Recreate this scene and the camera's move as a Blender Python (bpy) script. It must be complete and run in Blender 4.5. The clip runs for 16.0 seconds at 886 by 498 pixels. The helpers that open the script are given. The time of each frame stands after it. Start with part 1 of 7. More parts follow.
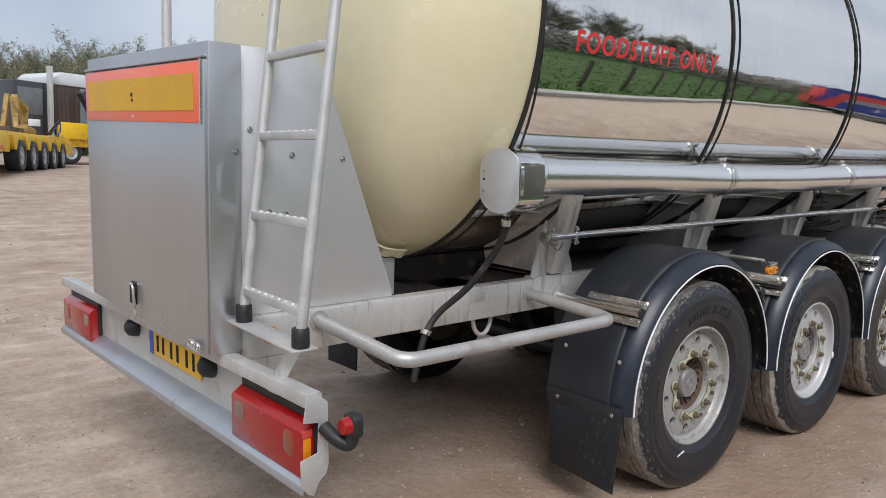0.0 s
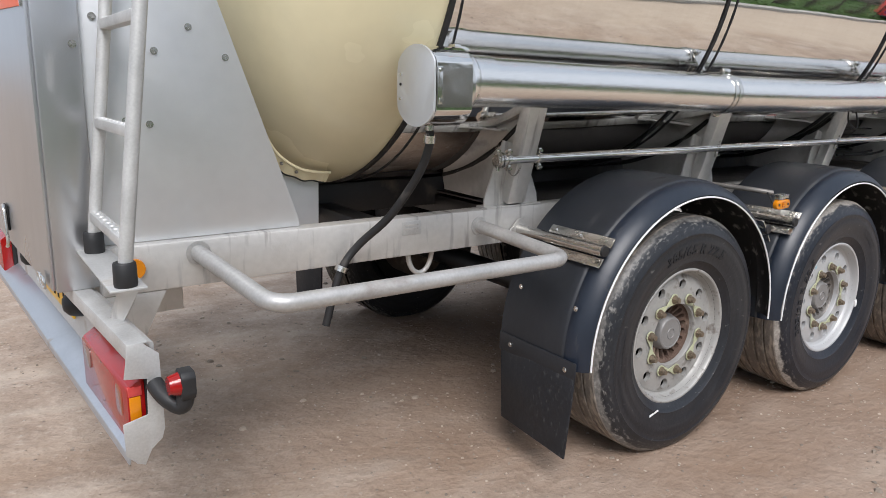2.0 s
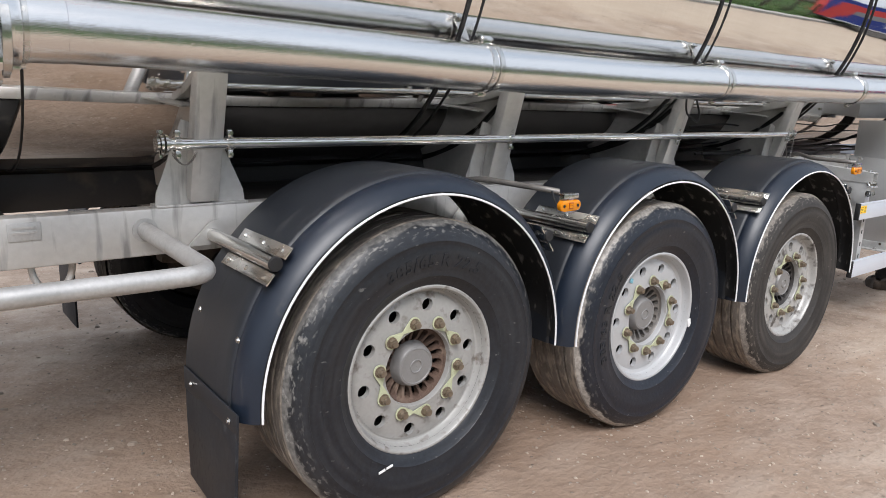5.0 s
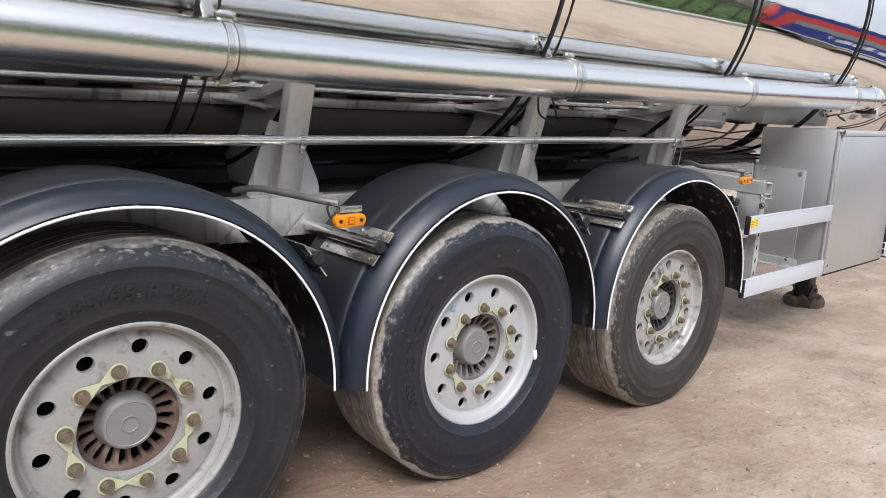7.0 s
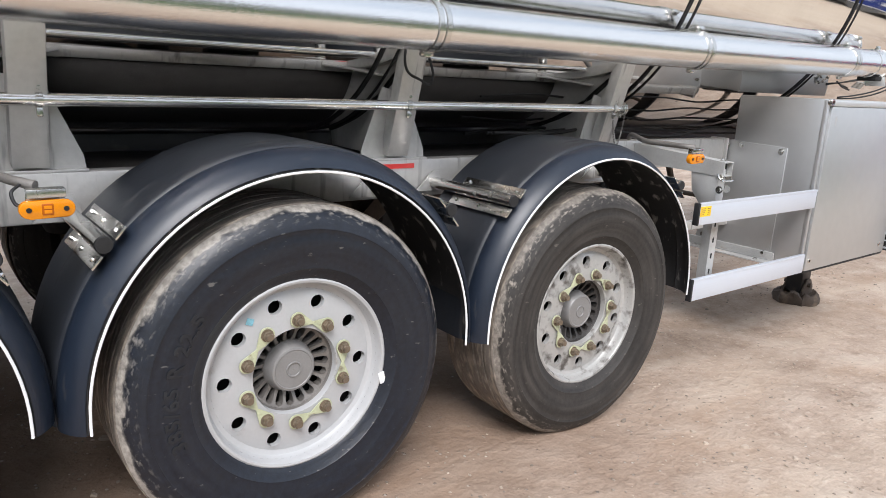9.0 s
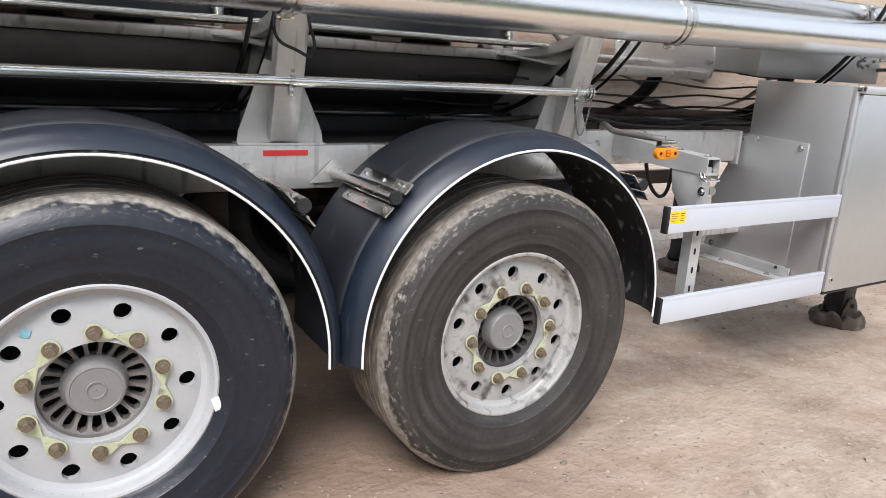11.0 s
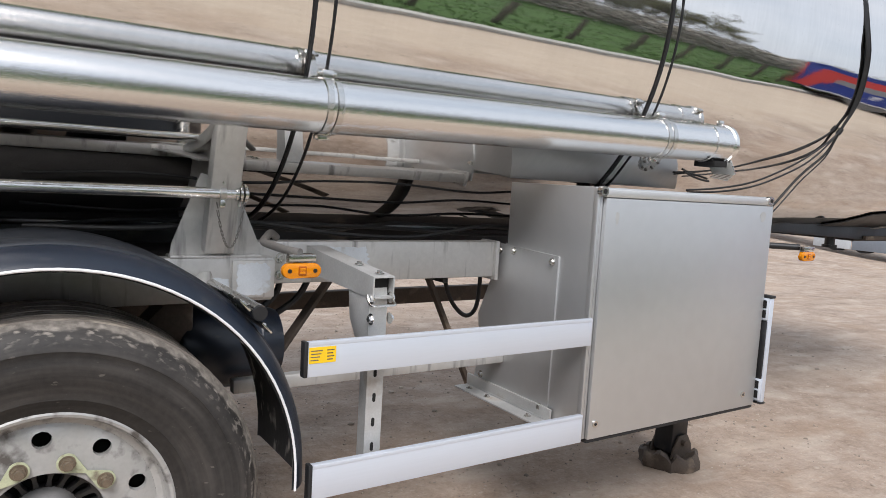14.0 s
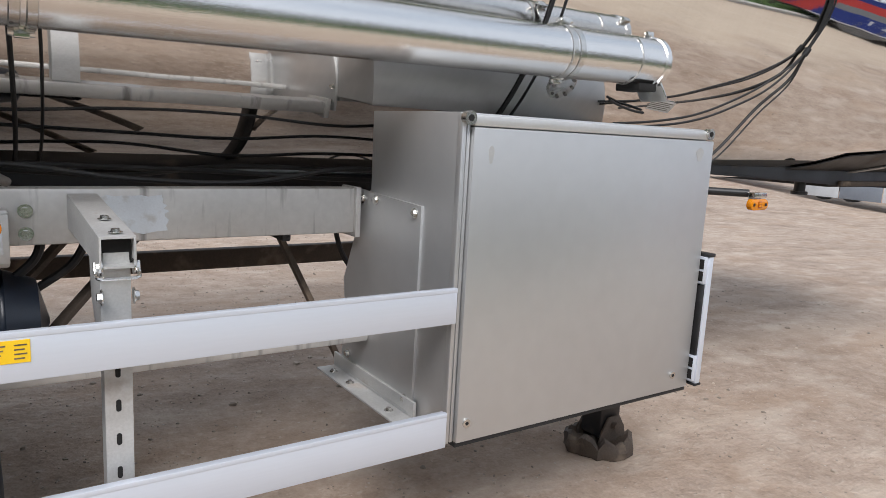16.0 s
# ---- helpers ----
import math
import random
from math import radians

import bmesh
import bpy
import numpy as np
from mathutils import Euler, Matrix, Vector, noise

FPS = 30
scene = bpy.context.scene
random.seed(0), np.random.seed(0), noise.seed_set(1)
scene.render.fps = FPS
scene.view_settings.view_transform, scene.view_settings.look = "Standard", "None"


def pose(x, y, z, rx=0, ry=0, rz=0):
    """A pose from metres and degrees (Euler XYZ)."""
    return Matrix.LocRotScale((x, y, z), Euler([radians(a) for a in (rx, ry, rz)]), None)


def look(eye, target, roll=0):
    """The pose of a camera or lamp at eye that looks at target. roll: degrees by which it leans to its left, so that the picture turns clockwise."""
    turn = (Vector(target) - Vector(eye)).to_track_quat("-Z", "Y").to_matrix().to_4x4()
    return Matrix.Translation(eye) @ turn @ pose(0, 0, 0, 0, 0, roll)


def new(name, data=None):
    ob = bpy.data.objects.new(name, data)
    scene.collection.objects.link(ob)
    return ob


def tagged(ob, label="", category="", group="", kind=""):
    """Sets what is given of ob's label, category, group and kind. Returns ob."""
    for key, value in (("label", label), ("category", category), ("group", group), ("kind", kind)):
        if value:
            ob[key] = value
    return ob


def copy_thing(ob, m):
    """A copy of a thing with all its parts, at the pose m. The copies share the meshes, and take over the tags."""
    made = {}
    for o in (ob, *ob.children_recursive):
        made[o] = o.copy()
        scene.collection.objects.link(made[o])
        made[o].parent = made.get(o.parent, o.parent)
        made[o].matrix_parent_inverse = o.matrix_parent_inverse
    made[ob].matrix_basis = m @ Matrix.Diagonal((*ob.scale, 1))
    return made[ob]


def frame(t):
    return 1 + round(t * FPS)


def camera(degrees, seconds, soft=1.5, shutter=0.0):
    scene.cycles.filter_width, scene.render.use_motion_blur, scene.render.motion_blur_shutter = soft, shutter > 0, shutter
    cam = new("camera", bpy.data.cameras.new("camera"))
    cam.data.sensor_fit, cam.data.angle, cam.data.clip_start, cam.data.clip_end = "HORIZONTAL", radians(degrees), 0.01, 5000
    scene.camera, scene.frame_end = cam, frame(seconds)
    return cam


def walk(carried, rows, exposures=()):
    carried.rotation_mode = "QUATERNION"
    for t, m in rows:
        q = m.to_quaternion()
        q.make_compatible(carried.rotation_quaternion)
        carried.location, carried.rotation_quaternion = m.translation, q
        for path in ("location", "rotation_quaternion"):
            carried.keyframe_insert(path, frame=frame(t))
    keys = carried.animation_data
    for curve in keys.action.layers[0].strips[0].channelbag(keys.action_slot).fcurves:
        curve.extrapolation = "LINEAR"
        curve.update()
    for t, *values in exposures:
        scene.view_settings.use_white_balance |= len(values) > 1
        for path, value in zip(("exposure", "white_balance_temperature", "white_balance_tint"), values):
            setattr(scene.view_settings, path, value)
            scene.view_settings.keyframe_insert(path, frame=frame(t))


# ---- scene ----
cam = camera(64.6, 16.0, 0.6)
PATH = [
    (0, (-3.149, -1.874, 1.626), (-1.894, -0.339, 1.365), 1.0),
    (0.5, (-2.982, -1.737, 1.595), (-1.717, -0.216, 1.301), 1.2),
    (1, (-2.886, -1.702, 1.562), (-1.623, -0.205, 1.159), 1.2),
    (1.5, (-2.713, -1.743, 1.545), (-1.542, -0.182, 1.107), 1.0),
    (2, (-2.505, -1.793, 1.539), (-1.372, -0.208, 1.087), 1.3),
    (2.5, (-2.353, -1.802, 1.509), (-1.207, -0.229, 1.048), 1.7),
    (3, (-2.114, -1.762, 1.501), (-0.964, -0.196, 1.028), 1.8),
    (3.5, (-1.94, -1.767, 1.481), (-0.781, -0.209, 1.001), 1.9),
    (4, (-1.755, -1.851, 1.46), (-0.588, -0.295, 0.996), 1.7),
    (4.2, (-1.674, -1.895, 1.461), (-0.503, -0.339, 1.005), 1.7),
    (6.3, (-0.825, -1.783, 1.372), (0.457, -0.3, 0.976), 2.5),
    (6.5, (-0.729, -1.847, 1.398), (0.551, -0.363, 0.998), 2.5),
    (7, (-0.532, -1.914, 1.396), (0.749, -0.429, 1.002), 2.4),
    (7.5, (-0.302, -1.881, 1.376), (0.978, -0.396, 0.982), 2.5),
    (8, (-0.063, -1.848, 1.38), (1.204, -0.355, 0.977), 2.5),
    (8.5, (0.137, -1.846, 1.379), (1.382, -0.347, 0.926), 2.9),
    (8.7, (0.251, -1.866, 1.377), (1.481, -0.358, 0.914), 2.9),
    (10.8, (1.106, -1.871, 1.349), (2.116, -0.223, 0.835), 3.4),
    (11, (1.192, -1.88, 1.342), (2.2, -0.228, 0.836), 3.4),
    (11.5, (1.402, -1.922, 1.336), (2.413, -0.272, 0.83), 3.5),
    (12, (1.573, -1.943, 1.318), (2.605, -0.302, 0.827), 3.7),
    (12.5, (1.84, -1.904, 1.301), (2.909, -0.264, 0.89), 3.7),
    (13, (2.057, -1.861, 1.313), (3.156, -0.22, 0.995), 3.8),
    (13.5, (2.272, -1.875, 1.32), (3.379, -0.221, 1.121), 3.7),
    (14, (2.485, -1.914, 1.351), (3.591, -0.259, 1.157), 3.4),
    (14.5, (2.648, -1.852, 1.322), (3.758, -0.205, 1.085), 3.1),
    (15, (2.855, -1.698, 1.321), (3.977, -0.066, 1.043), 2.9),
    (15.5, (3.013, -1.642, 1.314), (4.144, -0.024, 0.99), 3.0),
    (16, (3.248, -1.653, 1.305), (4.369, -0.029, 0.976), 3.1),
]
SKY, SUN = 0.10, 2.6
EXPOSURES = [(0.0, 0.06, 6100, 13), (1.5, 0.28, 6100, 13), (3.5, 0.40, 6100, 13), (7.0, 0.60, 6100, 13), (11.0, 0.74, 6100, 13), (13.5, 0.45, 6100, 13), (16.0, 0.28, 6100, 13)]
walk(cam, [(t, pose(0, 0, 0.51, 0, -1.465, 0) @ pose(0, 0, -0.51) @ look(eye, target, roll)) for t, eye, target, roll in PATH], EXPOSURES)

# ---------------------------------------------------------------- world and light
world = bpy.data.worlds.new("overcast_sky")
scene.world = world
world.use_nodes = True
wn, wl = world.node_tree.nodes, world.node_tree.links
wn.clear()
sky = wn.new("ShaderNodeTexSky")
sky.sky_type, sky.sun_disc = "NISHITA", False
sky.sun_elevation, sky.sun_rotation = radians(48), radians(200)
sky.air_density, sky.dust_density = 1.0, 3.0
cloud = wn.new("ShaderNodeTexNoise")
cloud.inputs["Scale"].default_value, cloud.inputs["Detail"].default_value = 2.2, 6.0
cloud_ramp = wn.new("ShaderNodeValToRGB")
cloud_ramp.color_ramp.elements[0].position, cloud_ramp.color_ramp.elements[1].position = 0.35, 0.68
cloud_ramp.color_ramp.elements[0].color, cloud_ramp.color_ramp.elements[1].color = (4.6, 5.3, 6.0, 1), (7.8, 8.0, 8.1, 1)
veil = wn.new("ShaderNodeMix")
veil.data_type, veil.inputs[0].default_value = "RGBA", 0.86
back = wn.new("ShaderNodeBackground")
back.inputs["Strength"].default_value = SKY
wout = wn.new("ShaderNodeOutputWorld")
wl.new(cloud.outputs["Fac"], cloud_ramp.inputs[0])
wl.new(sky.outputs[0], veil.inputs[6])
wl.new(cloud_ramp.outputs[0], veil.inputs[7])
wl.new(veil.outputs[2], back.inputs["Color"])
wl.new(back.outputs[0], wout.inputs["Surface"])
sun = new("sun", bpy.data.lights.new("sun", "SUN"))
sun.data.energy, sun.data.angle, sun.data.color = SUN, radians(28), (1.0, 0.95, 0.88)
sun.matrix_world = look((-6, -9, 12), (0, 0, 0))

# ---------------------------------------------------------------- materials
def ramp_node(nt, a, b, lo, hi):
    n = nt.nodes.new("ShaderNodeValToRGB")
    n.color_ramp.elements[0].position, n.color_ramp.elements[1].position = lo, hi
    n.color_ramp.elements[0].color, n.color_ramp.elements[1].color = (*a, 1), (*b, 1)
    return n


def noise_node(nt, co, scale, detail=6, stretch=(1, 1, 1)):
    mp = nt.nodes.new("ShaderNodeMapping")
    mp.inputs["Scale"].default_value = stretch
    n = nt.nodes.new("ShaderNodeTexNoise")
    n.inputs["Scale"].default_value, n.inputs["Detail"].default_value = scale, detail
    nt.links.new(co, mp.inputs[0])
    nt.links.new(mp.outputs[0], n.inputs["Vector"])
    return n


def mix_rgb(nt, fac, a, b):
    m = nt.nodes.new("ShaderNodeMix")
    m.data_type = "RGBA"
    for sock, v in ((m.inputs[0], fac), (m.inputs[6], a), (m.inputs[7], b)):
        if isinstance(v, tuple):
            sock.default_value = (*v, 1)
        elif isinstance(v, float):
            sock.default_value = v
        else:
            nt.links.new(v, sock)
    return m.outputs[2]


def mat(name, base, rough=0.5, metal=0.0, var=0.12, scale=5.0, rvar=0.08, bump=0.0, bscale=120.0, stretch=(1, 1, 1),
        dirt=None, dirt_amount=0.5, dirt_scale=3.0, dirt_stretch=(1, 1, 1), coat=0.0, wave=0.0, wscale=2.0, spec=0.5):
    """A surface with colour variation at two scales, optional stains, fine relief and slow waviness."""
    m = bpy.data.materials.new(name)
    m.use_nodes = True
    nt = m.node_tree
    bs = nt.nodes["Principled BSDF"]
    co = nt.nodes.new("ShaderNodeTexCoord").outputs["Object"]
    big = noise_node(nt, co, scale, 5, stretch)
    fine = noise_node(nt, co, scale * 14, 4, stretch)
    lo = tuple(c * (1 - var) for c in base)
    hi = tuple(min(1, c * (1 + var)) for c in base)
    r1 = ramp_node(nt, lo, hi, 0.3, 0.7)
    nt.links.new(big.outputs["Fac"], r1.inputs[0])
    r2 = ramp_node(nt, tuple(c * (1 - var * 0.7) for c in base), hi, 0.3, 0.7)
    nt.links.new(fine.outputs["Fac"], r2.inputs[0])
    col = mix_rgb(nt, 0.45, r1.outputs[0], r2.outputs[0])
    rr = nt.nodes.new("ShaderNodeMapRange")
    rr.inputs["From Min"].default_value, rr.inputs["From Max"].default_value = 0.25, 0.75
    rr.inputs["To Min"].default_value, rr.inputs["To Max"].default_value = max(0.01, rough - rvar), min(1, rough + rvar)
    nt.links.new(big.outputs["Fac"], rr.inputs["Value"])
    rough_out = rr.outputs[0]
    if dirt:
        dn = noise_node(nt, co, dirt_scale, 9, dirt_stretch)
        dr = ramp_node(nt, (0, 0, 0), (1, 1, 1), max(0.01, 0.72 - dirt_amount * 0.5), max(0.06, 0.86 - dirt_amount * 0.45))
        nt.links.new(dn.outputs["Fac"], dr.inputs[0])
        col = mix_rgb(nt, dr.outputs[0], col, dirt)
        mm = nt.nodes.new("ShaderNodeMix")
        nt.links.new(dr.outputs[0], mm.inputs[0])
        nt.links.new(rough_out, mm.inputs[2])
        mm.inputs[3].default_value = 0.85
        rough_out = mm.outputs[0]
        if metal > 0.01:
            mt = nt.nodes.new("ShaderNodeMix")
            nt.links.new(dr.outputs[0], mt.inputs[0])
            mt.inputs[2].default_value, mt.inputs[3].default_value = metal, 0.0
            nt.links.new(mt.outputs[0], bs.inputs["Metallic"])
    nt.links.new(col, bs.inputs["Base Color"])
    nt.links.new(rough_out, bs.inputs["Roughness"])
    if not (dirt and metal > 0.01):
        bs.inputs["Metallic"].default_value = metal
    bs.inputs["Coat Weight"].default_value = coat
    bs.inputs["Specular IOR Level"].default_value = spec
    normal = None
    if wave:
        wnoise = noise_node(nt, co, wscale, 2)
        wb = nt.nodes.new("ShaderNodeBump")
        wb.inputs["Strength"].default_value, wb.inputs["Distance"].default_value = 1.0, wave
        nt.links.new(wnoise.outputs["Fac"], wb.inputs["Height"])
        normal = wb.outputs[0]
    if bump:
        bn = noise_node(nt, co, bscale, 6, stretch)
        bb = nt.nodes.new("ShaderNodeBump")
        bb.inputs["Strength"].default_value, bb.inputs["Distance"].default_value = 0.6, bump
        nt.links.new(bn.outputs["Fac"], bb.inputs["Height"])
        if normal:
            nt.links.new(normal, bb.inputs["Normal"])
        normal = bb.outputs[0]
    if normal:
        nt.links.new(normal, bs.inputs["Normal"])
    return m


DUST = (0.30, 0.23, 0.165)
M = {
    "rear_sheet": mat("rear_cabinet_sheet", (0.49, 0.50, 0.515), 0.30, 0.85, 0.06, 1.2, 0.09, bump=0.0004, bscale=200, stretch=(1, 1, 0.35), dirt=(0.36, 0.34, 0.31), dirt_amount=0.16, dirt_scale=3.0, dirt_stretch=(2, 2, 0.4)),
    "mirror": mat("polished_cladding", (0.80, 0.785, 0.765), 0.038, 1.0, 0.05, 1.5, 0.014, wave=0.004, wscale=1.3, bump=0.00006, bscale=14, stretch=(3, 0.5, 0.5)),
    "tube": mat("brushed_tube", (0.81, 0.80, 0.78), 0.20, 1.0, 0.05, 3, 0.05, bump=0.0006, bscale=60, stretch=(0.6, 9, 9)),
    "steel": mat("stainless_steel", (0.66, 0.65, 0.62), 0.24, 1.0, 0.10, 9, 0.08, bump=0.0004, bscale=90, dirt=(0.25, 0.21, 0.17), dirt_amount=0.16, dirt_scale=14),
    "panel": mat("aluminium_panel", (0.66, 0.675, 0.69), 0.46, 0.72, 0.05, 1.6, 0.08, bump=0.0004, bscale=200, dirt=(0.30, 0.27, 0.24), dirt_amount=0.14, dirt_scale=2.5, dirt_stretch=(2, 2, 0.5)),
    "cabinet": mat("anodised_cabinet", (0.565, 0.57, 0.57), 0.42, 0.75, 0.05, 1.2, 0.05, bump=0.0003, bscale=250, dirt=(0.62, 0.61, 0.60), dirt_amount=0.10, dirt_scale=3.5),
    "frame": mat("blasted_frame", (0.56, 0.55, 0.53), 0.50, 0.55, 0.13, 3, 0.08, bump=0.0010, bscale=90, dirt=(0.22, 0.21, 0.20), dirt_amount=0.32, dirt_scale=5, dirt_stretch=(5, 1, 0.6)),
    "galv": mat("galvanised_steel", (0.54, 0.54, 0.53), 0.56, 0.55, 0.16, 12, 0.1, bump=0.0008, bscale=80, dirt=DUST, dirt_amount=0.22, dirt_scale=6),
    "bar": mat("grimy_steel_tube", (0.47, 0.465, 0.455), 0.50, 0.55, 0.20, 7, 0.1, bump=0.0010, bscale=70, dirt=(0.17, 0.145, 0.125), dirt_amount=0.30, dirt_scale=4.5, dirt_stretch=(1, 1, 1.6)),
    "patch": mat("touched_up_paint", (0.60, 0.635, 0.67), 0.5, 0.15, 0.12, 14, 0.1, dirt=(0.45, 0.44, 0.42), dirt_amount=0.35, dirt_scale=22),
    "zinc": mat("bluish_zinc", (0.44, 0.47, 0.51), 0.38, 0.7, 0.14, 9, 0.1, bump=0.0006, bscale=80, dirt=DUST, dirt_amount=0.16, dirt_scale=6),
    "guard": mat("anodised_guard", (0.645, 0.685, 0.755), 0.40, 0.35, 0.03, 2, 0.05, bump=0.0002, bscale=200, stretch=(0.3, 6, 6)),
    "cream": mat("cream_gelcoat", (0.76, 0.685, 0.46), 0.26, 0.0, 0.05, 1.1, 0.05, wave=0.003, wscale=2.2, coat=0.3, dirt=(0.68, 0.60, 0.38), dirt_amount=0.22, dirt_scale=1.4, dirt_stretch=(1, 1, 2)),
    "fender": mat("navy_black_plastic", (0.0100, 0.0152, 0.0262), 0.36, 0.0, 0.2, 4, 0.06, bump=0.0005, bscale=350, dirt=(0.05, 0.05, 0.052), dirt_amount=0.14, dirt_scale=12, dirt_stretch=(1, 3, 1)),
    "fender_top": mat("dusty_black_plastic", (0.0145, 0.017, 0.022), 0.46, 0.0, 0.25, 3, 0.08, bump=0.0006, bscale=250, dirt=(0.050, 0.050, 0.051), dirt_amount=0.22, dirt_scale=5, dirt_stretch=(1, 4, 1)),
    "flap": mat("black_rubber_flap", (0.0135, 0.0155, 0.0200), 0.55, 0.0, 0.35, 5, 0.10, bump=0.0014, bscale=40, dirt=(0.060, 0.061, 0.064), dirt_amount=0.30, dirt_scale=60, dirt_stretch=(1.2, 1.2, 0.6), spec=0.4),
    "fender_in": mat("muddy_fender_lining", (0.022, 0.022, 0.023), 0.7, 0.0, 0.3, 5, 0.1, bump=0.002, bscale=60, dirt=(0.34, 0.32, 0.29), dirt_amount=0.30, dirt_scale=24, dirt_stretch=(1, 1, 0.45)),
    "white": mat("white_trim", (0.80, 0.80, 0.80), 0.45, 0.0, 0.06, 9),
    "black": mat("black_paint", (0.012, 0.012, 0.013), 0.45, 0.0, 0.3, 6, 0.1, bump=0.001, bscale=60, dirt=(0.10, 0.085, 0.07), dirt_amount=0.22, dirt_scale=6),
    "rubber": mat("black_rubber", (0.014, 0.014, 0.015), 0.55, 0.0, 0.25, 14, 0.1, bump=0.0006, bscale=160, dirt=(0.09, 0.08, 0.07), dirt_amount=0.18, dirt_scale=9),
    "tread": mat("dusty_tread", (0.175, 0.152, 0.130), 0.9, 0.0, 0.3, 9, 0.05, bump=0.003, bscale=110, dirt=(0.34, 0.295, 0.24), dirt_amount=0.48, dirt_scale=16, dirt_stretch=(1, 3, 1)),
    "rim": mat("silver_rim", (0.365, 0.36, 0.345), 0.48, 0.25, 0.12, 6, 0.1, bump=0.0008, bscale=120, dirt=(0.16, 0.14, 0.12), dirt_amount=0.30, dirt_scale=22),
    "rim_clean": mat("clean_silver_rim", (0.465, 0.47, 0.475), 0.45, 0.2, 0.05, 6, 0.08, bump=0.0006, bscale=140, dirt=(0.30, 0.27, 0.24), dirt_amount=0.13, dirt_scale=10),
    "rim_dark": mat("oily_silver_rim", (0.42, 0.415, 0.40), 0.40, 0.3, 0.12, 6, 0.1, bump=0.0008, bscale=120, dirt=(0.095, 0.084, 0.074), dirt_amount=0.38, dirt_scale=17),
    "hub": mat("cast_hub", (0.19, 0.178, 0.165), 0.45, 0.4, 0.25, 18, 0.1, bump=0.002, bscale=120),
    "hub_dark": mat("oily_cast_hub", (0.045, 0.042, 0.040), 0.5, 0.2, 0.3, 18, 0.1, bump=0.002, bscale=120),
    "hub_rust": mat("rusty_hub", (0.098, 0.062, 0.046), 0.85, 0.05, 0.35, 16, 0.1, bump=0.003, bscale=110, dirt=(0.20, 0.145, 0.11), dirt_amount=0.30, dirt_scale=12),
    "cap": mat("grey_hub_cap", (0.25, 0.245, 0.24), 0.5, 0.3, 0.12, 14, 0.1, bump=0.0008, bscale=160),
    # near-black: painted shade inside holes and gaps, also plain black marks
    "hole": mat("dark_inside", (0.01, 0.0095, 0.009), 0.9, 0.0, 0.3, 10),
    "nut": mat("brown_wheel_nut", (0.235, 0.19, 0.14), 0.42, 0.6, 0.3, 40, 0.1, bump=0.001, bscale=200),
    "indicator": mat("pale_lime_plastic", (0.45, 0.47, 0.31), 0.5, 0.0, 0.2, 20, dirt=(0.20, 0.17, 0.12), dirt_amount=0.30, dirt_scale=30),
    "orange": mat("orange_reflective_sheet", (0.84, 0.155, 0.075), 0.35, 0.0, 0.06, 4, coat=0.3),
    "yellow_sheet": mat("yellow_reflective_sheet", (0.62, 0.345, 0.002), 0.34, 0.0, 0.14, 5, spec=0.22),
    "plate_yellow": mat("yellow_plate", (0.74, 0.42, 0.02), 0.4, 0.0, 0.06, 8, dirt=(0.45, 0.30, 0.08), dirt_amount=0.2, dirt_scale=9),
    "blue": mat("blue_enamel", (0.02, 0.07, 0.42), 0.4, 0.0, 0.1, 8),
    "red": mat("red_lettering", (0.62, 0.035, 0.03), 0.4, 0.0, 0.06, 8),
    "sticker": mat("yellow_sticker", (0.88, 0.56, 0.01), 0.45, 0.0, 0.04, 20),
    "earth_metal": mat("rusty_dark_steel", (0.085, 0.066, 0.052), 0.75, 0.2, 0.35, 9, 0.1, bump=0.002, bscale=70, dirt=(0.22, 0.17, 0.125), dirt_amount=0.36, dirt_scale=8),
    "yellow_paint": mat("yellow_machine_paint", (0.80, 0.50, 0.010), 0.45, 0.0, 0.12, 3, dirt=(0.30, 0.22, 0.1), dirt_amount=0.24, dirt_scale=3),
    "boom": mat("ochre_machine_steel", (0.36, 0.24, 0.075), 0.6, 0.1, 0.25, 5, dirt=(0.14, 0.10, 0.07), dirt_amount=0.36, dirt_scale=4),
    "canvas": mat("grey_tarpaulin", (0.55, 0.58, 0.60), 0.6, 0.0, 0.12, 2),
    "canvas_side": mat("blue_grey_tarpaulin", (0.22, 0.25, 0.29), 0.55, 0.0, 0.12, 2),
    "smudge": mat("wiped_aluminium", (0.64, 0.64, 0.635), 0.45, 0.7, 0.05, 6, bump=0.0003, bscale=250),
    "letter_rubber": mat("letter_rubber", (0.014, 0.0155, 0.019), 0.6, 0.0, 0.3, 12),
    "truck_dark": mat("dark_truck_paint", (0.035, 0.035, 0.04), 0.35, 0.0, 0.2, 3, coat=0.4),
    "brown_panel": mat("brown_tank_side", (0.07, 0.05, 0.042), 0.5, 0.0, 0.2, 3),
    "curtain_blue": mat("blue_curtain", (0.016, 0.04, 0.24), 0.5, 0.0, 0.1, 1.5),
    "curtain_red": mat("red_curtain", (0.55, 0.05, 0.045), 0.5, 0.0, 0.1, 1.5),
    "curtain_grey": mat("grey_curtain", (0.24, 0.25, 0.26), 0.5, 0.0, 0.1, 1.5),
    "curtain_white": mat("white_curtain", (0.75, 0.76, 0.77), 0.5, 0.0, 0.06, 1.5),
    "concrete": mat("pale_concrete", (0.46, 0.44, 0.40), 0.85, 0.0, 0.15, 3, 0.05, bump=0.003, bscale=60),
    "wood": mat("weathered_post", (0.06, 0.05, 0.042), 0.85, 0.0, 0.25, 8, stretch=(6, 6, 1)),
    "bark": mat("tree_bark", (0.15, 0.135, 0.115), 0.9, 0.0, 0.25, 5),
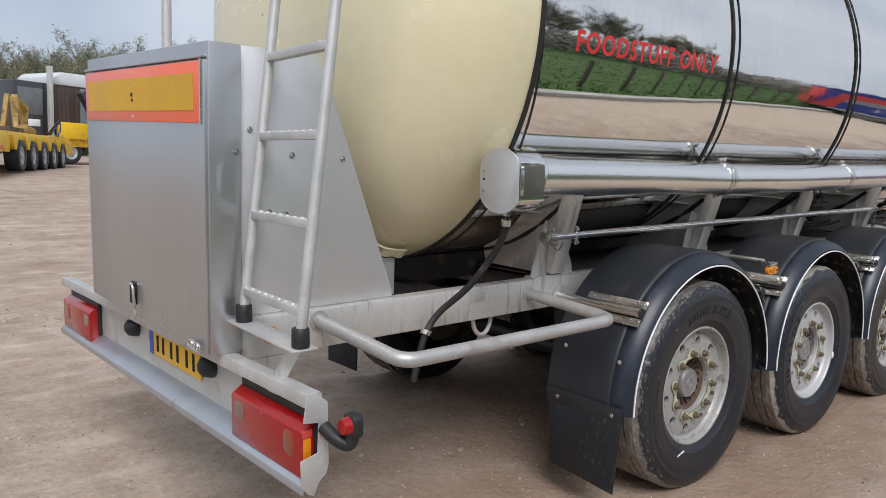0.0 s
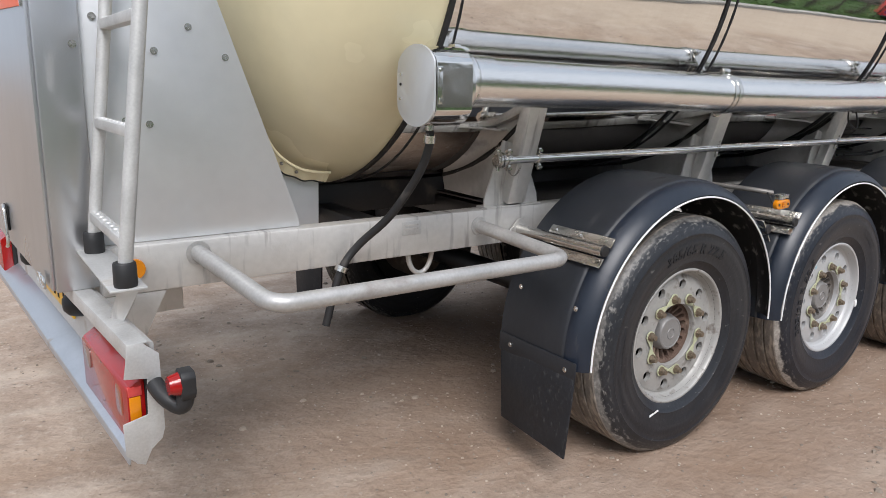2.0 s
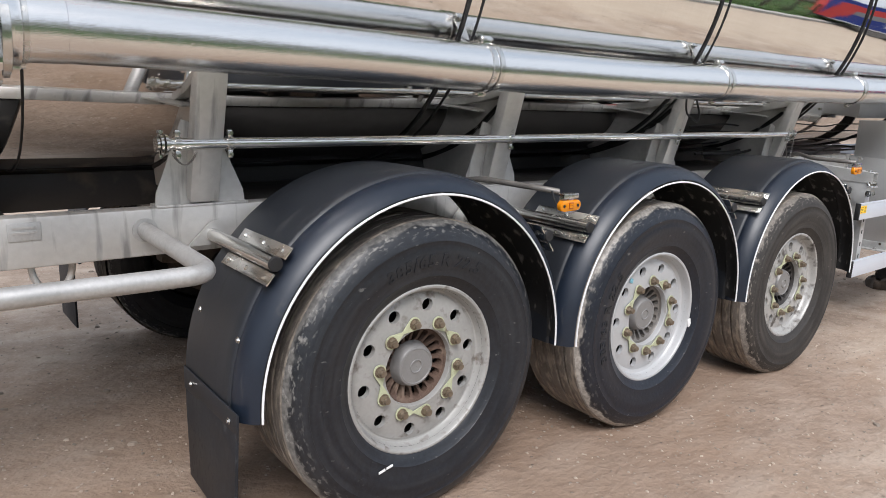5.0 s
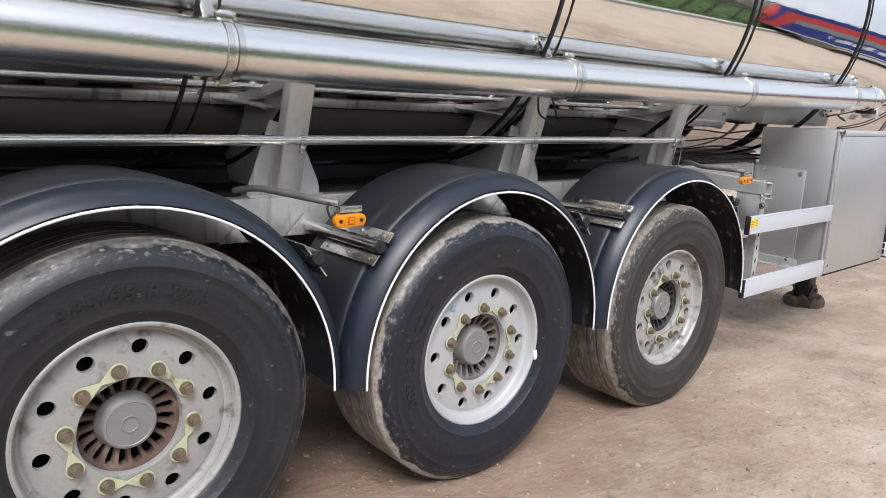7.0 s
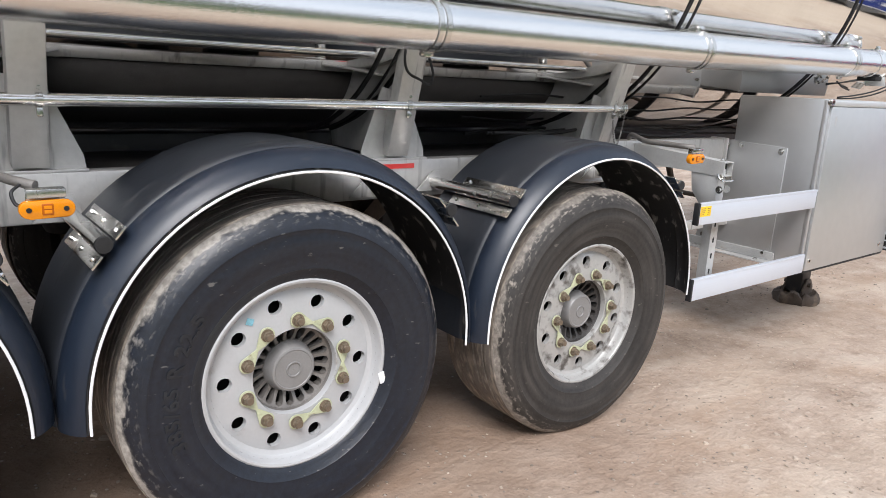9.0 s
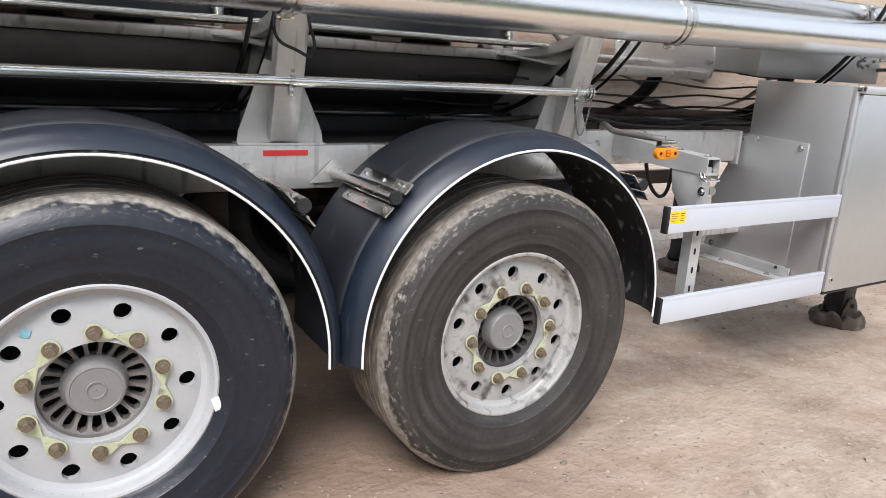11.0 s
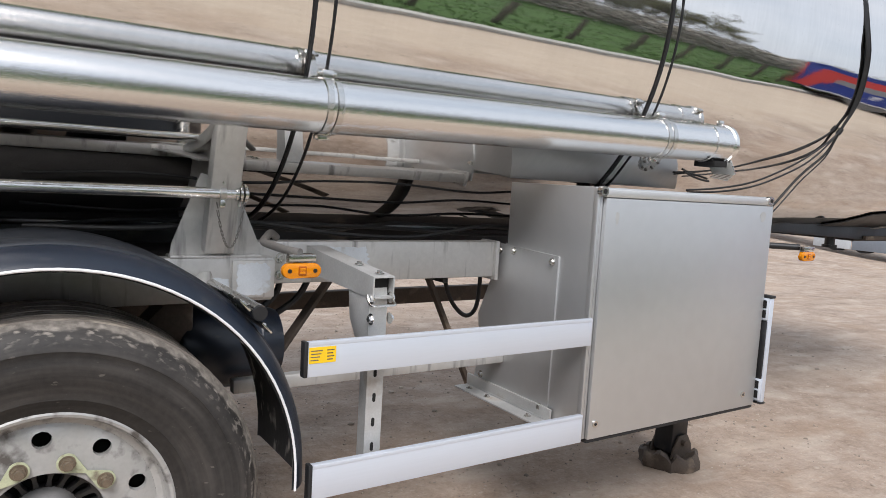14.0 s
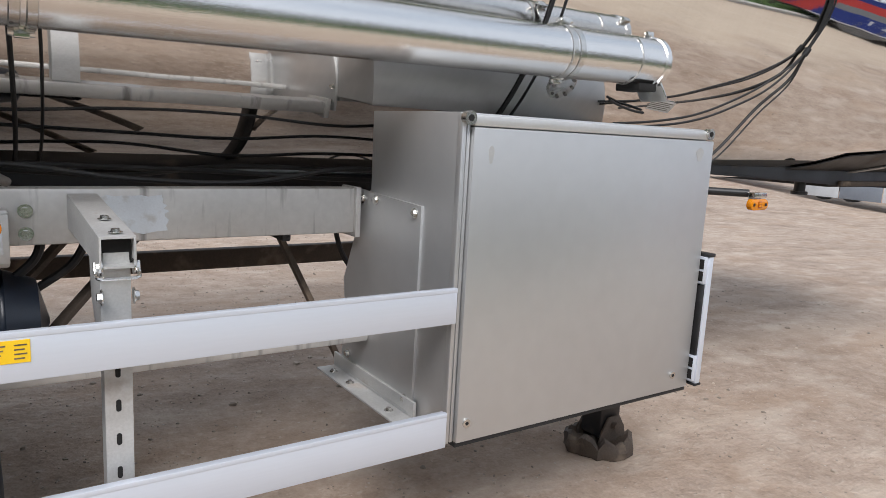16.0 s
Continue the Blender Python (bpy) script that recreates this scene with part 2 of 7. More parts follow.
    "cab_glass": mat("dusty_cab_glass", (0.12, 0.13, 0.14), 0.12, 0.0, 0.2, 3, coat=0.5),
    "hood": mat("smooth_bright_hood", (0.78, 0.77, 0.745), 0.13, 1.0, 0.05, 3, 0.03, wave=0.003, wscale=7),
}


def tyre_mat(name, base, dust, dusty, scuff, scuffed, rough, worn=0.8):
    """Sidewall rubber about the wheel's middle: dust in rings, broad smears, and scuffs on the shoulder."""
    m = bpy.data.materials.new(name)
    m.use_nodes = True
    nt = m.node_tree
    bs = nt.nodes["Principled BSDF"]
    co = nt.nodes.new("ShaderNodeTexCoord").outputs["Object"]
    sep = nt.nodes.new("ShaderNodeSeparateXYZ")
    nt.links.new(co, sep.inputs[0])
    flat = nt.nodes.new("ShaderNodeCombineXYZ")
    nt.links.new(sep.outputs[0], flat.inputs[0])
    nt.links.new(sep.outputs[2], flat.inputs[1])
    rad = nt.nodes.new("ShaderNodeVectorMath")
    rad.operation = "LENGTH"
    nt.links.new(flat.outputs[0], rad.inputs[0])
    ang = nt.nodes.new("ShaderNodeMath")
    ang.operation = "ARCTAN2"
    nt.links.new(sep.outputs[2], ang.inputs[0])
    nt.links.new(sep.outputs[0], ang.inputs[1])
    pol = nt.nodes.new("ShaderNodeCombineXYZ")
    nt.links.new(rad.outputs["Value"], pol.inputs[0])
    nt.links.new(ang.outputs[0], pol.inputs[1])
    rings = noise_node(nt, pol.outputs[0], 1.0, 6, (48, 0.9, 1))
    smear = noise_node(nt, co, 5.5, 6)
    fine = noise_node(nt, co, 60, 7)
    rr = ramp_node(nt, (0, 0, 0), (dusty, dusty, dusty), 0.33, 0.74)
    nt.links.new(rings.outputs["Fac"], rr.inputs[0])
    sr = ramp_node(nt, (0.25, 0.25, 0.25), (1, 1, 1), 0.36, 0.66)
    nt.links.new(smear.outputs["Fac"], sr.inputs[0])
    mul = nt.nodes.new("ShaderNodeMath")
    mul.operation = "MULTIPLY"
    nt.links.new(rr.outputs[0], mul.inputs[0])
    nt.links.new(sr.outputs[0], mul.inputs[1])
    b = ramp_node(nt, tuple(c * 0.7 for c in base), tuple(c * 1.45 for c in base), 0.3, 0.7)
    nt.links.new(fine.outputs["Fac"], b.inputs[0])
    c = mix_rgb(nt, mul.outputs[0], b.outputs[0], dust)
    shoulder = ramp_node(nt, (0, 0, 0), (1, 1, 1), 0.470, 0.512)
    nt.links.new(rad.outputs["Value"], shoulder.inputs[0])
    chips = noise_node(nt, pol.outputs[0], 1.0, 12, (95, 17, 1))
    cr = ramp_node(nt, (0, 0, 0), (scuffed, scuffed, scuffed), 0.54, 0.68)
    nt.links.new(chips.outputs["Fac"], cr.inputs[0])
    mul2 = nt.nodes.new("ShaderNodeMath")
    mul2.operation = "MULTIPLY"
    nt.links.new(shoulder.outputs[0], mul2.inputs[0])
    nt.links.new(cr.outputs[0], mul2.inputs[1])
    c = mix_rgb(nt, mul2.outputs[0], c, scuff)
    # worn, dust-filled rim of the tread with a torn edge
    torn = noise_node(nt, pol.outputs[0], 1.0, 12, (26, 5, 1))
    edge = nt.nodes.new("ShaderNodeMath")
    edge.operation = "MULTIPLY_ADD"
    nt.links.new(torn.outputs["Fac"], edge.inputs[0])
    edge.inputs[1].default_value = 0.055
    nt.links.new(rad.outputs["Value"], edge.inputs[2])
    er = ramp_node(nt, (0, 0, 0), (worn, worn, worn), 0.5345, 0.5375)
    nt.links.new(edge.outputs[0], er.inputs[0])
    pale = ramp_node(nt, tuple(v * 0.55 for v in scuff), scuff, 0.35, 0.65)
    nt.links.new(fine.outputs["Fac"], pale.inputs[0])
    c = mix_rgb(nt, er.outputs[0], c, pale.outputs[0])
    # short pale scratches
    scr = noise_node(nt, co, 34, 12, (1, 1, 2.2))
    sc = ramp_node(nt, (0, 0, 0), (0.25, 0.25, 0.25), 0.67, 0.73)
    nt.links.new(scr.outputs["Fac"], sc.inputs[0])
    c = mix_rgb(nt, sc.outputs[0], c, scuff)
    nt.links.new(c, bs.inputs["Base Color"])
    bs.inputs["Roughness"].default_value = rough
    prev = None
    for src, dist in ((rings.outputs["Fac"], 0.0012), (fine.outputs["Fac"], 0.0012), (mul2.outputs[0], 0.002)):
        bmp = nt.nodes.new("ShaderNodeBump")
        bmp.inputs["Strength"].default_value, bmp.inputs["Distance"].default_value = 0.7, dist
        nt.links.new(src, bmp.inputs["Height"])
        if prev:
            nt.links.new(prev, bmp.inputs["Normal"])
        prev = bmp.outputs[0]
    nt.links.new(prev, bs.inputs["Normal"])
    return m


M["tyre"] = tyre_mat("tyre_sidewall", (0.0080, 0.0100, 0.0142), (0.060, 0.062, 0.066), 0.42, (0.36, 0.345, 0.32), 0.72, 0.42, 0.50)
M["tyre_blue"] = tyre_mat("tyre_dressed_sidewall", (0.0066, 0.0092, 0.0158), (0.042, 0.047, 0.055), 0.28, (0.42, 0.39, 0.35), 0.45, 0.40, 1.0)
M["tyre_dust"] = tyre_mat("tyre_dusty_sidewall", (0.0165, 0.0150, 0.0138), (0.100, 0.088, 0.078), 0.62, (0.33, 0.295, 0.255), 1.0, 0.62, 0.75)


def lens_mat(name, base, rough=0.18):
    m = mat(name, base, rough, 0.0, 0.1, 30, 0.04, bump=0.0012, bscale=70, coat=0.35, spec=0.35)
    return m


M["lens_red"] = lens_mat("red_lamp_lens", (0.30, 0.006, 0.006))
M["lens_amber"] = lens_mat("amber_lamp_lens", (0.66, 0.225, 0.003))
M["lens_amber_dark"] = lens_mat("amber_lamp_core", (0.36, 0.085, 0.003))
M["lens_clear"] = lens_mat("clear_lamp_lens", (0.20, 0.12, 0.105))
M["lens_smoke"] = lens_mat("smoky_amber_lens", (0.26, 0.045, 0.016))
M["lens_pink"] = lens_mat("pale_red_lens", (0.55, 0.06, 0.055))


def leaf_mat(name, base):
    m = bpy.data.materials.new(name)
    m.use_nodes = True
    nt = m.node_tree
    bs = nt.nodes["Principled BSDF"]
    geo = nt.nodes.new("ShaderNodeNewGeometry")
    r = ramp_node(nt, tuple(c * 0.6 for c in base), tuple(c * 1.5 for c in base), 0.0, 1.0)
    nt.links.new(geo.outputs["Random Per Island"], r.inputs[0])
    nt.links.new(r.outputs[0], bs.inputs["Base Color"])
    bs.inputs["Roughness"].default_value = 0.75
    return m


M["leaf"] = leaf_mat("spring_leaves", (0.175, 0.185, 0.08))
M["twig"] = leaf_mat("bare_twigs", (0.27, 0.25, 0.215))
M["grass"] = leaf_mat("grass_blades", (0.055, 0.105, 0.022))
M["hedge"] = leaf_mat("hedge_leaves", (0.045, 0.065, 0.025))


def ground_mat():
    """Trodden earth: broad tone patches, dusty tracks, damp spots, grit and small embedded stones."""
    m = bpy.data.materials.new("compacted_earth")
    m.use_nodes = True
    nt = m.node_tree
    bs = nt.nodes["Principled BSDF"]
    co = nt.nodes.new("ShaderNodeTexCoord").outputs["Object"]
    n1 = noise_node(nt, co, 0.55, 8)
    n2 = noise_node(nt, co, 4.5, 10)
    n3 = noise_node(nt, co, 70, 8)
    n4 = noise_node(nt, co, 19, 8)
    tracks = noise_node(nt, co, 1.4, 6, (0.25, 2.2, 1))
    a = ramp_node(nt, (0.280, 0.198, 0.142), (0.450, 0.348, 0.270), 0.35, 0.62)
    nt.links.new(n1.outputs["Fac"], a.inputs[0])
    b = ramp_node(nt, (0.205, 0.148, 0.110), (0.50, 0.412, 0.340), 0.34, 0.66)
    nt.links.new(n2.outputs["Fac"], b.inputs[0])
    c = mix_rgb(nt, 0.5, a.outputs[0], b.outputs[0])
    d = ramp_node(nt, (0.13, 0.094, 0.072), (0.56, 0.47, 0.385), 0.30, 0.70)
    nt.links.new(n3.outputs["Fac"], d.inputs[0])
    c = mix_rgb(nt, 0.22, c, d.outputs[0])
    g = ramp_node(nt, (0.16, 0.112, 0.080), (0.50, 0.405, 0.325), 0.36, 0.66)
    nt.links.new(n4.outputs["Fac"], g.inputs[0])
    c = mix_rgb(nt, 0.17, c, g.outputs[0])
    # broad ochre stains and pale trodden crusts
    stain = noise_node(nt, co, 1.15, 8, (0.8, 1.3, 1))
    st = ramp_node(nt, (0, 0, 0), (0.40, 0.40, 0.40), 0.50, 0.66)
    nt.links.new(stain.outputs["Fac"], st.inputs[0])
    c = mix_rgb(nt, st.outputs[0], c, (0.36, 0.252, 0.172))
    crust = noise_node(nt, co, 2.6, 9, (0.7, 1.5, 1))
    cu = ramp_node(nt, (0, 0, 0), (0.40, 0.40, 0.40), 0.52, 0.70)
    nt.links.new(crust.outputs["Fac"], cu.inputs[0])
    c = mix_rgb(nt, cu.outputs[0], c, (0.60, 0.525, 0.445))
    e = ramp_node(nt, (0, 0, 0), (0.4, 0.4, 0.4), 0.50, 0.68)
    nt.links.new(tracks.outputs["Fac"], e.inputs[0])
    c = mix_rgb(nt, e.outputs[0], c, (0.47, 0.385, 0.305))
    # damp dark patches and pale dusty crumbs
    damp = noise_node(nt, co, 0.9, 7, (0.6, 1.5, 1))
    dm = ramp_node(nt, (0.24, 0.24, 0.24), (0, 0, 0), 0.34, 0.46)
    nt.links.new(damp.outputs["Fac"], dm.inputs[0])
    c = mix_rgb(nt, dm.outputs[0], c, (0.115, 0.076, 0.054))
    crumbs = noise_node(nt, co, 24, 12, (0.8, 1.2, 1))
    cm = ramp_node(nt, (0, 0, 0), (0.35, 0.35, 0.35), 0.60, 0.72)
    nt.links.new(crumbs.outputs["Fac"], cm.inputs[0])
    c = mix_rgb(nt, cm.outputs[0], c, (0.58, 0.50, 0.42))
    # one wide stretch by the rear axles: browner earth plus painted trailer shade, its edge frayed
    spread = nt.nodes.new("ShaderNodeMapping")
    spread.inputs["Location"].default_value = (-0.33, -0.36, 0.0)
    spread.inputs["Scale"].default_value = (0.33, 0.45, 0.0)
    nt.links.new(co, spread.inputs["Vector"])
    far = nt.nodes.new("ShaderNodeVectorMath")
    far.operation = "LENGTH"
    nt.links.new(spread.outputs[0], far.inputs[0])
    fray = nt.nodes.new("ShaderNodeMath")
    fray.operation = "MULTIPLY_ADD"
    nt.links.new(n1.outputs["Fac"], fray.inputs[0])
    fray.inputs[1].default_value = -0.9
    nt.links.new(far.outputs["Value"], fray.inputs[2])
    earth_shade = ramp_node(nt, (0.62, 0.62, 0.62), (0, 0, 0), 0.02, 0.42)
    nt.links.new(fray.outputs[0], earth_shade.inputs[0])
    c = mix_rgb(nt, earth_shade.outputs[0], c, (0.205, 0.132, 0.088))
    # drier, paler ground towards the verge
    side = nt.nodes.new("ShaderNodeSeparateXYZ")
    nt.links.new(co, side.inputs[0])
    away = nt.nodes.new("ShaderNodeMath")
    away.operation = "MULTIPLY_ADD"
    nt.links.new(side.outputs[1], away.inputs[0])
    away.inputs[1].default_value = -0.30
    nt.links.new(n1.outputs["Fac"], away.inputs[2])
    dry = ramp_node(nt, (0, 0, 0), (0.78, 0.78, 0.78), 0.56, 0.84)
    halve = nt.nodes.new("ShaderNodeMath")
    halve.operation = "MULTIPLY"
    nt.links.new(away.outputs[0], halve.inputs[0])
    halve.inputs[1].default_value = 0.62
    nt.links.new(halve.outputs[0], dry.inputs[0])
    c = mix_rgb(nt, dry.outputs[0], c, (0.52, 0.435, 0.335))
    # embedded stones
    vor = nt.nodes.new("ShaderNodeTexVoronoi")
    vor.inputs["Scale"].default_value, vor.inputs["Randomness"].default_value = 42.0, 1.0
    nt.links.new(co, vor.inputs["Vector"])
    sel = nt.nodes.new("ShaderNodeSeparateColor")
    nt.links.new(vor.outputs["Color"], sel.inputs[0])
    rim = ramp_node(nt, (1, 1, 1), (0, 0, 0), 0.20, 0.30)
    nt.links.new(vor.outputs["Distance"], rim.inputs[0])
    pick = ramp_node(nt, (0, 0, 0), (0.8, 0.8, 0.8), 0.90, 0.94)
    nt.links.new(sel.outputs[0], pick.inputs[0])
    both = nt.nodes.new("ShaderNodeMath")
    both.operation = "MULTIPLY"
    nt.links.new(rim.outputs[0], both.inputs[0])
    nt.links.new(pick.outputs[0], both.inputs[1])
    tone = ramp_node(nt, (0.17, 0.14, 0.12), (0.56, 0.50, 0.43), 0.0, 1.0)
    nt.links.new(sel.outputs[1], tone.inputs[0])
    c = mix_rgb(nt, both.outputs[0], c, tone.outputs[0])
    nt.links.new(c, bs.inputs["Base Color"])
    bs.inputs["Roughness"].default_value = 0.92
    bs.inputs["Specular IOR Level"].default_value = 0.25
    prev = None
    for src, dist in ((n2.outputs["Fac"], 0.026), (crust.outputs["Fac"], 0.016), (n4.outputs["Fac"], 0.008), (n3.outputs["Fac"], 0.0038), (crumbs.outputs["Fac"], 0.010), (both.outputs[0], 0.006)):
        bmp = nt.nodes.new("ShaderNodeBump")
        bmp.inputs["Strength"].default_value, bmp.inputs["Distance"].default_value = 0.9, dist
        nt.links.new(src, bmp.inputs["Height"])
        if prev:
            nt.links.new(prev, bmp.inputs["Normal"])
        prev = bmp.outputs[0]
    nt.links.new(prev, bs.inputs["Normal"])
    return m


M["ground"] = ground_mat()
M["stone"] = leaf_mat("gravel_stones", (0.315, 0.258, 0.205))
M["turf"] = mat("grass_turf", (0.05, 0.10, 0.02), 0.9, 0.0, 0.3, 2.5, 0.05, bump=0.02, bscale=30)

# ---------------------------------------------------------------- mesh helpers
def bx(bm, x0, x1, y0, y1, z0, z1, bevel=0.0, m=None):
    """A box, its edges rounded by bevel, set by the matrix m."""
    vs = [bm.verts.new((x, y, z)) for x in (x0, x1) for y in (y0, y1) for z in (z0, z1)]
    fs = [bm.faces.new([vs[i] for i in q]) for q in ((0, 1, 3, 2), (4, 6, 7, 5), (0, 4, 5, 1), (2, 3, 7, 6), (0, 2, 6, 4), (1, 5, 7, 3))]
    if bevel:
        r = bmesh.ops.bevel(bm, geom=list({e for f in fs for e in f.edges}), offset=bevel, segments=2, affect="EDGES", profile=0.5)
        vs = list({v for f in r["faces"] for v in f.verts} | {v for v in vs if v.is_valid})
    if m is not None:
        for v in vs:
            v.co = m @ v.co
    return vs


def cyl(bm, p0, p1, r0, r1=None, n=20, cap=True):
    p0, p1 = Vector(p0), Vector(p1)
    r1 = r0 if r1 is None else r1
    q = (p1 - p0).to_track_quat("Z", "Y")
    rings = []
    for p, r in ((p0, r0), (p1, r1)):
        rings.append([bm.verts.new(p + q @ Vector((r * math.cos(2 * math.pi * i / n), r * math.sin(2 * math.pi * i / n), 0))) for i in range(n)])
    for i in range(n):
        bm.faces.new((rings[0][i], rings[0][(i + 1) % n], rings[1][(i + 1) % n], rings[1][i]))
    if cap:
        bm.faces.new(rings[0][::-1])
        bm.faces.new(rings[1])


def smooth_path(pts, k=8):
    """A curve through the points."""
    P = [Vector(p) for p in pts]
    P = [P[0] * 2 - P[1]] + P + [P[-1] * 2 - P[-2]]
    out = []
    for i in range(1, len(P) - 2):
        a, b, c, d = P[i - 1:i + 3]
        for j in range(k):
            s = j / k
            out.append(0.5 * ((2 * b) + (c - a) * s + (2 * a - 5 * b + 4 * c - d) * s * s + (3 * b - a - 3 * c + d) * s ** 3))
    return out + [P[-2]]


def rounded_path(pts, r, k=6):
    """Straight runs joined by bends of radius about r."""
    P = [Vector(p) for p in pts]
    out = [P[0]]
    for a, b, c in zip(P, P[1:], P[2:]):
        d0, d1 = (a - b).normalized(), (c - b).normalized()
        s, e = b + d0 * min(r, (a - b).length * 0.5), b + d1 * min(r, (c - b).length * 0.5)
        out += [(1 - u) ** 2 * s + 2 * u * (1 - u) * b + u * u * e for u in [i / k for i in range(k + 1)]]
    return out + [P[-1]]


def sweep(bm, pts, r, n=12, cap=True, closed=False):
    """A tube of radius r along the points."""
    pts = [Vector(p) for p in pts]
    rings, prev = [], None
    for i, p in enumerate(pts):
        if closed:
            d = pts[(i + 1) % len(pts)] - pts[i - 1]
        else:
            d = pts[min(i + 1, len(pts) - 1)] - pts[max(i - 1, 0)]
        d.normalize()
        if prev is None:
            prev = d.orthogonal().normalized()
        u = (prev - d * prev.dot(d)).normalized()
        w = d.cross(u)
        prev = u
        rings.append([bm.verts.new(p + r * (math.cos(2 * math.pi * j / n) * u + math.sin(2 * math.pi * j / n) * w)) for j in range(n)])
    for a, b in zip(rings, rings[1:] + ([rings[0]] if closed else [])):
        for j in range(n):
            bm.faces.new((a[j], a[(j + 1) % n], b[(j + 1) % n], b[j]))
    if cap and not closed:
        bm.faces.new(rings[0][::-1])
        bm.faces.new(rings[-1])


def lathe(bm, prof, n=64, c=(0, 0, 0), axis="Y", clamp=None):
    """A profile of (radius, along) turned round the Y or X axis through c."""
    rings = []
    for r, a in prof:
        ring = []
        for i in range(n):
            u, v = r * math.cos(2 * math.pi * i / n), r * math.sin(2 * math.pi * i / n)
            p = Vector((u, a, v)) if axis == "Y" else Vector((a, u, v))
            if clamp is not None and p.z < clamp:
                p.z = clamp
            ring.append(bm.verts.new(p + Vector(c)))
        rings.append(ring)
    for a, b in zip(rings, rings[1:]):
        for i in range(n):
            bm.faces.new((a[i], a[(i + 1) % n], b[(i + 1) % n], b[i]))
    return rings


def prism(bm, poly, a, b, plane="XZ", bevel=0.0):
    """A flat outline, given in the plane, with thickness from a to b along the third axis."""
    def at(p, w):
        return {"XZ": (p[0], w, p[1]), "YZ": (w, p[0], p[1]), "XY": (p[0], p[1], w)}[plane]
    lo, hi = [bm.verts.new(at(p, a)) for p in poly], [bm.verts.new(at(p, b)) for p in poly]
    n = len(poly)
    fs = [bm.faces.new(lo), bm.faces.new(hi[::-1])]
    fs += [bm.faces.new((lo[i], hi[i], hi[(i + 1) % n], lo[(i + 1) % n])) for i in range(n)]
    if bevel:
        bmesh.ops.bevel(bm, geom=list({e for f in fs for e in f.edges}), offset=bevel, segments=2, affect="EDGES", profile=0.5)


def part(name, bm, material, parent=None, label="", sharp=38):
    """Links a bmesh as one mesh object under its thing or part."""
    bmesh.ops.recalc_face_normals(bm, faces=bm.faces)
    me = bpy.data.meshes.new(name)
    bm.to_mesh(me)
    bm.free()
    me.materials.append(material)
    me.polygons.foreach_set("use_smooth", [True] * len(me.polygons))
    me.set_sharp_from_angle(angle=radians(sharp))
    ob = new(name, me)
    if parent is not None:
        ob.parent = parent
    if label:
        tagged(ob, label)
    return ob


def again(name, ob, m, parent=None):
    """Another object on the same mesh, at the pose m."""
    o = new(name, ob.data)
    o.parent = ob.parent if parent is None else parent
    o.matrix_basis = m
    return o


def bolt_mesh(r=0.011, h=0.008):
    """A hexagon bolt head on a washer, pointing along -Y."""
    bm = bmesh.new()
    cyl(bm, (0, 0, 0), (0, -0.002, 0), r * 1.5, n=14)
    cyl(bm, (0, -0.002, 0), (0, -0.002 - h, 0), r, r * 0.9, n=6)
    return bm


bolt_source = None


def bolt(x, y, z, parent, name="bolt", turn=0, size=1.0, tip=0):
    """A bolt at a place of the trailer; turn: degrees about z, tip: about x."""
    global bolt_source
    if bolt_source is None:
        bolt_source = part("bolt", bolt_mesh(), M["steel"], parent)
        bolt_source.matrix_basis = pose(x, y, z, tip, 0, turn) @ Matrix.Diagonal((size, size, size, 1))
        return bolt_source
    return again(name, bolt_source, pose(x, y, z, tip, 0, turn) @ Matrix.Diagonal((size, size, size, 1)), parent)


def thing(name, m, label, category, group="", kind=""):
    ob = new(name)
    ob.empty_display_size = 0.1
    ob.matrix_basis = m
    return tagged(ob, label, category, group, kind)


def text_mesh(words, size, offset=0.0):
    """Flat letters of the built-in font: points and faces in x and y."""
    cu = bpy.data.curves.new("letters", "FONT")
    cu.body, cu.size, cu.offset, cu.resolution_u, cu.space_character = words, size, offset, 3, 1.12
    tmp = new("letters", cu)
    me = bpy.data.meshes.new_from_object(tmp.evaluated_get(bpy.context.evaluated_depsgraph_get()))
    bpy.data.objects.remove(tmp)
    pts = [tuple(v.co) for v in me.vertices]
    faces = [tuple(p.vertices) for p in me.polygons]
    bpy.data.meshes.remove(me)
    return pts, faces


# ---------------------------------------------------------------- ground
def ground_height(x, y):
    """The yard: level round the trailer, rising gently beyond it, with small ruts."""
    s = min(1.0, max(0.0, (y - 5.0) / 19.0))
    rise = 1.02 * s * s * (3 - 2 * s) + max(0.0, y - 24.0) * 0.012
    flat = 1.0 if -3.0 < x < 8.0 and -1.0 < y < 3.2 else 2.2
    h = 0.010 * flat * noise.noise((x * 0.9, y * 0.9, 0.3)) + 0.005 * noise.noise((x * 4.0, y * 4.0, 1.7))
    return rise + (h if abs(x) < 60 and abs(y) < 60 else 0.0)


def graded(lo, hi, step, far):
    vals = list(np.arange(lo, hi + step * 0.5, step))
    d, a, b = step, lo, hi
    while a > -far or b < far:
        d *= 1.22
        a, b = a - d, b + d
        vals = [a] + vals + [b]
    return vals


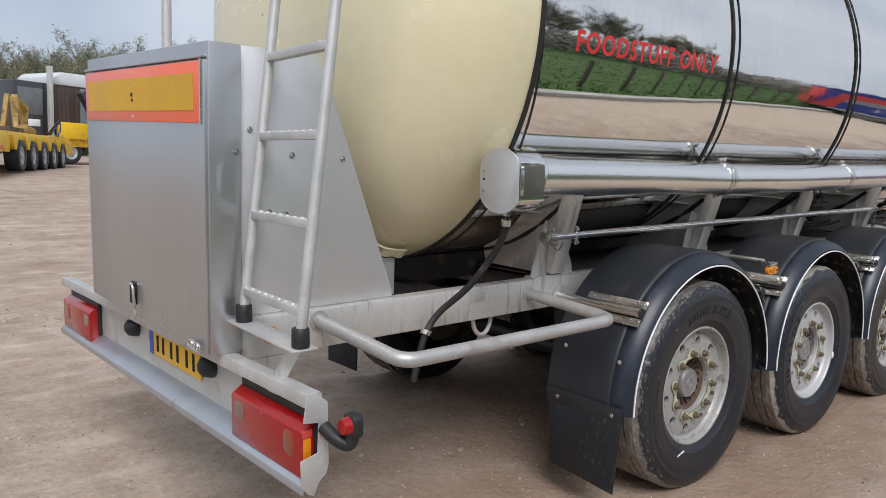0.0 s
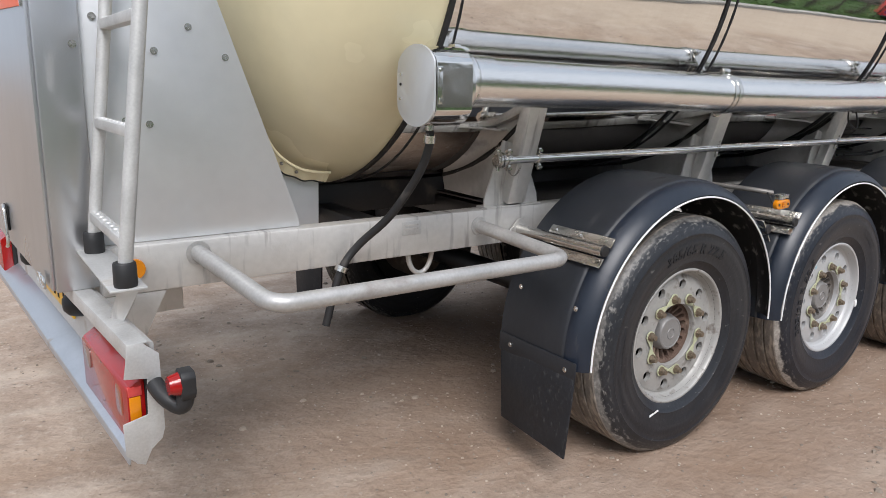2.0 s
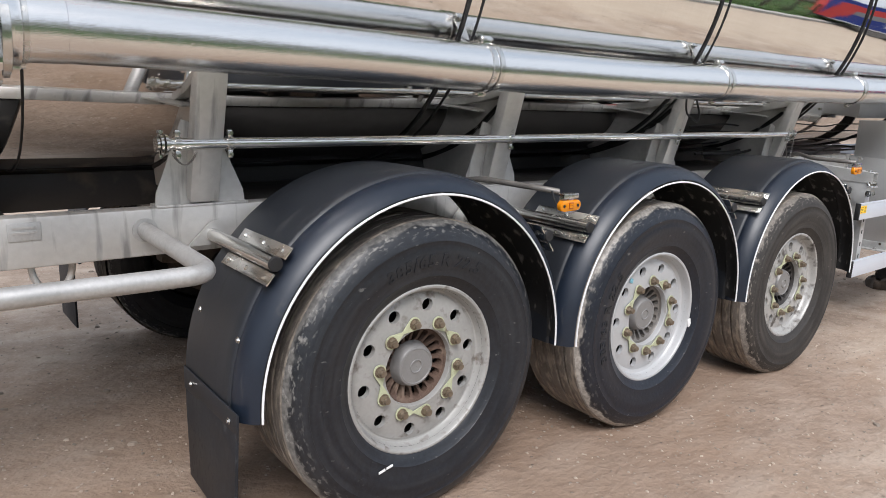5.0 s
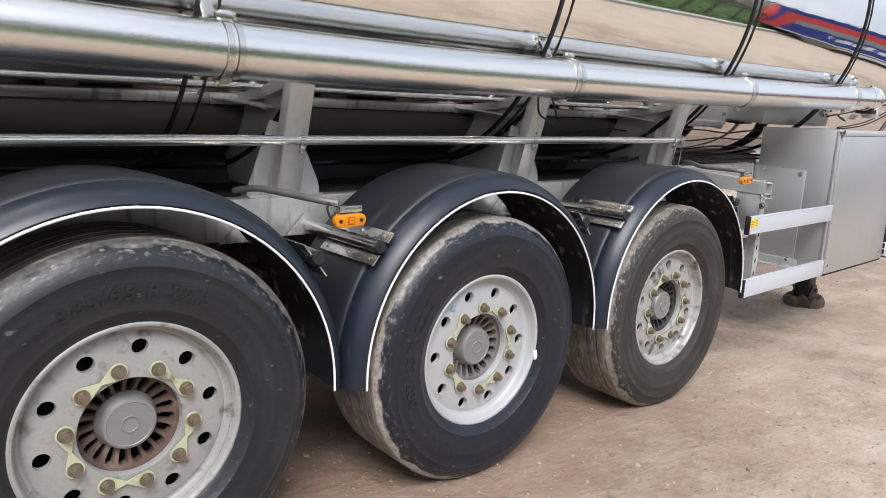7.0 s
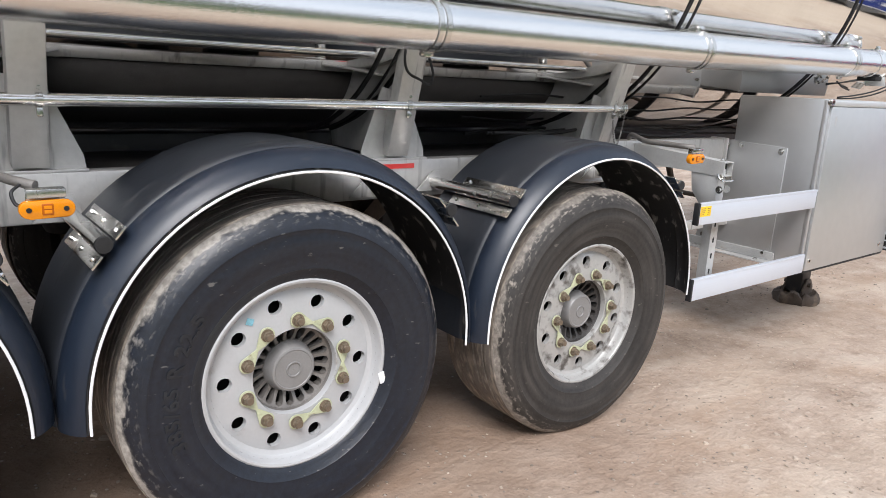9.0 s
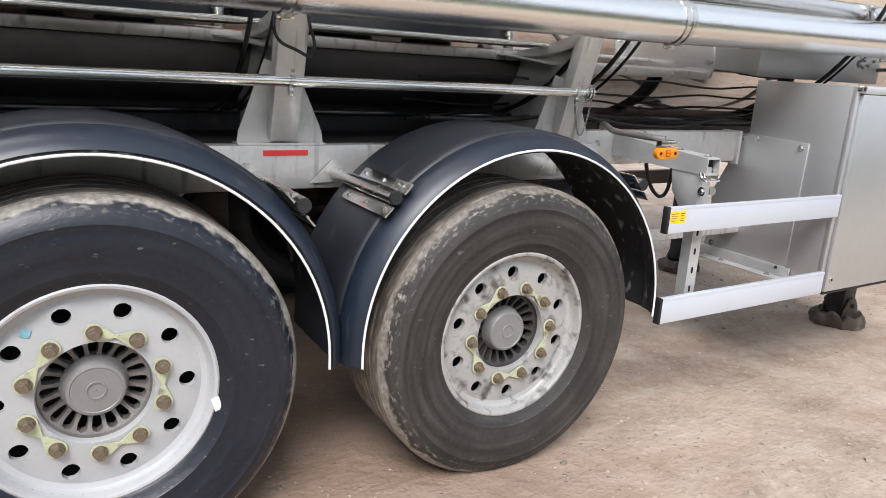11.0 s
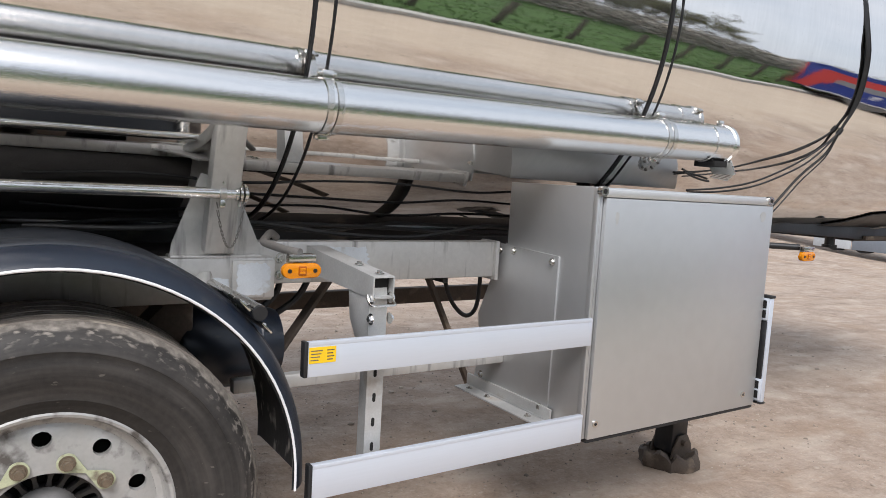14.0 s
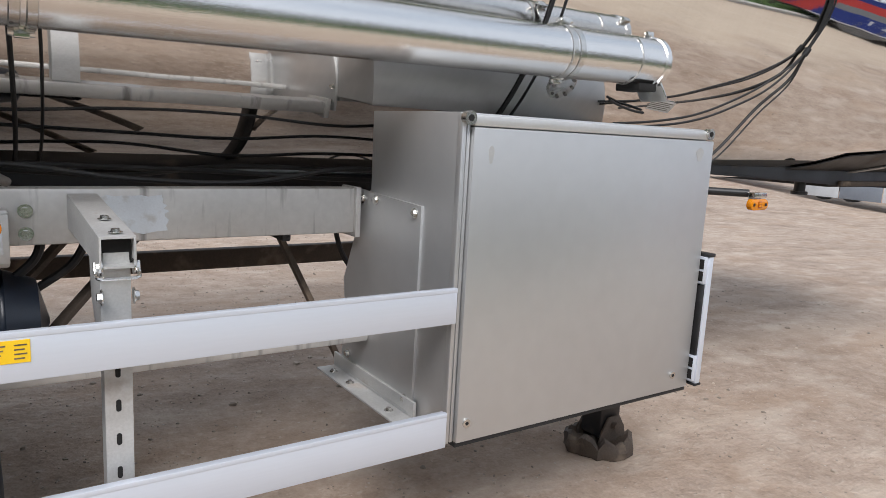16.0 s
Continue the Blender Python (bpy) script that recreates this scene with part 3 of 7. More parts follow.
def build_ground():
    xs, ys = graded(-6.0, 11.0, 0.11, 700.0), graded(-4.5, 6.5, 0.11, 700.0)
    co = [(x, y, ground_height(x, y) - 0.004) for y in ys for x in xs]
    n = len(xs)
    fs = [(j * n + i, j * n + i + 1, (j + 1) * n + i + 1, (j + 1) * n + i) for j in range(len(ys) - 1) for i in range(n - 1)]
    me = bpy.data.meshes.new("ground")
    me.from_pydata(co, [], fs)
    me.polygons.foreach_set("use_smooth", [True] * len(fs))
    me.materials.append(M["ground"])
    return tagged(new("ground", me), "compacted brown earth yard with loose gravel", "ground", kind="structure")


ground = build_ground()


def pebble(co, fs, x, y, z, s, rnd):
    """A small worn stone: two uneven rings and a low top."""
    b = len(co)
    a, n = rnd.uniform(0, 6.28), 6 if s > 0.006 else 5
    lx, ly, h = s * rnd.uniform(0.8, 1.3), s * rnd.uniform(0.6, 1.0), s * rnd.uniform(0.35, 0.6)
    for r, dz in ((1.0, -0.25), (0.72, 0.8)):
        for i in range(n):
            t = 6.283 * i / n + rnd.uniform(-0.25, 0.25)
            u, v, k = math.cos(t) * lx * r, math.sin(t) * ly * r, rnd.uniform(0.82, 1.12)
            co.append((x + k * (u * math.cos(a) - v * math.sin(a)), y + k * (u * math.sin(a) + v * math.cos(a)), z + h * dz * rnd.uniform(0.8, 1.2)))
    for i in range(n):
        j = (i + 1) % n
        fs.append((b + i, b + j, b + n + j, b + n + i))
    fs.append(tuple(b + n + i for i in range(n)))


def build_gravel():
    rnd = random.Random(11)
    co, fs = [], []
    for i in range(76000):
        x, y = rnd.uniform(-5.5, 11.0), -2.2 + 13.2 * rnd.random() ** 1.25
        dense = noise.noise((x * 0.45, y * 0.6, 5.1)) + 0.5 * noise.noise((x * 1.7, y * 1.7, 2.2))
        belt = math.exp(-((x + 1.9 - 0.3 * (y - 5.2)) / 1.1) ** 2 - ((y - 5.2) / 0.8) ** 2)
        if dense + 1.2 * belt < rnd.uniform(-0.35, 0.75):
            continue
        s = 0.0035 + 0.0055 * rnd.random() ** 2 + (0.016 * rnd.random() ** 1.9 if rnd.random() < 0.075 + 0.2 * belt else 0)
        pebble(co, fs, x, y, ground_height(x, y) - 0.004 + s * 0.15, s, rnd)
    me = bpy.data.meshes.new("gravel")
    me.from_pydata(co, [], fs)
    me.materials.append(M["stone"])
    return tagged(new("gravel", me), "loose pale gravel scattered over the earth", "gravel", kind="stuff")


build_gravel()

# ---------------------------------------------------------------- the tank trailer
PITCH = pose(0, 0, 0.51, 0, -1.465, 0) @ pose(0, 0, -0.51)
SLOPE = math.tan(radians(1.465))
MID = 1.16                     # the trailer's middle line
TANK_Y, TANK_Z, TANK_R = 1.13, 2.235, 1.118
trailer = thing("tank_trailer", PITCH, "polished stainless food tank semi-trailer with cream rear dome and three axles", "trailer")


def far_side(y):
    return 2 * MID - y


def tank_y(z, gap=0.0):
    return TANK_Y - math.sqrt(max(0.0, (TANK_R + gap) ** 2 - (z - TANK_Z) ** 2))


# tank barrel
bm = bmesh.new()
lathe(bm, [(TANK_R - 0.05, -1.19), (TANK_R - 0.004, -1.175), (TANK_R, -1.165), (TANK_R, 0.2), (TANK_R, 1.7), (TANK_R, 3.2), (TANK_R, 4.7), (TANK_R, 6.2), (TANK_R, 8.0), (TANK_R, 9.9), (TANK_R - 0.05, 10.02), (TANK_R - 0.2, 10.2), (TANK_R - 0.5, 10.36), (0.01, 10.5)], 160, (0, TANK_Y, TANK_Z), "X")
barrel = part("tank_barrel", bm, M["mirror"], trailer, "mirror-polished stainless steel tank cladding", 60)

# cream dome
bm = bmesh.new()
DOME = 0.57
prof = [(TANK_R + 0.002, -1.150), (TANK_R + 0.006, -1.165), (TANK_R + 0.006, -1.18)]
for i in range(1, 31):
    u = math.sin(math.pi / 2 * i / 30)
    prof.append(((TANK_R + 0.006) * (1 - u ** 2.6) ** (1 / 3), -1.18 - DOME * u))
prof[-1] = (0.004, prof[-1][1])
lathe(bm, prof, 128, (0, TANK_Y, TANK_Z), "X")
dome = part("rear_dome", bm, M["cream"], trailer, "cream glass-fibre dome over the tank's rear end", 60)
bm = bmesh.new()
lathe(bm, [(TANK_R + 0.002, -1.152), (TANK_R + 0.012, -1.150), (TANK_R + 0.012, -1.132), (TANK_R + 0.001, -1.130)], 128, (0, TANK_Y, TANK_Z), "X")
part("edge_seal", bm, M["rubber"], dome, "black rubber edge seal", 60)

# black straps round the barrel, each a thick and a thin one
for x, r in ((-1.088, 0.004), (0.29, 0.0062), (0.355, 0.0035), (1.795, 0.0062), (1.862, 0.0035), (3.332, 0.0062), (3.396, 0.0042), (4.860, 0.0062), (4.918, 0.0035)):
    bm = bmesh.new()
    k = 72
    sweep(bm, [(x - 0.10 * math.sin(2 * math.pi * i / k) - 0.05, TANK_Y + (TANK_R + r * 0.9) * math.cos(2 * math.pi * i / k), TANK_Z + (TANK_R + r * 0.9) * math.sin(2 * math.pi * i / k)) for i in range(k)], r, 8, closed=True)
    part("strap", bm, M["rubber"], barrel, "black rubber strap round the barrel")

# blind flange and data label low on the barrel, near the tool cabinet
bm = bmesh.new()
lathe(bm, [(0.001, -0.012), (0.050, -0.012), (0.058, -0.009), (0.060, 0.0), (0.060, 0.012)], 28)
flange = part("blind_flange", bm, M["steel"], barrel, "round bolted steel blind flange", 30)
tilt = math.degrees(math.asin((TANK_Z - 1.50) / TANK_R))
flange.matrix_basis = pose(5.075, tank_y(1.50), 1.50, tilt, 0, 0)
for i in range(8):
    a = 2 * math.pi * i / 8
    bm = bmesh.new()
    cyl(bm, (0.046 * math.cos(a), -0.011, 0.046 * math.sin(a)), (0.046 * math.cos(a), -0.018, 0.046 * math.sin(a)), 0.006, n=6)
    part("flange_bolt", bm, M["hub"], flange)
bm = bmesh.new()
bx(bm, -0.085, 0.085, -0.0015, 0.0, -0.028, 0.028)
notice = part("data_label", bm, M["white"], barrel, "small white label with unreadable lines")
notice.matrix_basis = pose(5.665, tank_y(1.463, 0.0012), 1.463, math.degrees(math.asin((TANK_Z - 1.463) / TANK_R)), 4, 0)
for i in range(5):
    bm = bmesh.new()
    bx(bm, -0.075, 0.075 - 0.012 * (i % 2), -0.0022, -0.0014, 0.016 - 0.009 * i, 0.019 - 0.009 * i)
    part("print_line", bm, M["hub"], notice)

# red lettering, letter by letter
pts, faces = text_mesh("FOODSTUFF ONLY", 0.114, 0.0026)
w = max(p[0] for p in pts)
letter_of = list(range(len(pts)))


def first_of(i):
    while letter_of[i] != i:
        i = letter_of[i]
    return i


for f in faces:
    for v in f[1:]:
        letter_of[first_of(v)] = first_of(f[0])
islands = {}
for f in faces:
    islands.setdefault(first_of(f[0]), []).append(f)
for f_list in islands.values():
    bm = bmesh.new()
    vs = {}
    for f in f_list:
        for v in f:
            if v not in vs:
                z = 2.056 + pts[v][1]
                vs[v] = bm.verts.new((-0.935 + pts[v][0] * 1.06 / w, tank_y(z, 0.0012), z))
        try:
            bm.faces.new([vs[v] for v in f])
        except ValueError:
            pass
    part("letter", bm, M["red"], barrel, "red block letter on the barrel")

# chassis rails
for y0, y1 in ((0.40, 0.47), (far_side(0.47), far_side(0.40))):
    bm = bmesh.new()
    bx(bm, -2.168, 3.335, y0, y1, 0.905, 1.055, 0.008)
    rail = part("chassis_rail", bm, M["frame"], trailer, "long grey chassis rail")
    bm = bmesh.new()
    e = 0.05 if y0 < MID else -0.05
    bx(bm, 3.20, 4.34, y0 + e, y1 + e, 0.953, 1.104, 0.008)
    part("front_rail", bm, M["frame"], trailer, "front extension of the chassis rail")
bm = bmesh.new()
bx(bm, 4.326, 4.345, 0.432, 0.545, 0.940, 1.108, 0.003)
part("end_flange", bm, M["frame"], trailer)
bm = bmesh.new()
bx(bm, 3.19, 3.335, 0.388, 0.402, 0.918, 1.045, 0.003)
part("splice_plate", bm, M["frame"], trailer)
for z in (0.955, 1.015):
    bolt(3.375, 0.448, z + 0.03, trailer, size=1.1)
for x in (-1.85, -1.15, -0.5, 0.65, 1.93, 3.1, 4.1, 5.2):
    bm = bmesh.new()
    h = 0.05 if x < 3.5 else 0.015
    bx(bm, x - h, x + h, 0.47, far_side(0.47), 0.93, 1.02, 0.006)
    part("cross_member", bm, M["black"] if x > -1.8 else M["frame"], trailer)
# added dark sheet, no known part: keeps lit ground out of the belly's reflection
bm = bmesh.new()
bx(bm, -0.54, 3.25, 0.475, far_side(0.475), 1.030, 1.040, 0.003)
part("reflection_blocker", bm, M["hub_dark"], trailer, "added dark sheet between the rails that darkens the belly's reflection")
# added black bar, no known part: shuts the bright gap below the tank
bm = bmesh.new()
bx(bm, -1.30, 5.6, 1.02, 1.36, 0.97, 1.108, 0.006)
part("belly_light_block", bm, M["black"], trailer, "added black bar along the middle that blocks light under the tank")
bm = bmesh.new()
bx(bm, -1.130, -1.046, 0.396, 0.402, 0.987, 1.040, 0.002)
plate = part("maker_plate", bm, M["galv"], trailer, "small stamped metal maker plate")
for z in (1.022, 1.008):
    bm = bmesh.new()
    bx(bm, -1.118, -1.058, 0.394, 0.397, z, z + 0.006)
    part("stamped_line", bm, M["frame"], plate)

# saddle braces that carry the tank
BRACES = (-0.573, 0.700, 1.938, 3.144)
for x in BRACES:
    for side in (0, 1):
        f = (lambda y: y) if side == 0 else far_side
        bm = bmesh.new()
        prism(bm, [(x - 0.148, 1.056), (x + 0.148, 1.056), (x + 0.142, 1.10), (x + 0.055, 1.30), (x - 0.055, 1.33), (x - 0.142, 1.10)], f(0.424), f(0.432), "XZ")
        bx(bm, x - 0.15, x + 0.15, min(f(0.40), f(0.47)), max(f(0.40), f(0.47)), 1.053, 1.062, 0.002)
        brace = part("saddle_brace", bm, M["frame"], trailer, "grey steel saddle brace under the tank")
        bm = bmesh.new()
        p0, p1 = Vector((x, f(0.418), 1.075)), Vector((x, f(0.300), 1.50))
        d = p1 - p0
        q = Matrix.Translation(p0) @ d.to_track_quat("Z", "Y").to_matrix().to_4x4()
        bx(bm, -0.048, 0.048, -0.028, 0.028, 0.0, d.length, 0.006, q)
        part("post", bm, M["frame"], brace)
        bm = bmesh.new()
        arc = [(y, TANK_Z - math.sqrt((TANK_R + 0.004) ** 2 - (y - TANK_Y) ** 2)) for y in (0.92, 0.80, 0.70, 0.60, 0.52, 0.45, 0.38, 0.32, 0.285)]
        prism(bm, [(f(0.432), 1.058), (f(0.90), 1.064)] + [(f(y), z) for y, z in arc] + [(f(0.30), 1.47)], x - 0.006, x + 0.006, "YZ")
        part("web", bm, M["frame"], brace, "curved saddle web under the barrel")
        bm = bmesh.new()
        sweep(bm, [(x + 0.003 * math.sin(40 * y), f(y), z - 0.004) for y, z in arc[:-2]], 0.009, 8)
        part("saddle_pad", bm, M["rubber"], brace, "black rubber pad between saddle and barrel")

# slim polished hand rail on the braces
bm = bmesh.new()
cyl(bm, (-0.70, 0.343, 1.259), (3.185, 0.343, 1.269), 0.0185, n=20)
rail = part("slim_rail", bm, M["tube"], trailer, "slim polished stainless pipe along the braces")
for x in (-0.715, 3.195):
    bm = bmesh.new()
    zc = 1.259 + (x + 0.70) * 0.0026
    for a, r in ((-0.018, 0.024), (-0.008, 0.032), (0.006, 0.032), (0.012, 0.026)):
        cyl(bm, (x + a, 0.343, zc), (x + a + 0.008, 0.343, zc), r, n=24)
    cyl(bm, (x - 0.004, 0.343, zc - 0.042), (x - 0.004, 0.343, zc + 0.043), 0.006, n=8)
    cyl(bm, (x - 0.004, 0.343, zc + 0.034), (x - 0.004, 0.343, zc + 0.042), 0.010, n=6)
    part("end_coupling", bm, M["steel"], rail)
for x in (-0.67, -0.505, 0.725, 1.944, 3.135):
    bm = bmesh.new()
    zc = 1.259 + (x + 0.70) * 0.0026
    lathe(bm, [(0.0186, x - 0.010), (0.0235, x - 0.009), (0.0235, x + 0.009), (0.0186, x + 0.010)], 24, (0, 0.343, zc), "X")
    bx(bm, x - 0.008, x + 0.008, 0.333, 0.346, zc - 0.046, zc - 0.020, 0.003)
    bx(bm, x - 0.008, x + 0.008, 0.333, 0.346, zc + 0.020, zc + 0.044, 0.003)
    cyl(bm, (x, 0.322, zc + 0.033), (x, 0.357, zc + 0.033), 0.006, n=8)
    cyl(bm, (x, 0.322, zc - 0.034), (x, 0.357, zc - 0.034), 0.006, n=8)
    part("pipe_clip", bm, M["steel"], rail, "", 30)
for x0, x1, hang in ((-0.69, -0.62, 0.035), (3.115, 3.20, 0.135)):
    bm = bmesh.new()
    k = 26
    for i in range(k):
        s = i / (k - 1)
        p = Vector((x0 + (x1 - x0) * s, 0.322, 1.232 - hang * math.sin(math.pi * s) ** 0.8))
        d = Vector(((x1 - x0) / k * 0.8, 0.002 * (i % 2), 0.077 * hang * -math.cos(math.pi * s)))
        for e in (-0.0028, 0.0028):
            o = Vector((e, 0, 0)) if i % 2 else Vector((0, e, 0))
            sweep(bm, [p - d + o, p + d + o], 0.0015, 5)
    part("safety_chain", bm, M["hub"], rail, "fine hanging safety chain")
bm = bmesh.new()
sweep(bm, smooth_path([(1.875, 0.26, 1.50), (1.86, 0.25, 1.43), (1.878, 0.25, 1.385), (1.93, 0.25, 1.362), (1.973, 0.25, 1.346), (1.987, 0.25, 1.382), (1.975, 0.26, 1.44), (1.97, 0.27, 1.49)]), 0.005, 8)
part("cable_loop", bm, M["rubber"], trailer, "black cable loop round a brace")

# big polished hose tube
def hose_axis(x):
    return Vector((x, 0.082, float(np.interp(x, (-1.2, -0.3, 0.335, 1.1, 1.845, 3.36, 4.9, 5.3), (1.558, 1.548, 1.534, 1.531, 1.538, 1.552, 1.581, 1.589)))))


TUBE_R = 0.081
bm = bmesh.new()
lathe(bm, [(TUBE_R * 0.9, -1.19), (TUBE_R, -1.185)] + [(TUBE_R, x) for x in np.linspace(-1.1, 5.17, 34)] + [(TUBE_R * 0.9, 5.172)], 56, (0, 0, 0), "X")
for v in bm.verts:
    c = hose_axis(v.co.x)
    v.co.y, v.co.z = v.co.y + c.y, v.co.z + c.z
hose_tube = part("hose_tube", bm, M["tube"], trailer, "long brushed stainless hose storage tube", 50)
# rear hood with its hinged cover
bm = bmesh.new()
c = Vector((-1.25, 0.082, 1.543))
hood = [(-0.10, 0.118), (0.10, 0.118), (0.122, 0.07), (0.122, -0.07), (0.10, -0.118), (-0.10, -0.118)]
ring = []
for i in range(40):
    a = 2 * math.pi * i / 40
    r = 0.122
    y, z = r * 0.92 * math.cos(a), r * math.sin(a)
    y = max(-0.098, min(0.105, y * 1.12))
    ring.append((c.y - 0.02 + y, c.z - 0.004 + z))
prism(bm, ring, -1.285, -1.150, "YZ", 0.003)
hood_ob = part("tube_hood", bm, M["hood"], trailer, "bright stainless hood at the tube's rear", 30)
bm = bmesh.new()
prism(bm, [(c.y - 0.02 + (y - c.y + 0.02) * 1.02, c.z + (z - c.z) * 1.02) for y, z in ring], -1.297, -1.2895, "YZ", 0.002)
cover = part("tube_cover", bm, M["panel"], hood_ob, "dull plain round end cover")
for dz in (0.03, 0.0, -0.045):
    bm = bmesh.new()
    cyl(bm, (-1.300, c.y + 0.065, c.z + dz), (-1.295, c.y + 0.065, c.z + dz), 0.0045, n=10)
    part("rivet", bm, M["hole"] if dz == 0.0 else M["steel"], cover)
bm = bmesh.new()
prism(bm, [(c.y - 0.02 + (y - c.y + 0.02) * 0.97, c.z + (z - c.z) * 0.97) for y, z in ring], -1.2894, -1.2852, "YZ")
part("cover_gap", bm, M["hole"], hood_ob)
bm = bmesh.new()
bx(bm, -1.284, -1.266, c.y - 0.123, c.y - 0.118, c.z - 0.055, c.z + 0.055, 0.002)
part("hinge_strip", bm, M["steel"], hood_ob)
for dz in (-0.045, 0.045):
    bm = bmesh.new()
    cyl(bm, (-1.274, c.y - 0.122, c.z + dz), (-1.274, c.y - 0.128, c.z + dz), 0.006, n=10)
    part("hinge_screw", bm, M["steel"], hood_ob)
bm = bmesh.new()
lathe(bm, [(0.06, -1.155), (0.100, -1.150), (0.100, -1.13), (0.094, -1.12), (0.094, -1.105), (TUBE_R + 0.004, -1.10), (TUBE_R + 0.003, -1.01), (TUBE_R, -1.008)], 48, hose_axis(-1.15) - Vector((0, 0, 0)) - Vector((-1.15, 0, 0)), "X")
part("tube_collar", bm, M["tube"], hood_ob, "stepped stainless collar", 40)
bm = bmesh.new()
lathe(bm, [(0.101, -1.148), (0.106, -1.146), (0.106, -1.128), (0.101, -1.126)], 40, (0, c.y, c.z), "X")
band = part("hood_band", bm, M["steel"], hood_ob, "bright clamp band", 30)
bm = bmesh.new()
bx(bm, -1.150, -1.124, c.y - 0.020, c.y + 0.016, c.z + 0.100, c.z + 0.128, 0.005)
part("band_lug", bm, M["steel"], band)
# clamps with saddle brackets
for x in (-1.115, 0.335, 1.845, 3.362, 4.872):
    c = hose_axis(x)
    clamp = None
    for k, dx in enumerate((-0.016, 0.016)):
        bm = bmesh.new()
        lathe(bm, [(TUBE_R + 0.001, dx - 0.011), (TUBE_R + 0.005, dx - 0.009), (TUBE_R + 0.005, dx + 0.009), (TUBE_R + 0.001, dx + 0.011)], 44, (x, c.y, c.z), "X")
        o = part("tube_clamp" if k == 0 else "clamp_band", bm, M["steel"], hose_tube if k == 0 else clamp, "stainless band clamp" if k == 0 else "")
        clamp = clamp or o
    bm = bmesh.new()
    bx(bm, x - 0.018, x + 0.018, c.y - 0.012, c.y + 0.012, c.z + TUBE_R, c.z + TUBE_R + 0.028, 0.004)
    cyl(bm, (x - 0.03, c.y, c.z + TUBE_R + 0.017), (x + 0.03, c.y, c.z + TUBE_R + 0.017), 0.008, n=8)
    part("clamp_lug", bm, M["steel"], clamp)
    bm = bmesh.new()
    bx(bm, x - 0.015, x + 0.015, c.y + 0.01, c.y + 0.03, c.z - TUBE_R - 0.02, c.z - TUBE_R + 0.004, 0.003)
    cyl(bm, (x - 0.025, c.y + 0.02, c.z - TUBE_R - 0.010), (x + 0.025, c.y + 0.02, c.z - TUBE_R - 0.010), 0.007, n=8)
    part("lower_lug", bm, M["steel"], clamp)
    bm = bmesh.new()
    z1 = c.z + TUBE_R + 0.012
    bx(bm, x - 0.02, x + 0.02, c.y + 0.01, tank_y(z1) + 0.02, z1 - 0.004, z1 + 0.001, 0.001)
    part("clamp_arm", bm, M["steel"], clamp)
# front spout
bm = bmesh.new()
c = hose_axis(5.2)
lathe(bm, [(0.04, 5.165), (TUBE_R + 0.004, 5.172), (TUBE_R + 0.004, 5.285), (TUBE_R + 0.009, 5.29), (TUBE_R + 0.009, 5.312), (TUBE_R, 5.315), (0.02, 5.318)], 44, (0, c.y, c.z), "X")
spout = part("tube_end", bm, M["tube"], hose_tube, "stainless end sleeve with a flap", 40)
bm = bmesh.new()
bx(bm, 5.195, 5.285, c.y - 0.055, c.y + 0.055, c.z - TUBE_R - 0.022, c.z - TUBE_R + 0.004, 0.004)
part("drain_recess", bm, M["hole"], spout)
bm = bmesh.new()
bx(bm, -0.004, 0.004, -0.06, 0.06, -0.075, 0.0, 0.001, Matrix.Translation((5.30, c.y, c.z - TUBE_R + 0.01)) @ Matrix.Rotation(radians(-38), 4, "Y"))
part("flap_plate", bm, M["steel"], spout)
bm = bmesh.new()
bx(bm, 5.268, 5.30, c.y - 0.01, c.y + 0.01, c.z + TUBE_R, c.z + TUBE_R + 0.026, 0.004)
part("latch", bm, M["steel"], spout)

# drain hose from the hood
bm = bmesh.new()
sweep(bm, smooth_path([(-1.215, 0.10, 1.40), (-1.213, 0.105, 1.35), (-1.225, 0.15, 1.25), (-1.272, 0.25, 1.10), (-1.345, 0.345, 0.985), (-1.402, 0.362, 0.905), (-1.44, 0.362, 0.80), (-1.468, 0.36, 0.705)], 8), 0.0142, 12)
drain = part("drain_hose", bm, M["rubber"], trailer, "black rubber drain hose hanging to the chassis rail")
bm = bmesh.new()
cyl(bm, (-1.215, 0.10, 1.385), (-1.214, 0.103, 1.36), 0.0195, n=14)
cyl(bm, (-1.216, 0.10, 1.43), (-1.215, 0.10, 1.385), 0.013, n=12)
part("hose_clip", bm, M["steel"], drain)
bm = bmesh.new()
cyl(bm, (-1.399, 0.362, 0.912), (-1.408, 0.362, 0.894), 0.023, n=14)
part("rail_clip", bm, M["steel"], drain)

# ---------------------------------------------------------------- rear cabinet, panels, ladder
bm = bmesh.new()
bx(bm, -2.282, -2.165, 0.415, 1.615, 0.930, 1.985, 0.006)
cabinet = part("rear_cabinet", bm, M["rear_sheet"], trailer, "tall grey aluminium rear cabinet")
cabinet.matrix_basis = Matrix.Translation((-2.282, 0.43, 1.45)) @ Matrix.Rotation(radians(4.2), 4, "Z") @ Matrix.Rotation(radians(1.9), 4, "X") @ Matrix.Translation((2.282, -0.43, -1.45))
bm = bmesh.new()
bx(bm, -2.292, -2.2815, 0.4275, 1.6095, 0.935, 1.925, 0.003)
door = part("cabinet_door", bm, M["rear_sheet"], cabinet, "plain rear cabinet door")
bm = bmesh.new()
bx(bm, -2.297, -2.282, 0.43, 1.612, 1.930, 1.940, 0.002)
part("rain_gutter", bm, M["rear_sheet"], cabinet)
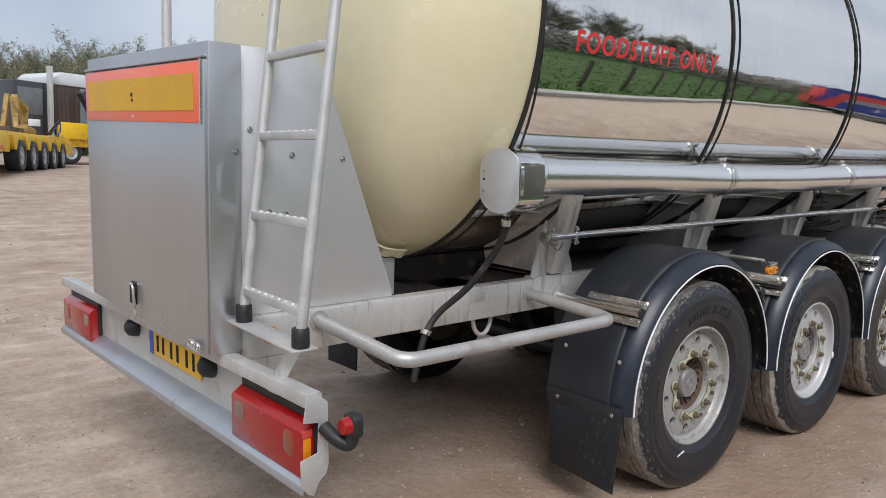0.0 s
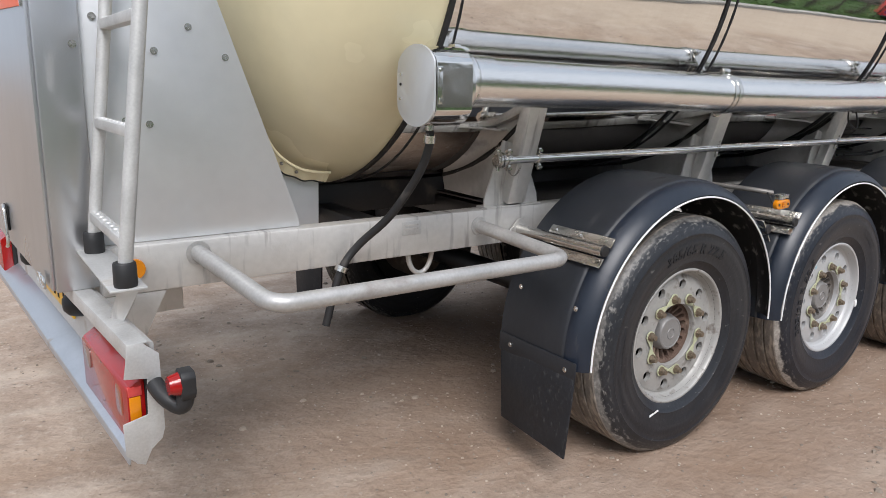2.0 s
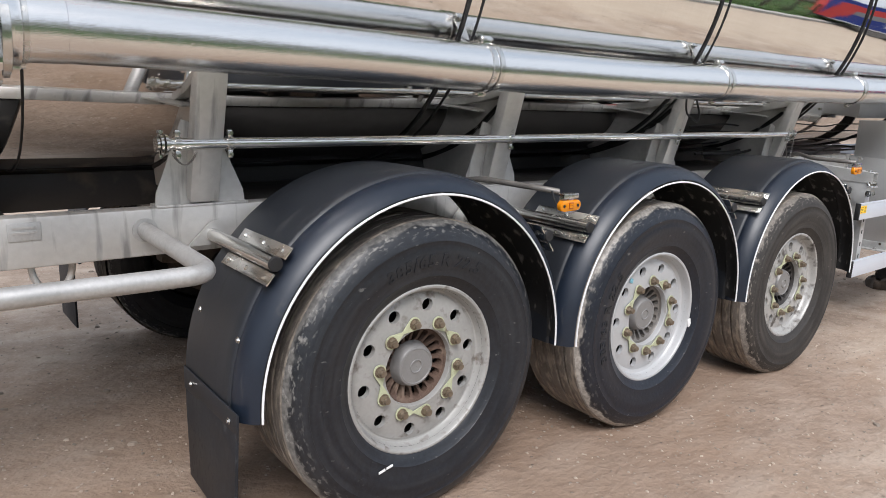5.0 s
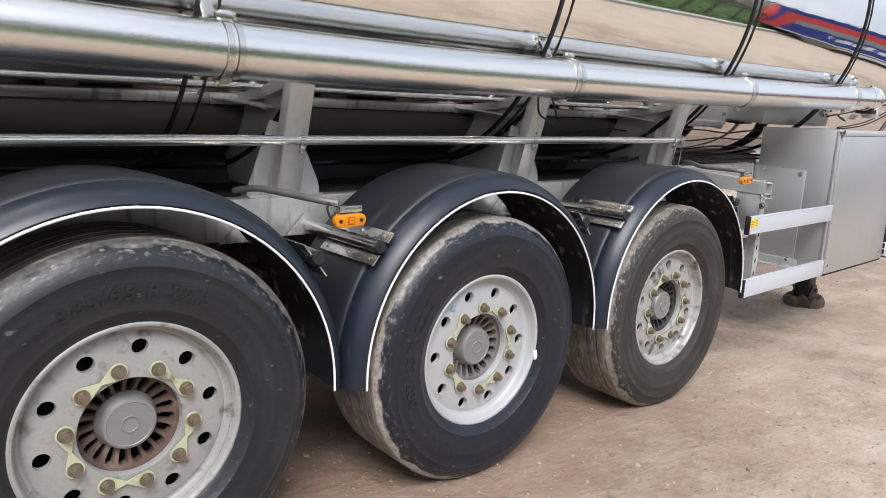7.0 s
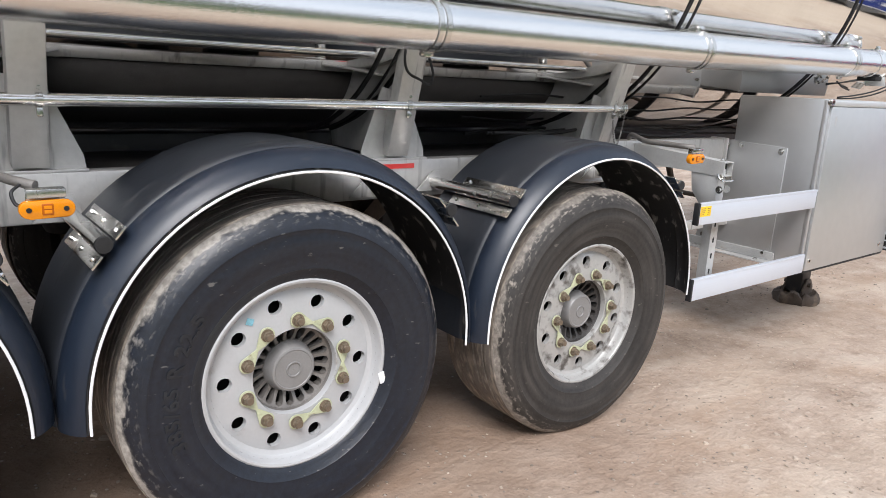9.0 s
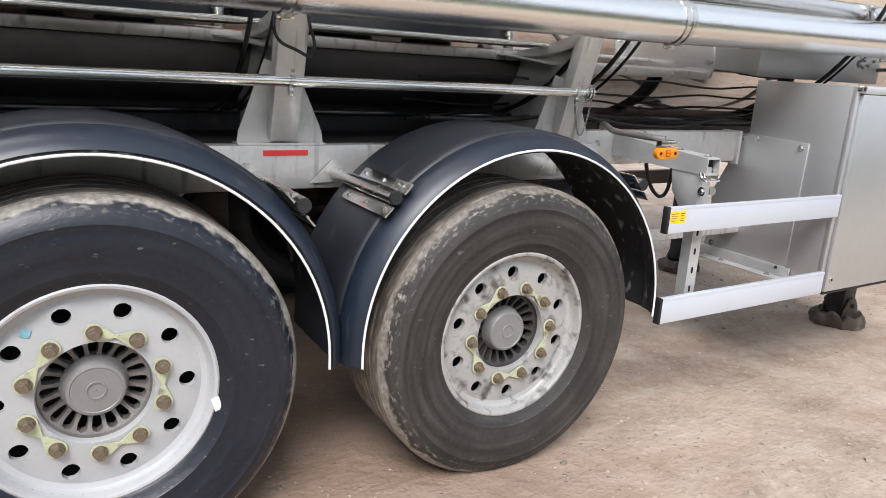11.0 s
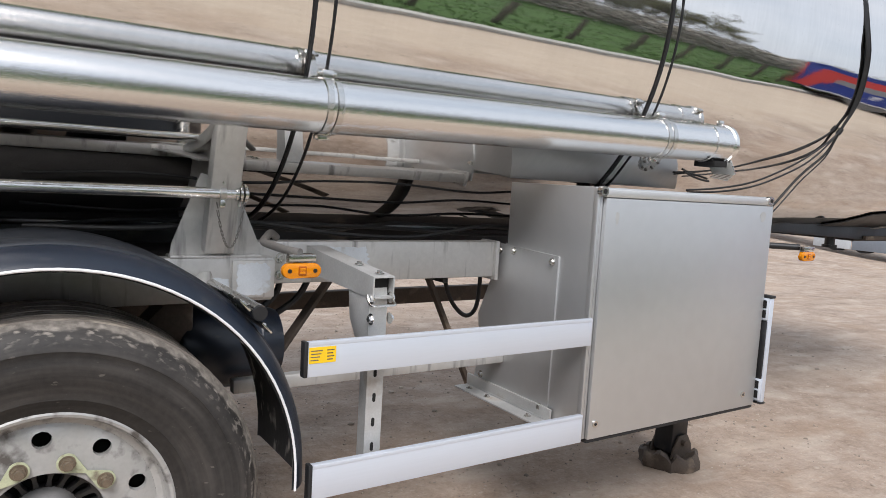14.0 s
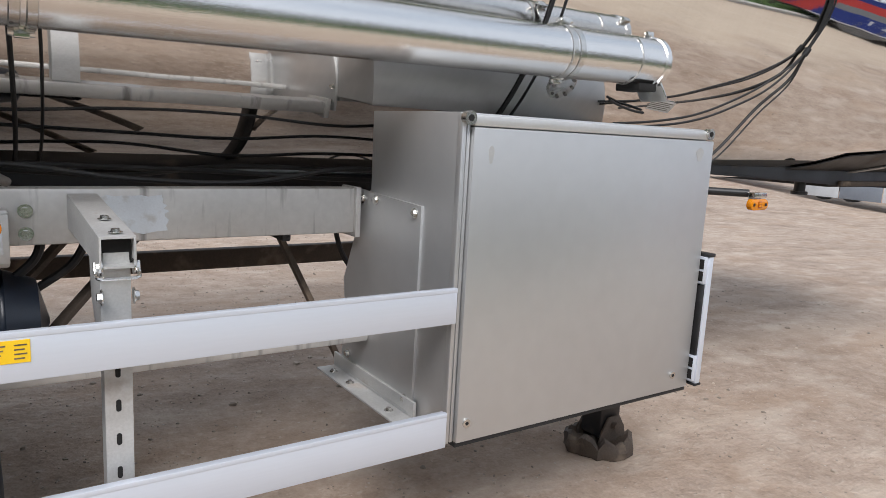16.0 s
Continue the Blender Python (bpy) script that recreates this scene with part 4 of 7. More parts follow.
bm = bmesh.new()
bx(bm, -2.30, -2.292, 1.065, 1.125, 0.985, 1.075, 0.004)
latch = part("door_latch", bm, M["hole"], door, "recessed black latch")
bm = bmesh.new()
sweep(bm, rounded_path([(-2.303, 1.105, 1.07), (-2.306, 1.070, 1.07), (-2.307, 1.045, 0.94), (-2.306, 1.085, 0.925)], 0.02), 0.006, 8)
part("latch_handle", bm, M["steel"], latch)
bm = bmesh.new()
bx(bm, -2.2965, -2.2925, 0.447, 1.598, 1.722, 1.922, 0.001)
board = part("marker_board", bm, M["orange"], cabinet, "orange and yellow reflective rear marker board")
bm = bmesh.new()
bx(bm, -2.2985, -2.2967, 0.494, 1.556, 1.762, 1.884)
part("yellow_field", bm, M["yellow_sheet"], board)
bm = bmesh.new()
bx(bm, -2.2987, -2.2925, 0.440, 0.447, 1.719, 1.928)
part("edge_strip", bm, M["steel"], board)
for z in (1.74, 1.905):
    bm = bmesh.new()
    cyl(bm, (-2.2965, 1.04, z), (-2.299, 1.04, z), 0.005, n=10)
    part("screw", bm, M["guard"], board)
bm = bmesh.new()
bx(bm, -2.2992, -2.2985, 1.035, 1.055, 1.815, 1.830)
bx(bm, -2.2992, -2.2985, 1.033, 1.050, 1.796, 1.808)
part("black_mark", bm, M["hole"], board)

# side panels behind the cabinet
for f, lab in ((lambda y: y, "grey aluminium side panel, cut on a slope"), (far_side, "")):
    bm = bmesh.new()
    prism(bm, [(-2.164, 1.057), (-1.525, 1.057), (-1.528, 1.085), (-1.80, 1.845), (-1.862, 1.985), (-2.164, 1.985)], f(0.436), f(0.446), "XZ", 0.001)
    side = part("side_panel", bm, M["panel"], trailer, lab)
    bm = bmesh.new()
    prism(bm, [(-1.78, 1.00), (-1.326, 1.00), (-1.323, 1.172), (-1.40, 1.186), (-1.46, 1.205), (-1.52, 1.245), (-1.572, 1.31), (-1.64, 1.44), (-1.78, 1.62)], f(0.706), f(0.712), "XZ")
    part("inner_panel", bm, M["panel"], side)
for x, z in ((-2.185, 1.63), (-1.969, 1.622), (-1.759, 1.611), (-1.867, 1.695), (-2.06, 1.42), (-1.995, 1.41), (-2.128, 1.707)):
    bolt(x, 0.434 if x > -2.17 else 0.414, z, trailer, size=0.66)
# riveted lip where the dome's skin is trimmed round the side panel
LIP_Y = 0.648
lip = smooth_path([(x, LIP_Y, z) for x, z in ((-1.300, 1.2065), (-1.365, 1.213), (-1.420, 1.226), (-1.475, 1.256), (-1.522, 1.300), (-1.560, 1.368), (-1.605, 1.468), (-1.648, 1.566), (-1.680, 1.678), (-1.700, 1.80), (-1.708, 1.92))], 6)
bm = bmesh.new()
sweep(bm, lip, 0.0055, 8)
dome_lip = part("dome_lip", bm, M["cream"], dome, "trimmed lower lip of the dome")
bm = bmesh.new()
rows, seats, edge = [], [], []
for i, p in enumerate(lip):
    d = (lip[min(i + 1, len(lip) - 1)] - lip[max(i - 1, 0)]).normalized()
    n = Vector((-abs(d.z), 0, -abs(d.x)))
    w = 0.038 + 0.003 * math.sin(i * 0.9)
    q = p + n * w + Vector((0, 0.030, 0))
    rows.append([bm.verts.new(v) for v in (p + Vector((0, 0.002, 0)), q, q + Vector((0, 0.006, 0.002)), p + Vector((0, 0.009, 0.002)))])
    edge.append(q)
    seats.append(p + n * 0.016 + Vector((0, 0.006, 0)))
for u, v in zip(rows, rows[1:]):
    for a, b in ((0, 1), (1, 2), (2, 3), (3, 0)):
        bm.faces.new((u[a], u[b], v[b], v[a]))
part("dome_flange", bm, M["cream"], dome, "cream flange behind the riveted lip", 40)
bm = bmesh.new()
sweep(bm, edge[1:-1], 0.0035, 6)
part("flange_seal", bm, M["rubber"], dome, "thin black seal along the flange")
bm = bmesh.new()
lathe(bm, [(0.001, -0.007), (0.004, -0.006), (0.006, -0.001), (0.0065, 0.006)], 10)
lip_rivet = part("rivet", bm, M["hub"], dome)
lip_rivet.matrix_basis = Matrix.Translation(seats[13])
for i in (19, 25, 31, 37, 43, 49):
    again("rivet", lip_rivet, Matrix.Translation(seats[i]))

# ladder beside the cabinet
def lad(y, z):
    return Vector((-2.18 + (z - 1.087) * 0.126, y, z))


bm = bmesh.new()
cyl(bm, lad(-0.022, 1.09), lad(-0.022, 2.95), 0.0172, n=18)
ladder = part("ladder", bm, M["galv"], trailer, "welded grey aluminium ladder beside the cabinet")
bm = bmesh.new()
cyl(bm, lad(0.388, 1.09), lad(0.388, 2.95), 0.0172, n=18)
part("stile", bm, M["galv"], ladder)
for z in (1.158, 1.420, 1.684, 1.948, 2.212, 2.476, 2.74):
    bm = bmesh.new()
    c = lad(0.19, z)
    bx(bm, c.x - 0.016, c.x + 0.016, -0.012, 0.378, z - 0.014, z + 0.013, 0.003)
    for i in range(7):
        y = 0.04 + i * 0.048
        cyl(bm, (c.x, y, z + 0.012), (c.x, y, z + 0.017), 0.011, 0.007, 10)
    part("rung", bm, M["galv"], ladder)
for y in (-0.022, 0.388):
    bm = bmesh.new()
    lathe(bm, [(0.005, -0.034), (0.0265, -0.034), (0.028, -0.026), (0.027, 0.022), (0.024, 0.026), (0.005, 0.026)], 20, (0, 0, 0), "Y")
    for v in bm.verts:
        v.co = Vector((v.co.x, v.co.z, v.co.y)) + lad(y, 1.085)
    part("rubber_foot", bm, M["rubber"], ladder, "black rubber ladder foot")
bm = bmesh.new()
bx(bm, -2.222, -2.136, -0.050, 0.50, 1.043, 1.051, 0.003)
step = part("ladder_shelf", bm, M["galv"], trailer, "grey steel shelf under the ladder")
bm = bmesh.new()
rows = []
for i in range(9):
    f = i / 8
    p, tw = Vector((-2.150 - 0.05 * f, 0.06 + 0.07 * f, 1.042 - 0.17 * f)), radians(-10 - 75 * f)
    d = Vector((math.cos(tw), math.sin(tw), 0)) * 0.025
    n = Vector((-math.sin(tw), math.cos(tw), 0)) * 0.003
    rows.append([bm.verts.new(p + u) for u in (d + n, d - n, -d - n, -d + n)])
for u, v in zip(rows, rows[1:]):
    for j in range(4):
        bm.faces.new((u[j], u[(j + 1) % 4], v[(j + 1) % 4], v[j]))
part("twisted_strap", bm, M["frame"], step, "twisted flat steel strap")
bm = bmesh.new()
prism(bm, [(-2.168, 0.905), (-2.168, 0.86), (-2.10, 0.735), (-2.07, 0.735), (-1.985, 0.905)], 0.405, 0.415, "XZ", 0.002)
part("bumper_carrier", bm, M["frame"], trailer, "grey carrier plate under the rail end")
bm = bmesh.new()
cyl(bm, (-2.076, 0.400, 0.984), (-2.076, 0.388, 0.984), 0.032, 0.030, 24)
reflector = part("side_reflector", bm, M["lens_amber"], trailer, "small round amber reflector on the rail")
bm = bmesh.new()
cyl(bm, (-2.076, 0.388, 0.984), (-2.076, 0.3865, 0.984), 0.006, n=10)
part("lens_screw", bm, M["steel"], reflector)

# bumper beam, slightly knocked askew
SKEW = Matrix.Translation((-2.19, -0.10, 0)) @ Matrix.Rotation(radians(3.6), 4, "Z")
bm = bmesh.new()
prism(bm, [(-0.016, 0.93), (0.034, 0.93), (0.034, 0.924), (-0.010, 0.924), (-0.010, 0.886), (-0.016, 0.886)], 0.0, 2.52, "XZ", 0.002)
bm.transform(SKEW)
bumper = part("rear_bumper", bm, M["galv"], trailer, "bent galvanised rear bumper beam", 30)
bm = bmesh.new()
prism(bm, [(-0.032, 0.650), (0.046, 0.694), (0.052, 0.690), (-0.026, 0.643), (-0.026, 0.622), (-0.032, 0.622)], 0.0, 2.52, "XZ", 0.002)
bm.transform(SKEW)
part("lower_lip", bm, M["zinc"], bumper, "", 30)
bm = bmesh.new()
prism(bm, [(0.042, 0.69), (0.052, 0.69), (0.052, 0.916), (0.030, 0.924), (0.030, 0.918), (0.042, 0.910)], 0.02, 2.50, "XZ")
bm.transform(SKEW)
part("web_plate", bm, M["galv"], bumper)
bm = bmesh.new()
prism(bm, [(-0.017, 0.931), (0.018, 0.929), (0.056, 0.895), (0.058, 0.70), (0.05, 0.672), (0.022, 0.652), (0.006, 0.614), (-0.012, 0.622), (-0.036, 0.65), (-0.038, 0.732), (0.022, 0.742), (0.026, 0.838), (-0.028, 0.846), (-0.020, 0.89)], -0.006, 0.0, "XZ", 0.001)
bm.transform(SKEW)
part("end_plate", bm, M["galv"], bumper, "cut and bent end plate")
for y in (0.75, 1.9):
    bm = bmesh.new()
    bx(bm, 0.054, 0.36, y - 0.03, y + 0.03, 0.76, 0.92, 0.006, SKEW)
    part("bumper_stay", bm, M["frame"], bumper)


def tail_lamp(y0, y1, outer):
    """A tail lamp with its coloured fields; outer: the end that wears the amber corner."""
    L = y1 - y0
    bm = bmesh.new()
    prism(bm, [(-0.018, 0.662), (-0.018, 0.805), (-0.012, 0.811), (0.020, 0.834), (0.024, 0.834), (0.024, 0.655)], y0, y1, "XZ", 0.003)
    bm.transform(SKEW)
    lamp = part("tail_lamp", bm, M["lens_red"], trailer, "red tail lamp cluster with amber corner in the bumper")
    bm = bmesh.new()
    bx(bm, 0.024, 0.042, y0 - 0.004, y1 + 0.004, 0.662, 0.858, 0.004, SKEW)
    part("housing", bm, M["rubber"], lamp)

    def field(a, b, z0, z1, k, x0=-0.0192, x1=-0.016):
        ya, yb = (y0 + a * L, y0 + b * L) if outer < 0 else (y1 - b * L, y1 - a * L)
        bm = bmesh.new()
        if k in ("lens_clear", "lens_smoke"):
            ring = [(math.copysign(abs(math.cos(a)) ** 0.6, math.cos(a)), math.copysign(abs(math.sin(a)) ** 0.6, math.sin(a))) for a in [2 * math.pi * j / 24 for j in range(24)]]
            prism(bm, [((ya + yb) / 2 + u * (yb - ya) / 2, (z0 + z1) / 2 + v * (z1 - z0) / 2) for u, v in ring], x0, x1, "YZ", 0.0008)
            bm.transform(SKEW)
        else:
            bx(bm, x0, x1, ya, yb, z0, z1, 0.0012, SKEW)
        part("lens_field", bm, M[k], lamp)
    field(0.80, 0.955, 0.735, 0.796, "lens_clear")
    field(0.10, 0.235, 0.715, 0.795, "lens_smoke")
    field(-0.008, 0.02, 0.720, 0.786, "lens_amber", -0.014, 0.012)
    field(-0.008, 0.02, 0.788, 0.812, "lens_pink", -0.016, 0.016)
    for z in (0.69, 0.80):
        for s in (0.53, 0.79):
            bm = bmesh.new()
            cyl(bm, SKEW @ Vector((-0.0185, y0 + s * L, z)), SKEW @ Vector((-0.0205, y0 + s * L, z)), 0.003, n=8)
            part("lens_screw", bm, M["steel"], lamp)


tail_lamp(0.022, 0.478, -1)
tail_lamp(2.042, 2.498, 1)
bm = bmesh.new()
bx(bm, 0.030, 0.038, 0.835, 1.355, 0.752, 0.866, 0.002, SKEW)
nplate = part("registration_plate", bm, M["plate_yellow"], trailer, "yellow registration plate with blue edge, marks as bars")
bm = bmesh.new()
bx(bm, 0.0285, 0.0305, 1.310, 1.353, 0.754, 0.864, 0, SKEW)
part("blue_edge", bm, M["blue"], nplate)
for y in (0.895, 0.96, 1.05, 1.115, 1.20, 1.26):
    bm = bmesh.new()
    bx(bm, 0.028, 0.0305, y - 0.010, y + 0.010, 0.775, 0.846, 0, SKEW)
    part("plate_bar", bm, M["hole"], nplate)
for y in (0.755, 1.54):
    bm = bmesh.new()
    lathe(bm, [(0.002, -0.030), (0.020, -0.028), (0.036, -0.015), (0.044, 0.01), (0.046, 0.024), (0.01, 0.024)], 24)
    bm.transform(SKEW @ Matrix.Translation((0.018, y, 0.83)) @ Matrix.Rotation(radians(-90), 4, "Z"))
    part("rubber_buffer", bm, M["rubber"], bumper, "round black rubber buffer")
bm = bmesh.new()
for i, (dy, tilt) in enumerate(((0.0, 0), (-0.022, 60), (-0.045, 0), (-0.066, 60))):
    k = 14
    R0 = Matrix.Translation((-2.305, 0.53 + dy, 0.955)) @ Matrix.Rotation(radians(tilt), 4, "X")
    sweep(bm, [R0 @ Vector((0, 0.018 * math.cos(6.283 * j / k), 0.014 * math.sin(6.283 * j / k))) for j in range(k)], 0.0035, 6, closed=True)
part("lock_chain", bm, M["steel"], cabinet, "short steel chain at the cabinet foot")
bm = bmesh.new()
sweep(bm, rounded_path([(-2.150, -0.104, 0.822), (-2.138, -0.146, 0.796), (-2.104, -0.182, 0.772), (-2.097, -0.186, 0.825)], 0.03), 0.021, 12)
arm = part("clearance_lamp_arm", bm, M["rubber"], trailer, "black rubber arm with a red clearance lamp")
bm = bmesh.new()
cyl(bm, (-2.112, -0.186, 0.842), (-2.138, -0.186, 0.842), 0.029, 0.022, 20)
part("red_lens", bm, M["lens_red"], arm)
bm = bmesh.new()
prism(bm, [(-0.208, 0.806), (-0.164, 0.806), (-0.156, 0.822), (-0.156, 0.862), (-0.166, 0.875), (-0.206, 0.875), (-0.216, 0.862), (-0.216, 0.822)], -2.114, -2.080, "YZ", 0.004)
part("lamp_body", bm, M["rubber"], arm)

# bent side tube
bm = bmesh.new()
sweep(bm, rounded_path([(-1.885, 0.40, 1.012), (-1.825, -0.060, 0.952), (-0.715, -0.060, 0.946), (-0.762, 0.40, 0.99)], 0.07), 0.0265, 16)
side_bar = part("side_bar", bm, M["bar"], trailer, "bent grey steel side tube")
for x, z in ((-1.885, 1.012), (-0.762, 0.99)):
    bm = bmesh.new()
    cyl(bm, (x, 0.402, z), (x, 0.394, z), 0.038, n=20)
    part("bar_foot", bm, M["bar"], side_bar)
bm = bmesh.new()
k = 20
sweep(bm, [(-1.02 + 0.055 * math.cos(math.pi + math.pi * i / k), 0.44, 0.905 + 0.085 * math.sin(math.pi + math.pi * i / k)) for i in range(k + 1)], 0.010, 10)
part("lashing_eye", bm, M["galv"], trailer, "round steel lashing eye under the rail")
# ---------------------------------------------------------------- wheels
HUBS = [(0.0, 0.51), (1.305, 0.51 - 1.305 * SLOPE), (2.62, 0.51 - 2.62 * SLOPE)]
TY_R = 0.527
NUT_R = 0.1675


def polar_text(words, size, radius, angle, y, depth=0.0025):
    """Raised letters bent round the wheel's middle, their tops outward; angle: where the line is centred."""
    pts, faces = text_mesh(words, size, 0.0015)
    w = max(p[0] for p in pts)
    bm = bmesh.new()
    vs = []
    for px, py, pz in pts:
        a = angle - (px - w / 2) / radius
        r = radius + py
        vs.append(bm.verts.new((r * math.cos(a), y(r), r * math.sin(a))))
    fs = []
    for f in faces:
        try:
            fs.append(bm.faces.new([vs[i] for i in f]))
        except ValueError:
            pass
    r = bmesh.ops.extrude_face_region(bm, geom=fs)
    for v in r["geom"]:
        if isinstance(v, bmesh.types.BMVert):
            v.co.y -= depth
    return bm


SIDEWALL = [(0.283, -0.036), (0.296, -0.056), (0.312, -0.066), (0.335, -0.078), (0.338, -0.081), (0.342, -0.0805), (0.375, -0.092), (0.41, -0.0985), (0.435, -0.0985), (0.455, -0.095),
            (0.458, -0.097), (0.463, -0.0955), (0.485, -0.088), (0.505, -0.074), (0.516, -0.062)]


def wall_y(r):
    for (r0, y0), (r1, y1) in zip(SIDEWALL, SIDEWALL[1:]):
        if r0 <= r <= r1:
            return y0 + (y1 - y0) * (r - r0) / (r1 - r0) - 0.0004
    return -0.09


def build_wheel(kind, phase, words):
    """A trailer wheel about its hub: rim, tyre, hub, nuts and nut markers; the outer face looks along -Y."""
    rim_mat = {"worn": M["rim"], "clean": M["rim_clean"], "oily": M["rim_dark"]}[kind]
    side_mat = {"worn": M["tyre"], "clean": M["tyre_blue"], "oily": M["tyre_dust"]}[kind]
    # disc with ten round holes: a ring of cells between the hub bore and the outer well
    bm = bmesh.new()
    n, hole_r, hole_c = 10, 0.0225, 0.2245
    def disc_y(r):
        return -0.030 + (0.004 if r > 0.20 else 0.0) + max(0.0, (r - 0.235)) * 0.35
    for k in range(n):
        a0 = phase + math.pi / n + 2 * math.pi * k / n
        half = math.pi / n
        steps = 6
        outer = [(0.262, a0 - half + 2 * half * i / steps) for i in range(steps + 1)]
        inner = [(0.140, a0 + half - 2 * half * i / steps) for i in range(steps + 1)]
        sidea = [(0.262 - 0.122 * i / 4, a0 + half) for i in range(1, 4)]
        sideb = [(0.140 + 0.122 * i / 4, a0 - half) for i in range(1, 4)]
        loop = outer + sidea + inner + sideb
        m2 = len(loop)
        cx, cz = hole_c * math.cos(a0), hole_c * math.sin(a0)
        L1, L2, L3 = [], [], []
        for r, a in loop:
            x, z = r * math.cos(a), r * math.sin(a)
            L1.append(bm.verts.new((x, disc_y(r), z)))
            d = Vector((x - cx, z - cz)).normalized() * hole_r
            L2.append(bm.verts.new((cx + d.x, disc_y(hole_c), cz + d.y)))
            L3.append(bm.verts.new((cx + d.x, disc_y(hole_c) + 0.02, cz + d.y)))
        for i in range(m2):
            j = (i + 1) % m2
            bm.faces.new((L1[i], L1[j], L2[j], L2[i]))
            bm.faces.new((L2[i], L2[j], L3[j], L3[i]))
    bmesh.ops.remove_doubles(bm, verts=bm.verts, dist=0.0006)
    well = [(0.268, -0.013), (0.275, -0.014), (0.281, -0.024), (0.2845, -0.042), (0.287, -0.056), (0.291, -0.061), (0.297, -0.0625)] if kind == "worn" else [(0.270, -0.0185), (0.277, -0.0215), (0.2815, -0.029), (0.2845, -0.042), (0.2865, -0.054), (0.290, -0.0605), (0.297, -0.0625)]
    lathe(bm, [(0.262, disc_y(0.262))] + well + [(0.302, -0.060), (0.303, -0.050), (0.296, -0.036), (0.283, -0.030), (0.278, 0.03), (0.270, 0.20)], 72)
    lathe(bm, [(0.140, disc_y(0.14)), (0.138, -0.026), (0.138, 0.012)], 48)
    wheel = part("wheel", bm, rim_mat, trailer, {"worn": "worn silver steel wheel with rusty hub", "clean": "clean silver steel wheel with dark tyre", "oily": "oily silver steel wheel with dusty tyre"}[kind], 32)
    # near-black closing drum stands in for the shade behind the wheel holes
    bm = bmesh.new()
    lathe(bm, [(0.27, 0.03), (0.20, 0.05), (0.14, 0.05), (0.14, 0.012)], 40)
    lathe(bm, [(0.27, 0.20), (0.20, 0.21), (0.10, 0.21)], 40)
    part("inner_shade_drum", bm, M["hole"], wheel)
    # tyre
    bm = bmesh.new()
    lathe(bm, SIDEWALL + [(TY_R - 0.004, -0.050)], 112, clamp=-0.506)
    tyre = part("tyre", bm, side_mat, wheel, "385/65 R 22.5 trailer tyre", 45)
    bm = bmesh.new()
    pr = [(TY_R - 0.004, -0.0505), (TY_R, -0.046)]
    for gy in (0.005, 0.060, 0.125, 0.180):
        pr += [(TY_R + 0.001, gy - 0.006), (TY_R - 0.011, gy - 0.004), (TY_R - 0.011, gy + 0.004), (TY_R + 0.001, gy + 0.006)]
    pr += [(TY_R, 0.231), (TY_R - 0.004, 0.2355)]
    lathe(bm, pr, 112, clamp=-0.508)
    part("tread", bm, M["tread"], wheel, "dusty ribbed tread", 30)
    bm = bmesh.new()
    lathe(bm, [(r, 0.185 - y) for r, y in SIDEWALL[::-1]], 72, clamp=-0.506)
    part("inner_sidewall", bm, M["tyre"], wheel)
    for word, size, ang in words:
        if word:
            full = max(p[0] for p in text_mesh(word, size, 0.0015)[0])
            for i, ch in enumerate(word):
                if ch != " ":
                    own = max(p[0] for p in text_mesh(ch, size, 0.0015)[0])
                    upto = max(p[0] for p in text_mesh(word[:i + 1], size, 0.0015)[0])
                    turn = radians(ang) - (upto - own / 2 - full / 2) / 0.374
                    part("tyre_letter", polar_text(ch, size, 0.374, turn, wall_y), M["letter_rubber"], wheel, "", 20)
        else:
            for i in range(7):
                bm = bmesh.new()
                a0 = radians(ang) - i * 0.062
                pts = []
                for s in (0.0, 0.02, 0.044):
                    pts.append([(r * math.cos(a0 - s), wall_y(r) - 0.0012, r * math.sin(a0 - s)) for r in (0.384, 0.414)])
                rows = [[bm.verts.new(p) for p in q] for q in pts]
                for u, v in zip(rows, rows[1:]):
                    bm.faces.new((u[0], u[1], v[1], v[0]))
                part("raised_bar", bm, side_mat, wheel)
    # hub: slotted flange, cap
    hub_mat = {"worn": M["hub_rust"], "clean": M["hub"], "oily": M["hub_dark"]}[kind]
    bm = bmesh.new()
    ns = 20
    for k in range(ns):
        a0, h = phase + 2 * math.pi * k / ns, math.pi / ns
        r0, r1 = 0.083, 0.125
        loop = [(0.134, a0 - h), (0.134, a0), (0.134, a0 + h), (0.118, a0 + h), (0.10, a0 + h), (0.084, a0 + h), (0.080, a0), (0.084, a0 - h), (0.10, a0 - h), (0.118, a0 - h)]
        slot = [(r1, a0 - h * 0.60), (r1 + 0.005, a0), (r1, a0 + h * 0.60), (0.114, a0 + h * 0.72), (0.099, a0 + h * 0.68), (r0 + 0.002, a0 + h * 0.50), (r0, a0), (r0 + 0.002, a0 - h * 0.50), (0.099, a0 - h * 0.68), (0.114, a0 - h * 0.72)]
        hy = lambda r: 0.004 + (0.134 - r) * 0.45
        A = [bm.verts.new((r * math.cos(a), hy(r), r * math.sin(a))) for r, a in loop]
        B = [bm.verts.new((r * math.cos(a), hy(r), r * math.sin(a))) for r, a in slot]
        C = [bm.verts.new((r * math.cos(a), hy(r) + 0.03, r * math.sin(a))) for r, a in slot]
        for i in range(len(A)):
            j = (i + 1) % len(A)
            bm.faces.new((A[i], A[j], B[j], B[i]))
            bm.faces.new((B[i], B[j], C[j], C[i]))
